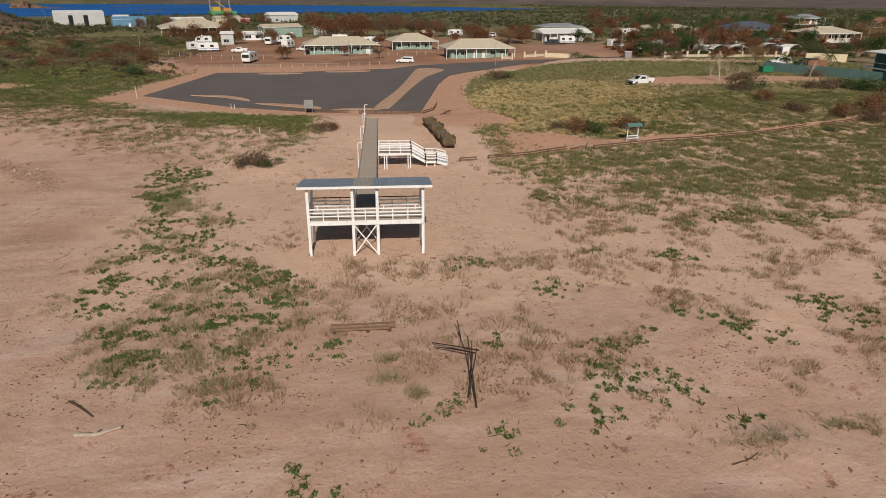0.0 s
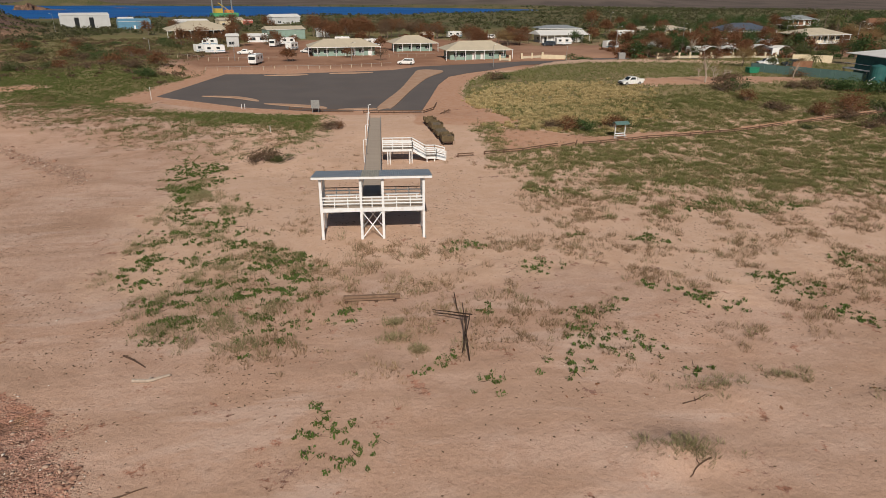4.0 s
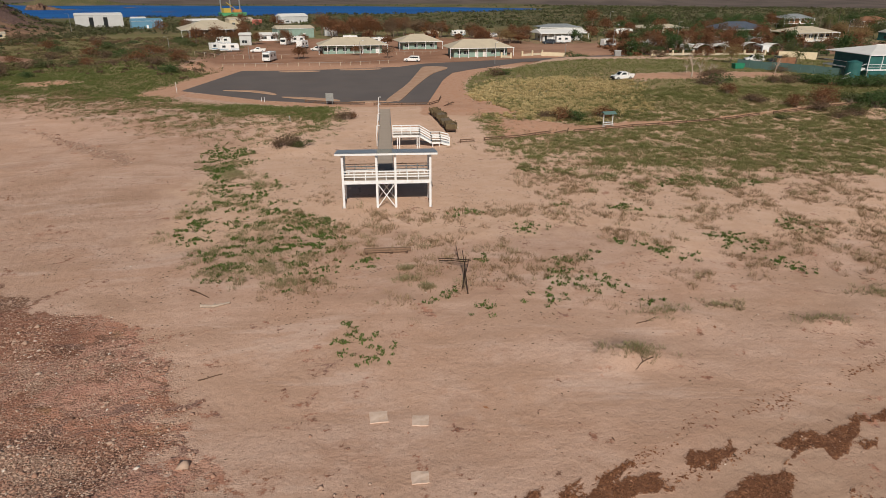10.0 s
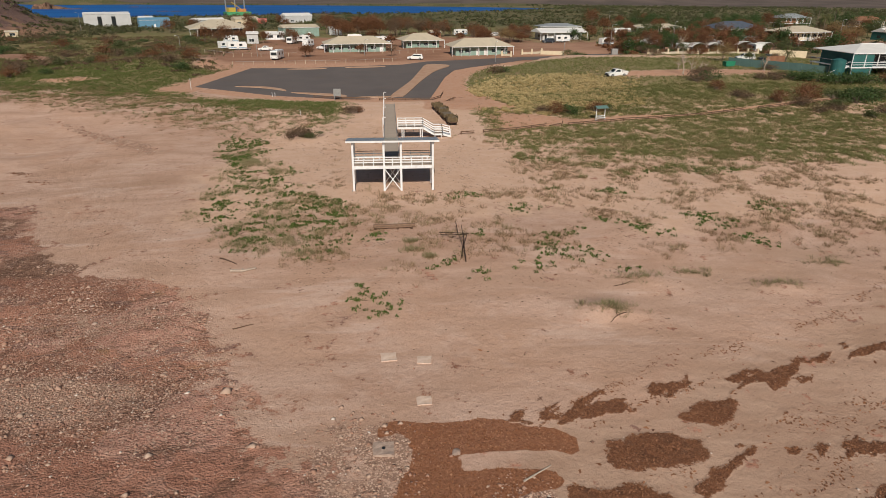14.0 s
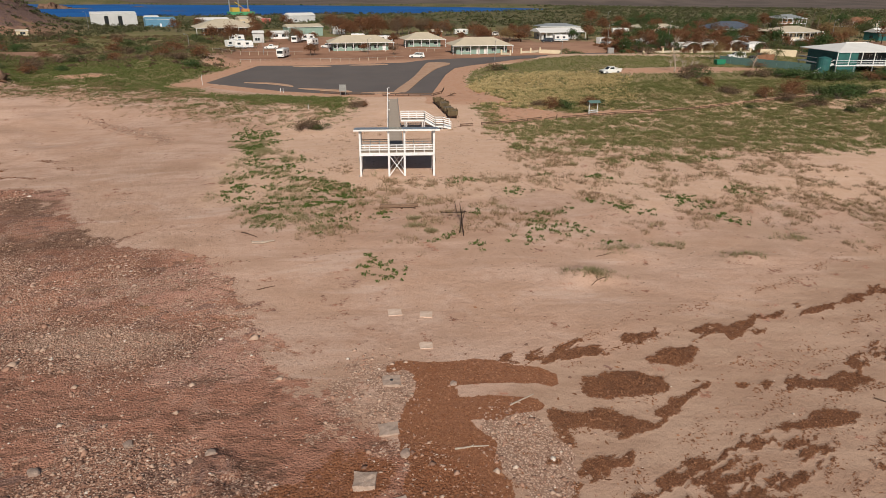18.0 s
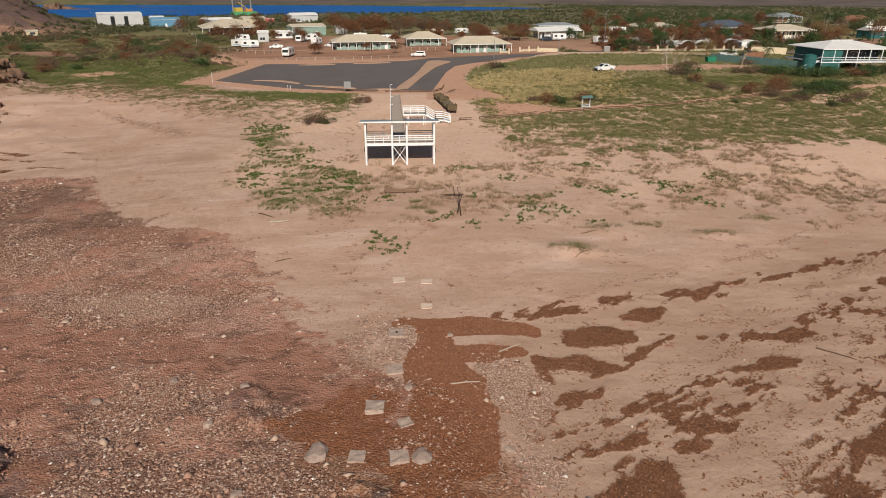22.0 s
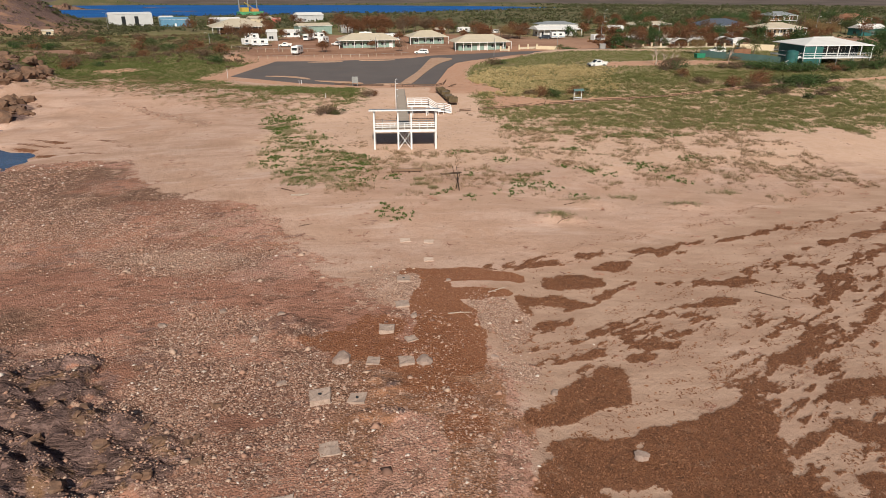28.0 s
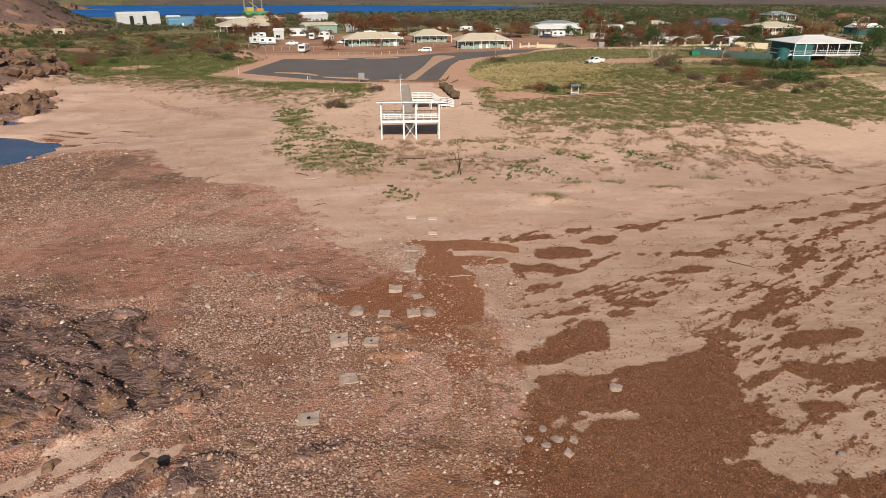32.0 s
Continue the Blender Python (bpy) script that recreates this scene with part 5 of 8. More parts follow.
marker_post(-16.3, 44.9, 1.0, "short white marker post in green grass")
marker_post(-44.5, 77.2, 2.4, "tall white marker post at the car park corner")
marker_post(-24.6, 65.2, 0.9, "short white post at the car park edge")
marker_post(-24.0, 65.0, 0.9, "short white post at the car park edge")

# ---- on the beach ----
plank = thing("timber_beam", (0, -12.6, hz(0, -12.6)), "long weathered timber beam half buried in sand", "timber", turn=1)
part("beam", boxes((-2.1, 2.1, -0.16, 0.16, 0.12, 0.42), w=0.03), "beam_timber", plank)
part("plank", boxes((-2.0, 1.7, -0.40, -0.18, 0.16, 0.30), w=0.02), "beam_timber", plank)
for x in (-1.9, 0.3, 1.7):
    part("block", boxes((x - 0.12, x + 0.12, -0.42, 0.2, -0.2, 0.14), w=0.02), "stick", plank)


def stick(points, r, name="driftwood_stick", label="dark driftwood pole lying on the sand", mat="stick", group="driftwood"):
    zs = [hz(x, y) for x, y in points]
    x0, y0 = points[0]
    b = thing(name, (x0, y0, zs[0]), label, "driftwood", group)
    pts = []
    for i in range(len(points) - 1):
        for k in range(4):
            t = k / 4
            x = points[i][0] * (1 - t) + points[i + 1][0] * t
            y = points[i][1] * (1 - t) + points[i + 1][1] * t
            pts.append((x - x0 + rnd.uniform(-0.03, 0.03), y - y0 + rnd.uniform(-0.03, 0.03), hz(x, y) - zs[0] + r * 0.9))
    pts.append((points[-1][0] - x0, points[-1][1] - y0, zs[-1] - zs[0] + r * 0.9))
    part("stem", tubes((pts, list(np.linspace(r, r * 0.55, len(pts)))), sides=7), mat, b)
    n = len(pts) // 2
    e = Vector(pts[n])
    part("stub", tubes(([e, e + Vector((rnd.uniform(-0.3, 0.3), rnd.uniform(-0.3, 0.3), 0.12))], [r * 0.6, r * 0.3]), sides=6), mat, b)


def dead_frame():
    """A leaning frame of dark dead poles, one arm propped on the sand."""
    z = hz(6.4, -19)
    f = thing("pole_frame", (6.4, -19.0, z), "leaning frame of dark dead poles in the sand", "driftwood")
    for pts, r in (([(6.2, -21.5, -0.1), (6.22, -20.0, 0.55), (6.24, -18.3, 1.3), (6.22, -17.2, 1.8)], 0.045), ([(5.85, -20.6, -0.1), (6.2, -19.4, 0.45), (6.6, -18.1, 1.0), (6.72, -17.6, 1.2)], 0.042),
                   ([(6.0, -20.4, -0.1), (6.2, -19.0, 0.6), (6.45, -17.5, 1.35)], 0.04), ([(6.85, -17.7, 1.12), (5.6, -16.6, 0.8), (4.3, -15.4, 0.4)], 0.042), ([(6.6, -17.8, 1.02), (5.4, -16.8, 0.74), (4.4, -15.9, 0.4)], 0.04),
                   ([(6.2, -14.9, -0.1), (6.12, -14.2, 0.45), (6.05, -13.7, 0.9)], 0.042)):
        p = [(a - 6.4, b + 19.0, c) for a, b, c in pts]
        part("pole", tubes((p, list(np.linspace(r * 1.15, r * 0.7, len(p)))), sides=7), "dead_wood", f)


dead_frame()
stick([(-15.6, -19.1), (-13.8, -20.6)], 0.07)
stick([(-14.0, -22.1), (-13.1, -22.2), (-12.0, -21.6)], 0.14, label="pale bleached driftwood log on sand", mat="pale_bark")
stick([(17.4, -30.9), (16.6, -31.3), (15.9, -31.9)], 0.045)
stick([(18.0, -26.3), (18.8, -26.2), (19.6, -25.8)], 0.04)
stick([(-12, -31), (-10.6, -30.4)], 0.05)
stick([(30, -47.3), (32, -48.9)], 0.05)
stick([(2.4, -51.4), (4.3, -51.2)], 0.06, label="pale driftwood branch on rusty wrack", mat="pale_bark")
stick([(6.2, -47.4), (7.9, -46.2)], 0.06, label="pale driftwood branch on rusty wrack", mat="pale_bark")


def footing(x, y, size, thick, turn, hole, label, tilt=0.0, round_=0.05):
    z = hz(x, y)
    f = thing("concrete_footing", (x, y, z), label, "concrete block", "old footings", turn)
    sunk = thick < 0.05
    thick, round_ = (0.06, 0.025) if sunk else (thick, round_)
    bm = boxes((-size / 2, size / 2, -size / 2 * 0.95, size / 2 * 0.95, -0.25, thick))
    bmesh.ops.subdivide_edges(bm, edges=list(bm.edges), cuts=3, use_grid_fill=True)
    round_ *= 1.7
    for v in bm.verts:
        v.co += Vector((noise.noise(v.co * 2.3 + Vector((x, y, 0))), noise.noise(v.co * 2.3 + Vector((y, x, 3))), noise.noise(v.co * 2.6 + Vector((x, 5, y))))) * round_
    part("block", bm, "sandy_concrete" if sunk else "concrete", f)
    if hole:
        bm = tubes(([(0, 0, thick - 0.05), (0, 0, thick + 0.025)], [size * 0.09, size * 0.09]), sides=12)
        part("bolt_socket", bm, "shade", f, "dark round socket in the top")
    f.rotation_euler.x = radians(tilt)


for x, y, size, thick, turn, hole, label in (
        (-0.7, -35.3, 1.05, 0.03, 4, False, "square concrete footing sunk level with the sand"), (1.7, -35.8, 0.95, 0.02, -6, False, "square concrete footing nearly buried in sand"),
        (1.45, -40.4, 0.9, 0.04, 3, False, "pale concrete footing lying in the sand"), (-1.0, -44.7, 1.15, 0.14, -2, True, "pale square concrete footing with a dark socket"),
        (-1.2, -49.5, 1.1, 0.12, 5, False, "broken concrete footing among gravel"), (-2.4, -53.5, 1.15, 0.22, -3, False, "rough square concrete footing on rusty wrack"),
        (-3.3, -57.8, 0.9, 0.16, -6, False, "cracked pale concrete footing"), (-1.0, -58.1, 1.05, 0.15, 4, False, "grey concrete footing in red gravel"),
        (-6.5, -62.0, 1.3, 0.36, 8, True, "thick concrete footing with a round socket"), (-4.2, -62.1, 1.05, 0.16, -8, True, "pale concrete footing with a bolt hole"),
        (-5.5, -66.8, 1.1, 0.10, 10, False, "low concrete footing sunk in gravel"), (-7.6, -70.8, 1.25, 0.08, 6, True, "flat concrete footing with a socket, half buried"),
        (-0.6, -55.2, 0.8, 0.1, 20, False, "small broken concrete footing")):
    footing(x, y, size, thick, turn, hole, label)


def stone_mesh(seed, rx, ry, rz, sub=2, rough=0.42):
    bm = bmesh.new()
    bmesh.ops.create_icosphere(bm, subdivisions=sub, radius=1)
    for v in bm.verts:
        d = 1 + rough * noise.noise(v.co * 1.3 + Vector((seed, seed * 2.1, 0))) + rough * 0.5 * noise.noise(v.co * 3.1 + Vector((seed, 0, 7)))
        v.co = Vector((v.co.x * rx, v.co.y * ry, v.co.z * rz)) * d
        if v.co.z > rz * 0.55:
            v.co.z = rz * 0.55 + (v.co.z - rz * 0.55) * 0.35
    return bm


def stone(x, y, rx, ry, rz, label, mat="boulder", group="boulders", name="boulder", sub=2):
    z = hz(x, y)
    ob = part(name, stone_mesh(rnd.uniform(0, 90), rx, ry, rz, sub, 0.75 if mat == "headland" else 0.42), mat)
    ob.location = (x, y, z + rz * 0.15)
    ob.rotation_euler = (0, 0, rnd.uniform(0, 6))
    return tagged(ob, label, "boulder", group)


stone(-5.5, -57.4, 0.75, 0.6, 0.42, "rounded pale boulder on the gravel shelf")
for x, y, r, label in ((12.4, -67.1, 0.48, "reddish grey boulder on brown seaweed"), (6.3, -71.9, 0.3, "pale stone on brown seaweed"), (7.0, -72.6, 0.42, "pale boulder on brown seaweed"),
                       (8.1, -72.4, 0.34, "pale boulder on brown seaweed"), (5.2, -73.1, 0.3, "grey stone on brown seaweed"), (7.4, -73.7, 0.36, "flat reddish stone on seaweed"),
                       (6.2, -73.4, 0.32, "flat stone on brown seaweed"), (8.7, -61.0, 0.36, "pale stone at the seaweed edge"), (23.6, -74.3, 0.36, "grey boulder on pale sand"),
                       (-0.3, -51.6, 0.35, "grey broken rock in the wrack"), (0.2, -58.2, 0.6, "dark broken rock by a footing"), (-10.6, -51.2, 0.3, "reddish stone in the gravel"),
                       (2.9, -45.2, 0.3, "pale stone on rusty wrack"), (-15.4, -49.8, 0.32, "grey stone in red gravel"), (-12.0, -54.6, 0.36, "pale stone in red gravel"),
                       (-19.6, -51.4, 0.4, "pale stone in red gravel"), (-9.2, -60.2, 0.33, "brown stone in gravel"), (5.2, -57.6, 0.3, "grey stone in gravel")):
    stone(x, y, r, r * rnd.uniform(0.65, 0.9), r * 0.62, label)
for k in range(46):
    a = rnd.uniform(0, 1)
    x = -20 + rnd.gauss(0, 4.6)
    y = -68 + rnd.gauss(0, 4.0)
    if x > -9:
        continue
    r = rnd.uniform(0.22, 0.55)
    stone(x, y, r, r * rnd.uniform(0.6, 0.9), r * rnd.uniform(0.45, 0.8), "dark broken rock on the bedrock ledge", "headland", "ledge rocks", "rock")
# the rocky headland at the far side of the cove
for k in range(250):
    a, d = rnd.uniform(0, 6.283), math.sqrt(rnd.random())
    x, y = -100 + 14 * d * math.cos(a), 66 + 21 * d * math.sin(a)
    if k % 3 == 0:
        x, y = -84 + rnd.gauss(0, 4), 40 + rnd.gauss(0, 5)
    r = rnd.uniform(0.5, 2.1)
    ob = stone(x, y, r, r * rnd.uniform(0.5, 0.9), r * rnd.uniform(0.5, 1.1), "rugged red-brown headland rock", "headland", "headland rocks", "rock")
    ob.rotation_euler = (rnd.uniform(-0.4, 0.4), rnd.uniform(-0.4, 0.4), rnd.uniform(0, 6))

# rocky islets in the inlet
for x, y, r, h in ((-404, 757, 8, 8.5), (-398, 759, 7, 10.5), (-393, 757, 7, 9.0), (-387, 760, 7, 7.0), (-381, 758, 6, 5.0), (-375, 759, 6, 3.6), (-366, 760, 8, 2.9), (-355, 761, 9, 2.6), (-410, 758, 5, 4.0),
                   (-329, 853, 13, 2.8), (-312, 850, 9, 2.6), (-245, 695, 12, 2.8), (-232, 697, 9, 2.7), (-256, 700, 7, 2.5)):
    stone(x, y, r, r * 0.6, h, "red-brown rock standing out of the inlet", "headland", "islet rocks", "rock")


# ---- houses ----
def hip_roof(x0, x1, y0, y1, z, rise, thick=0.12, gable=False):
    bm = bmesh.new()
    inset = (y1 - y0) / 2 * (0.05 if gable else 1.0)
    inset = min(inset, (x1 - x0) / 2 * 0.98)
    ym = (y0 + y1) / 2
    lo = [bm.verts.new((x, y, z)) for x, y in ((x0, y0), (x1, y0), (x1, y1), (x0, y1))]
    md = [bm.verts.new((v.co.x, v.co.y, z + thick)) for v in lo]
    r0, r1 = bm.verts.new((x0 + inset, ym, z + rise)), bm.verts.new((x1 - inset, ym, z + rise))
    bm.faces.new(lo[::-1])
    for k in range(4):
        bm.faces.new((lo[k], lo[(k + 1) % 4], md[(k + 1) % 4], md[k]))
    bm.faces.new((md[0], md[1], r1, r0))
    bm.faces.new((md[1], md[2], r1))
    bm.faces.new((md[2], md[3], r0, r1))
    bm.faces.new((md[3], md[0], r0))
    return bm


def house(x, y, w, d, wall_h, rise, turn, wall, roof, label, eave=1.8, posts=True, openings=5, gable=False, floor=0.0, category="house", rails=False, seed=0, vents=False):
    """A house of one storey over floor metres of stumps, its front towards -y."""
    r = random.Random(seed)
    base = min(hz(x + dx, y + dy) for dx in (-w / 2, w / 2) for dy in (-d / 2, d / 2))
    h = thing("house", (x, y, base), label, category, "town houses", turn)
    x0, x1, y0, y1 = -w / 2, w / 2, -d / 2, d / 2
    part("wall", boxes((x0, x1, y0, y1, floor - (1.5 if floor == 0 else 0), floor + wall_h)), wall, h)
    if floor:
        part("floor_slab", boxes((x0 - eave, x1 + eave, y0 - eave, y1 + eave, floor - 0.25, floor)), "white", h)
        nx_ = max(3, int(w / 3.5))
        for k in range(nx_ + 1):
            for yy in (y0 - eave + 0.2, 0, y1 + eave - 0.2):
                xx = x0 - eave + 0.3 + (w + 2 * eave - 0.6) * k / nx_
                part("stump", boxes((xx - 0.1, xx + 0.1, yy - 0.1, yy + 0.1, -1.5, floor - 0.25)), "steel", h)
    part("roof", hip_roof(x0 - eave, x1 + eave, y0 - eave, y1 + eave, floor + wall_h, rise, gable=gable), roof, h)
    part("gutter", boxes((x0 - eave - 0.06, x1 + eave + 0.06, y0 - eave - 0.08, y0 - eave - 0.004, floor + wall_h - 0.06, floor + wall_h + 0.1)), "white", h)
    part("ridge_cap", boxes((x0 + d / 2 * (0 if gable else 0.9), x1 - d / 2 * (0 if gable else 0.9), -0.16, 0.16, floor + wall_h + rise - 0.04, floor + wall_h + rise + 0.07)), roof, h)
    if posts:
        n = max(3, int((w + 2 * eave) / 3.0))
        for k in range(n + 1):
            xx = x0 - eave + 0.15 + (w + 2 * eave - 0.3) * k / n
            part("verandah_post", boxes((xx - 0.08, xx + 0.08, y0 - eave + 0.1, y0 - eave + 0.26, floor - (1.5 if floor == 0 else 0.2), floor + wall_h)), "white", h)
    if rails:
        for yy in (y0 - eave + 0.1,):
            for z in (0.5, 1.0):
                part("verandah_rail", boxes((x0 - eave, x1 + eave, yy, yy + 0.06, floor + z - 0.05, floor + z + 0.05)), "white", h)
        for xx in (x0 - eave + 0.1, x1 + eave - 0.16):
            part("verandah_rail", boxes((xx, xx + 0.06, y0 - eave + 0.17, y1 + eave, floor + 0.95, floor + 1.05)), "white", h)
    for k in range(openings):
        xx = x0 + w * (k + 0.5 + r.uniform(-0.12, 0.12)) / openings
        if r.random() < 0.4:
            o = part("door", boxes((xx - 0.48, xx + 0.48, y0 - 0.06, y0 - 0.004, floor + 0.02, floor + 2.08)), r.choice(("white", "shade", "white_roof")), h)
            part("door_frame", boxes((xx - 0.55, xx - 0.484, y0 - 0.08, y0 - 0.004, floor, floor + 2.15), (xx + 0.484, xx + 0.55, y0 - 0.08, y0 - 0.004, floor, floor + 2.15)), "white", o)
        else:
            ww = r.uniform(0.6, 1.1)
            o = part("window", boxes((xx - ww, xx + ww, y0 - 0.05, y0 - 0.004, floor + 0.95, floor + 2.05)), "glass", h)
            part("window_frame", boxes((xx - ww - 0.07, xx + ww + 0.07, y0 - 0.08, y0 - 0.004, floor + 0.87, floor + 0.946), (xx - ww - 0.07, xx + ww + 0.07, y0 - 0.08, y0 - 0.004, floor + 2.054, floor + 2.13),
                                       (xx - 0.03, xx + 0.03, y0 - 0.08, y0 - 0.054, floor + 0.95, floor + 2.05)), "white", o)
    for s in (-1, 1):
        part("window", boxes((s * w / 2 + (0.004 if s > 0 else -0.05), s * w / 2 + (0.05 if s > 0 else -0.004), -0.9, 0.9, floor + 0.95, floor + 2.05)), "glass", h)
    if vents:
        part("roof_vent", boxes((w * 0.05, w * 0.05 + 0.9, -d * 0.3, -d * 0.3 + 0.9, floor + wall_h + rise * 0.35, floor + wall_h + rise * 0.62), w=0.05), "steel", h)
    return h


house(-11.6, 171.5, 20.5, 8.0, 2.9, 2.3, 9.8, "green_wall", "cream_roof", "pale green holiday house under a long cream hip roof", openings=7, seed=1)
house(31.4, 156.8, 18.5, 8.0, 2.9, 2.5, 8.6, "green_wall", "cream_roof", "pale green office with a cream hip roof", openings=6, seed=2)
house(12.4, 184.6, 13.0, 8.0, 2.9, 2.4, 12, "green_wall", "cream_roof", "small pale green house with a cream hip roof", openings=4, seed=3)
house(73.5, 211, 18.5, 8, 3.0, 1.6, 12, "grey_wall", "white_roof", "long pale house with a white low gable roof", openings=6, gable=True, seed=4)
house(-81, 258, 20, 12, 3.6, 3.6, 22, "shade", "cream_roof", "open-sided pavilion with a wide cream roof", eave=4.5, openings=0, category="pavilion", seed=5)
house(-42, 249, 17, 9, 4.2, 1.2, 24, "green_wall", "cream_roof", "grey-green shed with a low cream roof", eave=0.3, posts=False, openings=2, gable=True, category="shed", seed=6)
house(-180, 378, 27, 16, 7.6, 1.0, 24, "grey_wall", "white_roof", "large pale grey warehouse with dark doors", eave=0.1, posts=False, openings=0, gable=True, category="warehouse", seed=7)
house(-160, 390, 9, 12, 4.4, 1.4, 24, "grey_wall", "white_roof", "pale warehouse with a pitched roof", eave=0.2, posts=False, openings=2, gable=True, category="warehouse", seed=8)
house(-147, 366, 18, 9, 4.4, 1.4, 26, "blue_wall", "blue_wall", "blue steel shed beside a warehouse", eave=0.1, posts=False, openings=1, gable=True, category="shed", seed=9)
house(-118, 382, 20, 9, 3.8, 1.2, 28, "grey_wall", "white_roof", "long pale harbour shed near the water", eave=0.3, posts=False, openings=4, gable=True, category="shed", seed=10)
house(-96, 392, 16, 9, 4.0, 1.2, 30, "cream_wall", "cream_roof", "tan harbour shed with a low roof", eave=0.3, posts=False, openings=3, gable=True, category="shed", seed=11)
house(-62, 396, 19, 10, 4.6, 1.6, 28, "grey_wall", "white_roof", "pale grey shed with a white roof", eave=0.3, posts=False, openings=2, gable=True, category="shed", seed=12)
house(-84, 390, 6, 4, 3, 0.4, 8, "red_paint", "red_paint", "faded red steel cabin near the harbour", eave=0.05, posts=False, openings=0, gable=True, category="cabin", seed=13)
house(-54.8, 204, 4.4, 5, 4.0, 0.7, 10, "grey_wall", "white_roof", "tall narrow pale shed beside caravans", eave=0.3, posts=False, openings=1, gable=True, category="shed", seed=14)
house(-26, 262, 6, 6, 3.2, 0.8, 10, "grey_wall", "white_roof", "small pale hut among trees", eave=0.3, posts=False, openings=1, gable=True, category="hut", seed=15)
house(21, 226, 4.4, 5, 3.2, 0.8, 8, "brick_wall", "cream_roof", "small tall hut with a rusty orange wall", eave=0.3, posts=False, openings=1, gable=True, category="hut", seed=16)
house(-50, 228, 8, 5, 2.6, 0.8, 15, "white", "white_roof", "small white park cabin near sheds", eave=0.3, posts=False, openings=2, gable=True, category="cabin", seed=17)
house(86, 262, 18, 8, 2.8, 1.4, 5, "grey_wall", "grey_roof", "long low house with a grey-green roof", openings=5, seed=18)
house(136, 258, 22, 9, 2.8, 1.4, 3, "cream_wall", "cream_roof", "low cream house among dark trees", openings=5, seed=19)
house(158, 224, 20, 11, 3.0, 3.0, 10, "cream_wall", "dark_roof", "wide house with a dark slate-blue hip roof", eave=2.4, openings=5, seed=20, floor=1.0)
house(158, 174, 15.5, 9, 2.7, 2.0, 12, "cream_wall", "cream_roof", "raised house with a tan hip roof and white balcony", eave=2.4, openings=6, rails=True, floor=2.8, seed=21)
house(143, 178, 14, 7, 2.6, 0.6, 8, "grey_wall", "grey_roof", "low carport with a grey-blue flat roof", eave=0.8, openings=3, gable=True, category="carport", seed=22)
house(236, 306, 16, 9, 2.8, 2.2, 6, "brick_wall", "grey_roof", "raised brown house behind palms", openings=4, floor=2.6, seed=23)
house(272, 290, 17, 9, 2.8, 2.4, 6, "cream_wall", "brick_wall", "house with a terracotta hip roof", openings=4, floor=1.5, seed=24)
house(222, 205, 14, 8, 3.4, 1.8, 10, "teal_wall", "white_roof", "teal shed with a white gable roof", eave=0.3, posts=False, openings=1, gable=True, category="shed", seed=25)
house(113.5, 75.0, 14.5, 9.5, 2.9, 1.7, 2, "teal_wall", "white_roof", "raised dark teal beach house with a white roof", eave=2.4, openings=5, rails=True, floor=2.1, seed=26, vents=True)
house(-174, 253, 5, 4, 2.6, 0.5, 30, "cream_wall", "cream_roof", "small cream hut below the rocky hill", eave=0.2, posts=False, openings=1, gable=True, category="hut", seed=27)
wh = bpy.data.objects["house.006"]
for x in (-4.5, 3.5):
    part("door", boxes((x - 1.2, x + 1.2, -8.06, -8.004, 0, 6.2)), "shade", wh, "tall dark doorway")
teal = bpy.data.objects["house.025"]
# Deep verandah shade: added dark panel over the front wall, in window glass colour.
part("glazed_front", boxes((-4.1, 7.1, -4.83, -4.76, 2.15, 4.9)), "glass", teal, "dark panel standing for the verandah's shade on the wall")
part("annex", boxes((-9.4, -4.2, -6.9, 4.0, -1.5, 4.94)), "teal_wall", teal, "windowless dark teal side wing")
part("stair", beams([((-9.6, -6.0, 2.3), (-14.5, -6.0, -0.4))], 1.0, 0.2), "white", teal)
part("stair_rail", beams([((-9.6, -6.5, 3.3), (-14.5, -6.5, 0.6))], 0.06, 0.08), "white", teal)


# ---- walls, pillars, fences of the town ----
def pillar_wall(points, label):
    x0, y0 = points[0]
    w = thing("garden_wall", (x0, y0, hz(x0, y0)), label, "wall", "garden walls")
    z0 = hz(x0, y0)
    for (ax, ay), (bx, by) in zip(points, points[1:]):
        n = max(1, round(math.hypot(bx - ax, by - ay) / 3.2))
        for k in range(n + 1):
            x, y = ax + (bx - ax) * k / n, ay + (by - ay) * k / n
            z = hz(x, y) - z0
            part("pillar", boxes((x - x0 - 0.28, x - x0 + 0.28, y - y0 - 0.28, y - y0 + 0.28, z - 0.5, z + 1.75), w=0.03), "cream_wall", w)
            if k < n:
                x2, y2 = ax + (bx - ax) * (k + 1) / n, ay + (by - ay) * (k + 1) / n
                part("low_rail", beams([((x - x0, y - y0, z + 0.45), (x2 - x0, y2 - y0, hz(x2, y2) - z0 + 0.45))], 0.1, 0.7), "cream_roof", w)


pillar_wall([(85.5, 139.5), (121.0, 135.5)], "row of cream pillars with low rails")
pillar_wall([(46, 152.5), (53, 153.5)], "cream pillars at the park gate")
pillar_wall([(38.6, 150.4), (41.5, 149.0)], "cream pillars by the office")


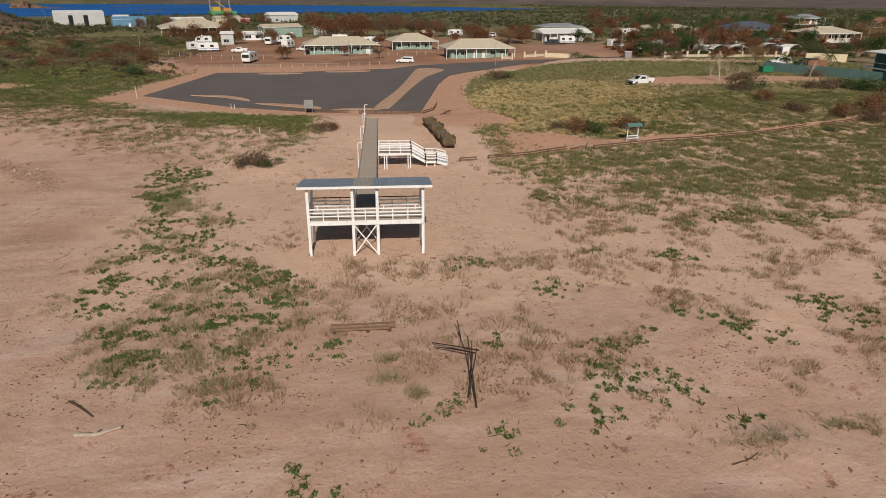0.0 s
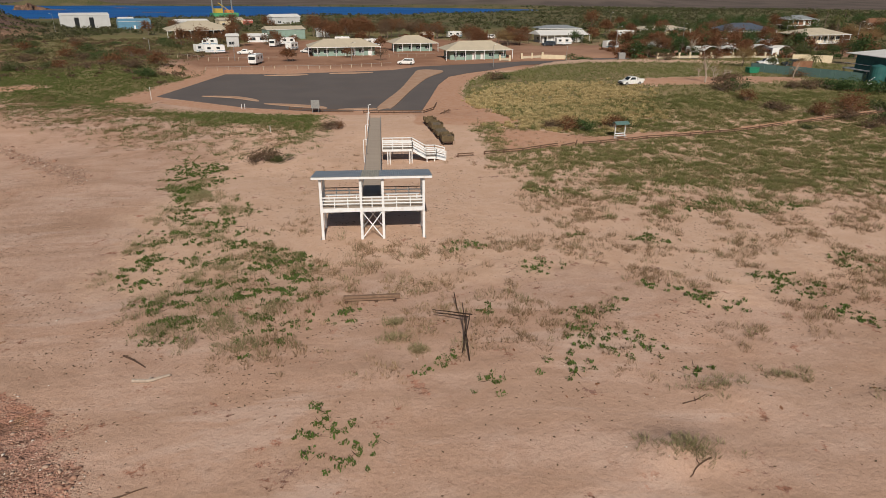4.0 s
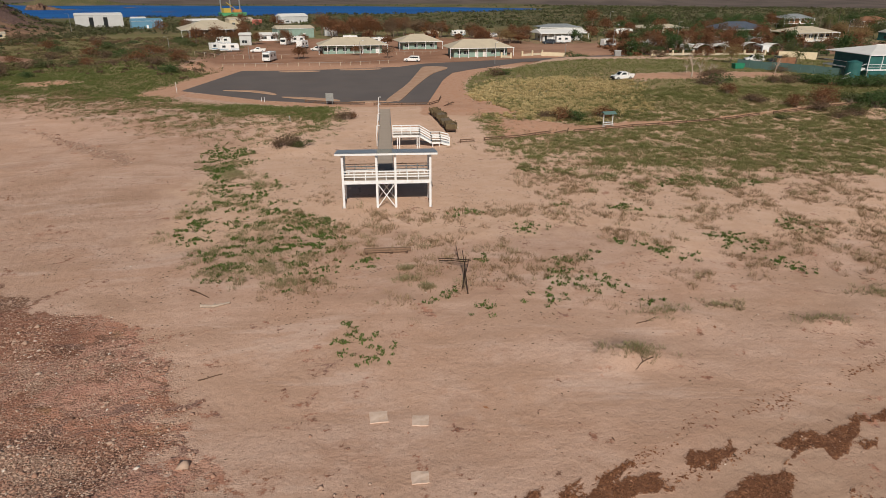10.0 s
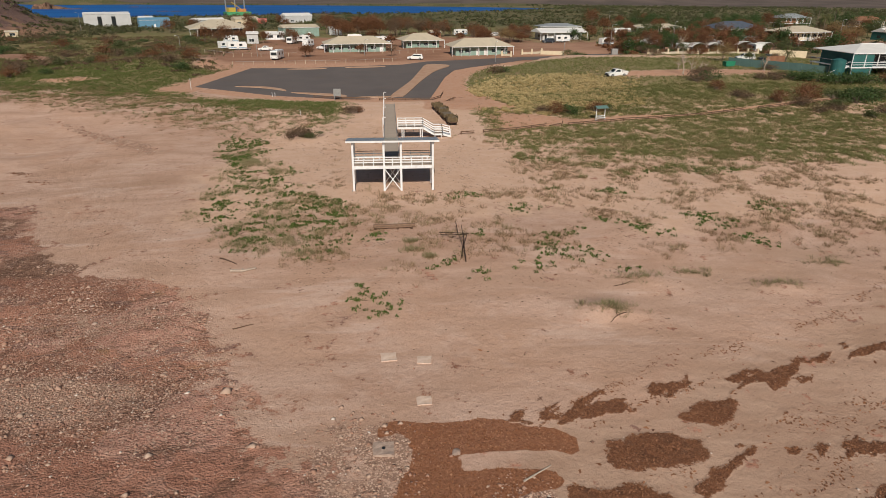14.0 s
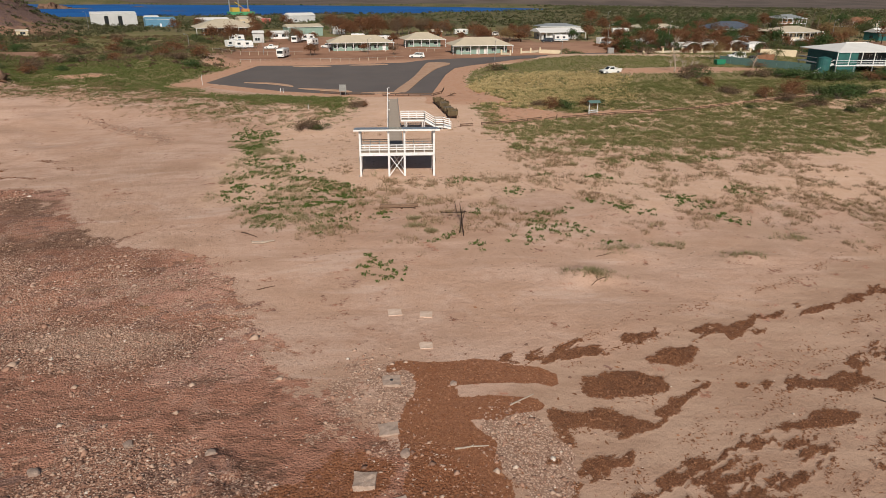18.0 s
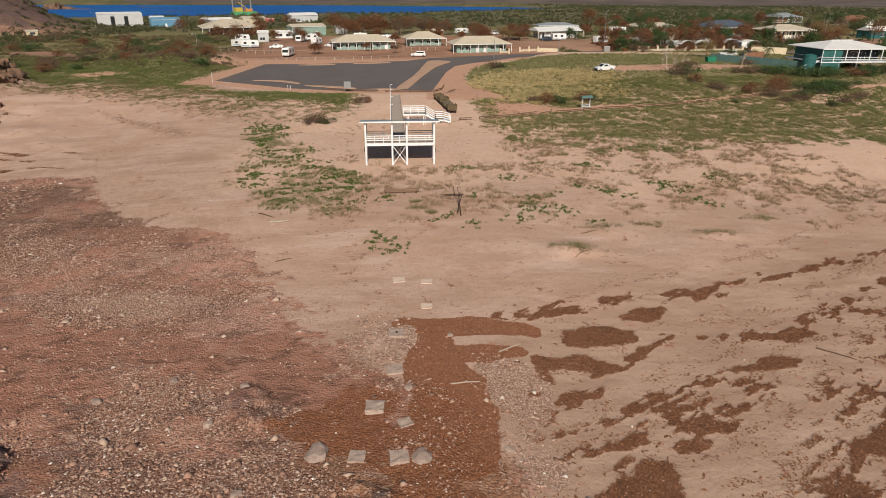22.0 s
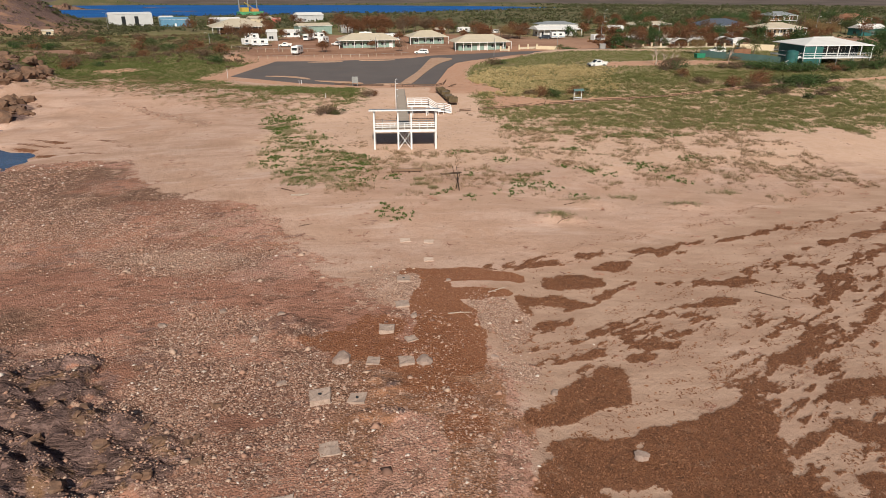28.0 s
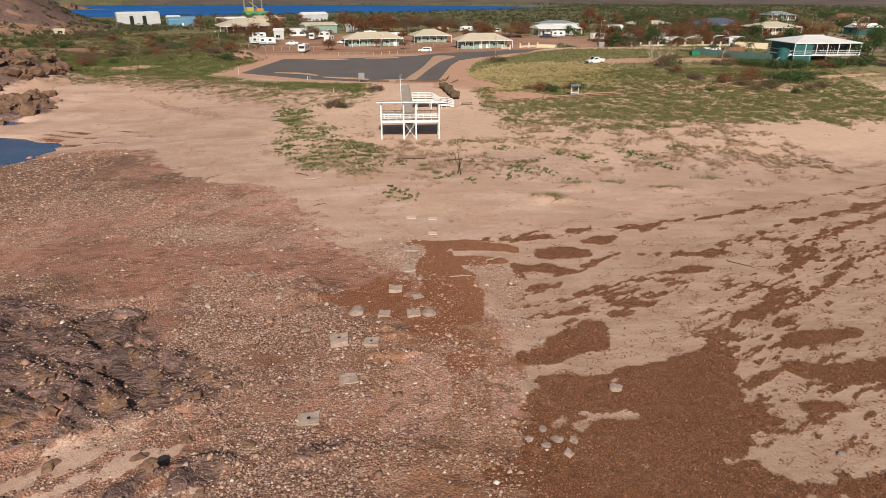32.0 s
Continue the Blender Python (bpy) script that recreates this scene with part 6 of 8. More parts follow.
def solid_wall(ax, ay, bx, by, h, mat, label, posts=3.0, name="boundary_wall"):
    z0 = min(hz(ax, ay), hz(bx, by))
    w = thing(name, (ax, ay, z0), label, "fence", "boundary walls")
    length = math.hypot(bx - ax, by - ay)
    n = max(1, round(length / posts))
    for k in range(n):
        p = ((bx - ax) * k / n, (by - ay) * k / n)
        q = ((bx - ax) * (k + 1) / n, (by - ay) * (k + 1) / n)
        zp, zq = hz(ax + p[0], ay + p[1]) - z0, hz(ax + q[0], ay + q[1]) - z0
        part("panel", beams([((*p, zp + h / 2 - 0.1), (*q, zq + h / 2 - 0.1))], 0.08, h + 0.2), mat, w)
        part("post", boxes((p[0] - 0.07, p[0] + 0.07, p[1] - 0.12, p[1] + 0.12, zp - 0.4, zp + h + 0.08)), mat, w)


def wire_fence(points, h, label):
    x0, y0 = points[0]
    f = thing("wire_fence", (x0, y0, 0), label, "fence", "wire fences")
    for (ax, ay), (bx, by) in zip(points, points[1:]):
        n = max(1, round(math.hypot(bx - ax, by - ay) / 3.0))
        for k in range(n):
            p = (ax + (bx - ax) * k / n, ay + (by - ay) * k / n)
            q = (ax + (bx - ax) * (k + 1) / n, ay + (by - ay) * (k + 1) / n)
            zp, zq = hz(*p), hz(*q)
            part("post", boxes((p[0] - x0 - 0.05, p[0] - x0 + 0.05, p[1] - y0 - 0.05, p[1] - y0 + 0.05, zp - 0.3, zp + h)), "cream_roof", f)
            part("rail", beams([((p[0] - x0, p[1] - y0, zp + h - 0.06), (q[0] - x0, q[1] - y0, zq + h - 0.06))], 0.04, 0.05), "steel", f)


solid_wall(109.5, 109.5, 121.5, 110.5, 2.0, "cream_wall", "cream rendered garden wall")
solid_wall(88.5, 92.5, 101.0, 70.5, 1.9, "green_fence", "grey-green steel panel fence")
solid_wall(98.5, 92.0, 105, 94.5, 2.2, "brick_wall", "rusty brown timber fence")
solid_wall(52.5, 152.6, 60.5, 151.6, 1.3, "cream_wall", "low cream entrance wall of the park")
wire_fence([(-5, 161), (19, 164)], 1.1, "pale wire fence between two houses")
wire_fence([(-60, 150), (-30, 150)], 1.3, "pale wire fence before the caravans")
wire_fence([(-46, 126), (-10, 130), (4, 136)], 1.0, "low pale wire fence along the car park")


# ---- vehicles ----
def wheel_set(parent, xs, ys, r, wide=0.22):
    for x in xs:
        for y in ys:
            s = 1 if y > 0 else -1
            w = part("wheel", tubes(([(x, y - wide / 2, r), (x, y + wide / 2, r)], r), sides=14), "rubber", parent)
            part("rim", tubes(([(x, y + s * (wide / 2 - 0.02), r), (x, y + s * (wide / 2 + 0.015), r)], r * 0.58), sides=10), "steel", w)


def profile_body(outline, half, inset=0.0):
    """A body from a side outline of (x, z), half its width to each side, drawn in towards the top."""
    bm = bmesh.new()
    top = max(z for _, z in outline)
    low = min(z for _, z in outline)
    rows = []
    for s in (-1, 1):
        rows.append([bm.verts.new((x, s * (half - inset * max(0, (z - low) / (top - low) - 0.35) / 0.65), z)) for x, z in outline])
    n = len(outline)
    bm.faces.new(rows[0])
    bm.faces.new(rows[1][::-1])
    for k in range(n):
        bm.faces.new((rows[0][(k + 1) % n], rows[0][k], rows[1][k], rows[1][(k + 1) % n]))
    bmesh.ops.recalc_face_normals(bm, faces=list(bm.faces))
    return bevel(bm, 0.03, 2)


def place(ob, x, y, turn, lift=0.0):
    ob.location = (x, y, hz(x, y) + lift)
    ob.rotation_euler = (0, 0, radians(turn))
    return ob


def ute(x, y, turn, label, paint="car_white", tray=True):
    c = place(thing("pickup_truck" if tray else "car", (0, 0, 0), label, "car", "parked cars"), x, y, turn)
    part("body", profile_body([(-2.55, 0.45), (-2.55, 0.95), (-1.2, 1.0), (-0.95, 1.05), (1.15, 1.08), (2.35, 0.95), (2.5, 0.75), (2.5, 0.42), (1.9, 0.34), (-1.9, 0.34)], 0.88), paint, c)
    if tray:
        part("cab", profile_body([(-0.95, 1.02), (-0.8, 1.72), (0.45, 1.76), (1.3, 1.06)], 0.82, 0.16), paint, c)
        part("tray", boxes((-2.7, -1.05, -0.93, 0.93, 0.88, 0.98), (-2.7, -2.64, -0.93, 0.93, 0.98, 1.25), (-2.64, -1.05, -0.93, -0.88, 0.98, 1.25), (-2.64, -1.05, 0.88, 0.93, 0.98, 1.25), (-1.12, -1.05, -0.88, 0.88, 0.98, 1.6)), "white_roof", c)
    else:
        part("cab", profile_body([(-2.4, 1.0), (-2.2, 1.75), (0.35, 1.8), (1.3, 1.06)], 0.82, 0.16), paint, c)
    x0 = -0.6 if tray else -2.0
    for s in (-1, 1):
        part("side_window", profile_body([(x0, 1.16), (x0 + 0.08, 1.58), (0.36, 1.62), (0.86, 1.16)], 0.012), "glass", c).location = (0, s * 0.785, 0)
    part("windscreen", beams([((1.22, 0, 1.12), (0.54, 0, 1.70))], 1.25, 0.02), "glass", c)
    for s in (-1, 1):
        part("headlight", boxes((2.44, 2.52, s * 0.62 - 0.16, s * 0.62 + 0.16, 0.72, 0.86), w=0.02), "glass", c)
        part("mirror", boxes((0.85, 0.97, s * 0.98 - 0.09, s * 0.98 + 0.09, 1.1, 1.28), w=0.02), paint, c)
    part("bumper", boxes((2.45, 2.62, -0.85, 0.85, 0.4, 0.62), w=0.04), "rubber", c)
    part("grille", boxes((2.49, 2.53, -0.42, 0.42, 0.66, 0.86)), "rubber", c)
    wheel_set(c, (1.6, -1.6), (0.8, -0.8), 0.37)
    return c


ute(51.7, 72.9, 198, "white pickup truck parked on the dune edge")
ute(8.5, 139.6, 172, "white wagon car parked beside the road", tray=False)
ute(64.5, 191.5, 180, "dark wagon car parked at a pale house", "car_dark", tray=False)
ute(-44.5, 172.5, 185, "white pickup truck parked by caravans")
ute(-24, 176, 150, "white car parked at the holiday house", tray=False)
ute(43, 226, 20, "dark wagon car among trees", "car_dark", tray=False)
ute(48, 230, 200, "white car among trees", tray=False)
ute(-108, 372, 20, "white pickup truck at the harbour sheds")
ute(104.5, 101.5, 170, "dark car parked behind the green fence", "car_dark", tray=False)
ute(99, 103.5, 175, "white car parked behind the green fence", tray=False)


def caravan(x, y, turn, length, label, motor=False, group="parked caravans"):
    c = place(thing("motorhome" if motor else "caravan", (0, 0, 0), label, "motorhome" if motor else "caravan", group), x, y, turn)
    l = length / 2
    part("body", profile_body([(-l, 0.55), (-l, 2.7), (-l + 0.15, 2.85), (l - 0.5, 2.85), (l - 0.1, 2.5), (l, 1.8), (l, 0.55)], 1.15), "car_white", c)
    part("roof_vent", boxes((-0.6, 0.3, -0.35, 0.35, 2.86, 3.02), w=0.04), "white", c)
    for s in (-1, 1):
        for xx in (-l * 0.55, l * 0.35):
            o = part("window", boxes((xx - 0.55, xx + 0.55, s * 1.155, s * 1.175, 1.55, 2.2)), "glass", c)
            part("window_frame", boxes((xx - 0.62, xx + 0.62, s * 1.155, s * 1.185, 2.21, 2.27)), "steel", o)
            part("window_sill", boxes((xx - 0.62, xx + 0.62, s * 1.155, s * 1.185, 1.48, 1.54)), "steel", o)
    part("door", boxes((-0.3, 0.4, -1.19, -1.155, 0.65, 2.5)), "white_roof", c)
    part("skirt_band", boxes((-l + 0.1, l - 0.1, -1.17, -1.153, 0.9, 1.1)), "blue_wall", c)
    if motor:
        part("windscreen", boxes((l - 0.06, l + 0.03, -0.95, 0.95, 1.5, 2.4)), "glass", c)
        for s in (-1, 1):
            part("headlight", boxes((l - 0.04, l + 0.03, s * 0.75 - 0.15, s * 0.75 + 0.15, 0.85, 1.0)), "steel", c)
        wheel_set(c, (l - 1.2, -l + 1.6), (0.95, -0.95), 0.42)
    else:
        part("tow_bar", beams([((l, 0.3, 0.5), (l + 1.2, 0, 0.5)), ((l, -0.3, 0.5), (l + 1.2, 0, 0.5))], 0.08), "steel", c)
        part("jockey_wheel", tubes(([(l + 1.1, -0.06, 0.15), (l + 1.1, 0.06, 0.15)], 0.15), ([(l + 1.1, 0, 0.15), (l + 1.1, 0, 0.6)], 0.03), sides=8), "rubber", c)
        wheel_set(c, (-0.3, 0.5), (0.95, -0.95), 0.36)
    return c


caravan(-35.5, 142.2, 262, 7.0, "white motorhome parked facing the car park", True)
caravan(-54.5, 174, 10, 6.5, "white caravan with dark windows")
caravan(-59.5, 177, 40, 5.0, "white caravan in the park")
caravan(-39.5, 206, 260, 7.0, "white motorhome between sheds", True)
caravan(-36, 214, 200, 6.0, "pale caravan beside a shed")
caravan(34.6, 247, 15, 7.0, "white bus with roof boxes", True)
caravan(112, 240, 0, 8.0, "white minibus on the far street", True)
caravan(-2, 205, 20, 6.0, "white caravan behind the houses")
caravan(-14, 214, 0, 6.0, "white caravan behind the houses")
caravan(70.5, 193, 5, 6.0, "grey-blue caravan beside a dark car")
caravan(-31, 190, 70, 5.5, "white caravan behind a holiday house")
caravan(-64, 206, 10, 6.0, "white caravan under dry trees")
for x, y, t in ((94.5, 163.5, 30), (89.5, 167.5, 80), (104.5, 155, 20), (111.5, 152.5, 160), (118, 157, 60), (127.5, 149.5, 90), (99, 170, 10), (134, 160, 30), (84, 178, 20), (122, 167, 0)):
    caravan(x, y, t, rnd.uniform(5, 6.5), "white park caravan between shrubs", False, "park caravans")


def awning(x, y, turn, label):
    a = place(thing("shade_shelter", (0, 0, 0), label, "shelter", "park shelters"), x, y, turn)
    bm = bmesh.new()
    rows = []
    for k in range(9):
        u = -1 + k / 4
        rows.append([bm.verts.new((u * 3.2, y_, 2.1 + 1.3 * (1 - u * u))) for y_ in (-2, 2)])
    for p, q in zip(rows, rows[1:]):
        bm.faces.new((p[0], q[0], q[1], p[1]))
    geo_ = bmesh.ops.extrude_face_region(bm, geom=list(bm.faces))
    bmesh.ops.translate(bm, vec=(0, 0, -0.06), verts=[v for v in geo_["geom"] if isinstance(v, bmesh.types.BMVert)])
    bmesh.ops.recalc_face_normals(bm, faces=list(bm.faces))
    part("roof", bm, "white_roof", a)
    for xx in (-3.0, 3.0):
        for yy in (-1.8, 1.8):
            part("post", boxes((xx - 0.06, xx + 0.06, yy - 0.06, yy + 0.06, -0.5, 2.3)), "steel", a)


for x, y, t in ((106, 148, 10), (112, 147, -15), (97, 158, 5), (126, 153, -10), (132, 151, 20), (90, 160, 0)):
    awning(x, y, t, "curved white shade roof over a caravan site")

# ---- street lamps, box, bin, tank ----
for x, y, h, label in ((33.2, 131, 6, "slim grey pole at the road bend"), (80.6, 163, 8, "tall grey street lamp"), (105.2, 166, 9, "tall grey street lamp"), (-67, 148, 5, "slim grey pole by the park"),
                       (-43.4, 151, 5, "slim grey pole by the park"), (-171, 318, 9, "tall pale mast by the harbour"), (118, 278, 9, "tall grey street lamp"), (180, 180, 9, "tall grey street lamp"),
                       (-8, 152, 5, "slim grey pole by the park"), (60, 150, 4, "slim grey pole by the park")):
    l = place(thing("street_lamp", (0, 0, 0), label, "lamp", "street lamps"), x, y, rnd.uniform(0, 360))
    part("pole", tubes(([(0, 0, -0.4), (0, 0, h * 0.6), (0, 0, h)], [0.1, 0.08, 0.06]), sides=8), "steel", l)
    part("arm", tubes(([(0, 0, h), (0.5, 0, h + 0.3), (1.3, 0, h + 0.35)], 0.045), sides=6), "steel", l)
    part("lamp_head", boxes((0.9, 1.6, -0.13, 0.13, h + 0.28, h + 0.4), w=0.03), "white", l)
cab = place(thing("utility_cabinet", (0, 0, 0), "grey utility cabinet beside the road", "cabinet"), 73.2, 137, 0)
part("body", boxes((-1.0, 1.0, -0.5, 0.5, -0.4, 1.7), w=0.03), "steel", cab)
part("lid", boxes((-1.08, 1.08, -0.58, 0.58, 1.7, 1.8), w=0.02), "grey_wall", cab)
part("door", boxes((-0.9, 0.9, -0.53, -0.504, 0.1, 1.6)), "steel", cab)
binb = place(thing("skip_bin", (0, 0, 0), "bright green bin on bare earth", "bin"), 86.5, 88.5, 10)
part("body", profile_body([(-1.2, 0.15), (-1.4, 1.3), (1.4, 1.3), (1.2, 0.15)], 0.75), "bright_green", binb)
part("lid", boxes((-1.45, 1.45, -0.8, 0.8, 1.31, 1.4), w=0.03), "bright_green", binb)
tank = place(thing("water_tank", (0, 0, 0), "round dark teal water tank", "tank"), 102.0, 69.0, 0)
part("body", tubes(([(0, 0, -0.5), (0, 0, 3.6)], 1.5), sides=20), "teal_wall", tank)
part("lid", tubes(([(0, 0, 3.6), (0, 0, 3.95)], [1.52, 0.3]), sides=20), "teal_wall", tank)

# the work barge in the inlet
ship = thing("work_barge", (-143, 590, -2.5), "green and yellow jack-up barge with tall legs", "ship", turn=30)
part("hull", profile_body([(-11, 0), (-12, 3.2), (12, 3.2), (11, 0)], 6), "ship_green", ship)
part("deckhouse", boxes((-9, -2, -3.5, 3.5, 3.2, 7.0), w=0.1), "yellow", ship)
part("machine_house", boxes((1, 8, -3, 3, 3.2, 5.8), w=0.1), "orange", ship)
for x in (-9, 0, 9):
    part("leg", tubes(([(x, 4.5, -2), (x, 4.5, 19)], 0.7), sides=8), "steel", ship)
part("crane_jib", beams([((4, 0, 5.5), (-5, 0, 12))], 0.6, 0.6), "yellow", ship)


# ---- trees and shrubs ----
def leaf_cloud(points, size, flat=0.5, seed=0):
    """Little bent leaves, one at each point: arrays for mesh_from."""
    r = np.random.default_rng(seed)
    n = len(points)
    a = r.normal(size=(n, 3))
    a[:, 2] *= flat
    a /= np.linalg.norm(a, axis=1)[:, None] + 1e-9
    b = np.cross(a, r.normal(size=(n, 3)))
    b /= np.linalg.norm(b, axis=1)[:, None] + 1e-9
    s = size * r.uniform(0.55, 1.3, (n, 1))
    p = np.asarray(points)
    v = np.stack([p - a * s, p + b * s * 0.55, p + a * s, p - b * s * 0.55], 1).reshape(-1, 3)
    f = np.arange(4 * n).reshape(n, 4)
    return v, f


def crown_points(n, rx, rz, cz, clumps, seed, hollow=0.25):
    """Points gathered in uneven clumps inside a crown."""
    r = np.random.default_rng(seed)
    c = r.normal(size=(clumps, 3))
    c /= np.linalg.norm(c, axis=1)[:, None]
    c *= r.uniform(0.45, 1.0, (clumps, 1))
    c[:, 2] = np.abs(c[:, 2]) * 1.1 - 0.35
    k = r.integers(0, clumps, n)
    spread = r.uniform(0.18, 0.36, clumps)
    p = c[k] + r.normal(size=(n, 3)) * spread[k][:, None]
    return np.stack([p[:, 0] * rx, p[:, 1] * rx, p[:, 2] * rz + cz], 1), np.stack([c[:, 0] * rx, c[:, 1] * rx, c[:, 2] * rz + cz], 1)


def tree_kind(name, leaf, h, rx, leaves, size, label, seed, bark="bark", clumps=16, category="tree", group="town trees", lean=0.05, trunk=0.4):
    t = thing(name, (0, 0, -60), label, category, group)
    rz = h * 0.42
    pts, cl = crown_points(leaves, rx, rz, h - rz * 0.72, clumps, seed)
    r = random.Random(seed)
    bm = bmesh.new()
    fork = Vector((r.uniform(-lean, lean) * h, r.uniform(-lean, lean) * h, h * trunk))
    tube(bm, [(0, 0, -0.4), fork * 0.5 + Vector((0.04 * h, 0, 0)), fork], [h * 0.035, h * 0.027, h * 0.022], 7)
    for c in cl[:12]:
        c = Vector(c)
        m = fork.lerp(c, 0.5) + Vector((r.uniform(-0.2, 0.2), r.uniform(-0.2, 0.2), 0.06 * h))
        tube(bm, [fork, m, c], [h * 0.016, h * 0.009, h * 0.003], 5, cap=False)
    part("trunk", bm, bark, t)
    if leaves:
        v, f = leaf_cloud(pts, size, 0.6, seed)
        mesh_from("crown", v, f, leaf, t)
    return t


def shrub_kind(name, leaf, h, rx, leaves, size, label, seed, bark="bark", clumps=12, group="dune shrubs", twigs=18):
    t = thing(name, (0, 0, -60), label, "shrub", group)
    r = random.Random(seed)
    pts, cl = crown_points(leaves, rx, h * 0.55, h * 0.42, clumps, seed)
    pts[:, 2] = np.maximum(pts[:, 2], 0.03)
    bm = bmesh.new()
    for k in range(twigs):
        c = Vector(cl[k % len(cl)]) * r.uniform(0.7, 1.15)
        c.z = max(c.z, 0.2)
        tube(bm, [(r.uniform(-0.1, 0.1) * rx, r.uniform(-0.1, 0.1) * rx, -0.2), c * 0.5 + Vector((0, 0, 0.12 * h)), c], [0.035 * h + 0.01, 0.02 * h, 0.006], 5, cap=False)
    part("stem", bm, bark, t)
    v, f = leaf_cloud(pts, size, 0.7, seed)
    mesh_from("crown", v, f, leaf, t)
    return t


def palm_kind(name, h, label, seed, n=18):
    t = thing(name, (0, 0, -60), label, "palm tree", "palms")
    r = random.Random(seed)
    part("trunk", tubes(([(0, 0, -0.5), (0.1, 0, h * 0.4), (0.35, 0.1, h * 0.75), (0.4, 0.1, h)], [0.22, 0.17, 0.15, 0.14]), sides=8), "bark", t)
    for k in range(n):
        bm = bmesh.new()
        a = 2 * math.pi * k / n + r.uniform(-0.15, 0.15)
        up, length = r.uniform(-0.2, 0.9), r.uniform(2.2, 3.2)
        d = Vector((math.cos(a), math.sin(a), 0))
        s = Vector((-d.y, d.x, 0))
        o = Vector((0.4, 0.1, h))
        line = []
        for i in range(8):
            u = i / 7
            line.append(o + d * (length * u) + Vector((0, 0, up * length * u - 1.1 * length * u * u * 0.8)))
        for i in range(7):
            w0 = 0.55 * math.sin(math.pi * min(1, 0.15 + i / 8)) * 0.9
            for side in (-1, 1):
                for j in range(2):
                    b = line[i].lerp(line[i + 1], j / 2)
                    c = line[i].lerp(line[i + 1], j / 2 + 0.28)
                    tip = b + s * side * w0 + d * 0.25 + Vector((0, 0, -0.28))
                    bm.faces.new([bm.verts.new(q) for q in (b, c, tip)])
        part("frond", bm, "l_palm", t)
    return t


kinds = dict(
    red=[tree_kind("tree", "l_red", 5.8 + k * 0.6, 3.2, 1700, 0.22, "bushy tree with dry russet leaves", 300 + k) for k in range(3)],
    brown=[tree_kind("tree", "l_brown", 5.2 + k, 2.7, 1100, 0.17, "half-bare tree with brown leaves", 320 + k) for k in range(2)],
    green=[tree_kind("tree", "l_tree", 5.5 + k, 2.9, 1700, 0.18, "dense dark green tree", 340 + k) for k in range(3)],
    olive=[tree_kind("tree", "l_olive", 4.5 + k, 2.8, 1300, 0.18, "scrubby olive-green tree in town", 360 + k) for k in range(2)],
    tan=[tree_kind("tree", "l_tan", 8, 5.0, 2600, 0.2, "broad tree with dry tan leaves", 380)],
    bare=[tree_kind("tree", "l_tan", 5.5, 2.4, 120, 0.14, "leafless tree with pale bark", 390 + k, "pale_bark", 22) for k in range(2)],
    palm=[palm_kind("palm_tree", 7.0 + 2 * k, "tall palm with drooping fronds", 400 + k) for k in range(2)],
    smallpalm=[palm_kind("palm_tree", 2.4, "short palm with yellow-green fronds", 404)],
    rshrub=[shrub_kind("shrub", "l_red", 1.7, 1.5, 900, 0.10, "dark russet dune shrub", 420 + k) for k in range(2)],
    bshrub=[shrub_kind("shrub", "l_brown", 1.5, 1.6, 800, 0.10, "brown twiggy dune shrub", 430 + k) for k in range(2)],
    gshrub=[shrub_kind("shrub", "l_tree", 1.6, 1.8, 1100, 0.11, "dense green dune shrub", 440 + k) for k in range(2)],
    oshrub=[shrub_kind("shrub", "l_olive", 1.3, 1.7, 900, 0.11, "low olive dune shrub", 450 + k) for k in range(2)],
)
used = {}


def plant(kind, x, y, scale=1.0, label=""):
    """Stand one more plant of a kind on the ground; the first one moves there itself."""
    pool_ = kinds[kind]
    ob = pool_[rnd.randrange(len(pool_))]
    m = Matrix.LocRotScale((x, y, hz(x, y) - 0.05), Euler((0, 0, rnd.uniform(0, 6.28))), None)
    if ob.name not in used:
        used[ob.name] = True
        ob.matrix_basis = m @ Matrix.Diagonal((scale, scale, scale * rnd.uniform(0.85, 1.15), 1))
        o = ob
    else:
        s0 = ob.scale.copy()
        ob.scale = (scale, scale, scale * rnd.uniform(0.85, 1.15))
        o = copy_thing(ob, m)
        ob.scale = s0
    if label:
        o["label"] = label
    return o


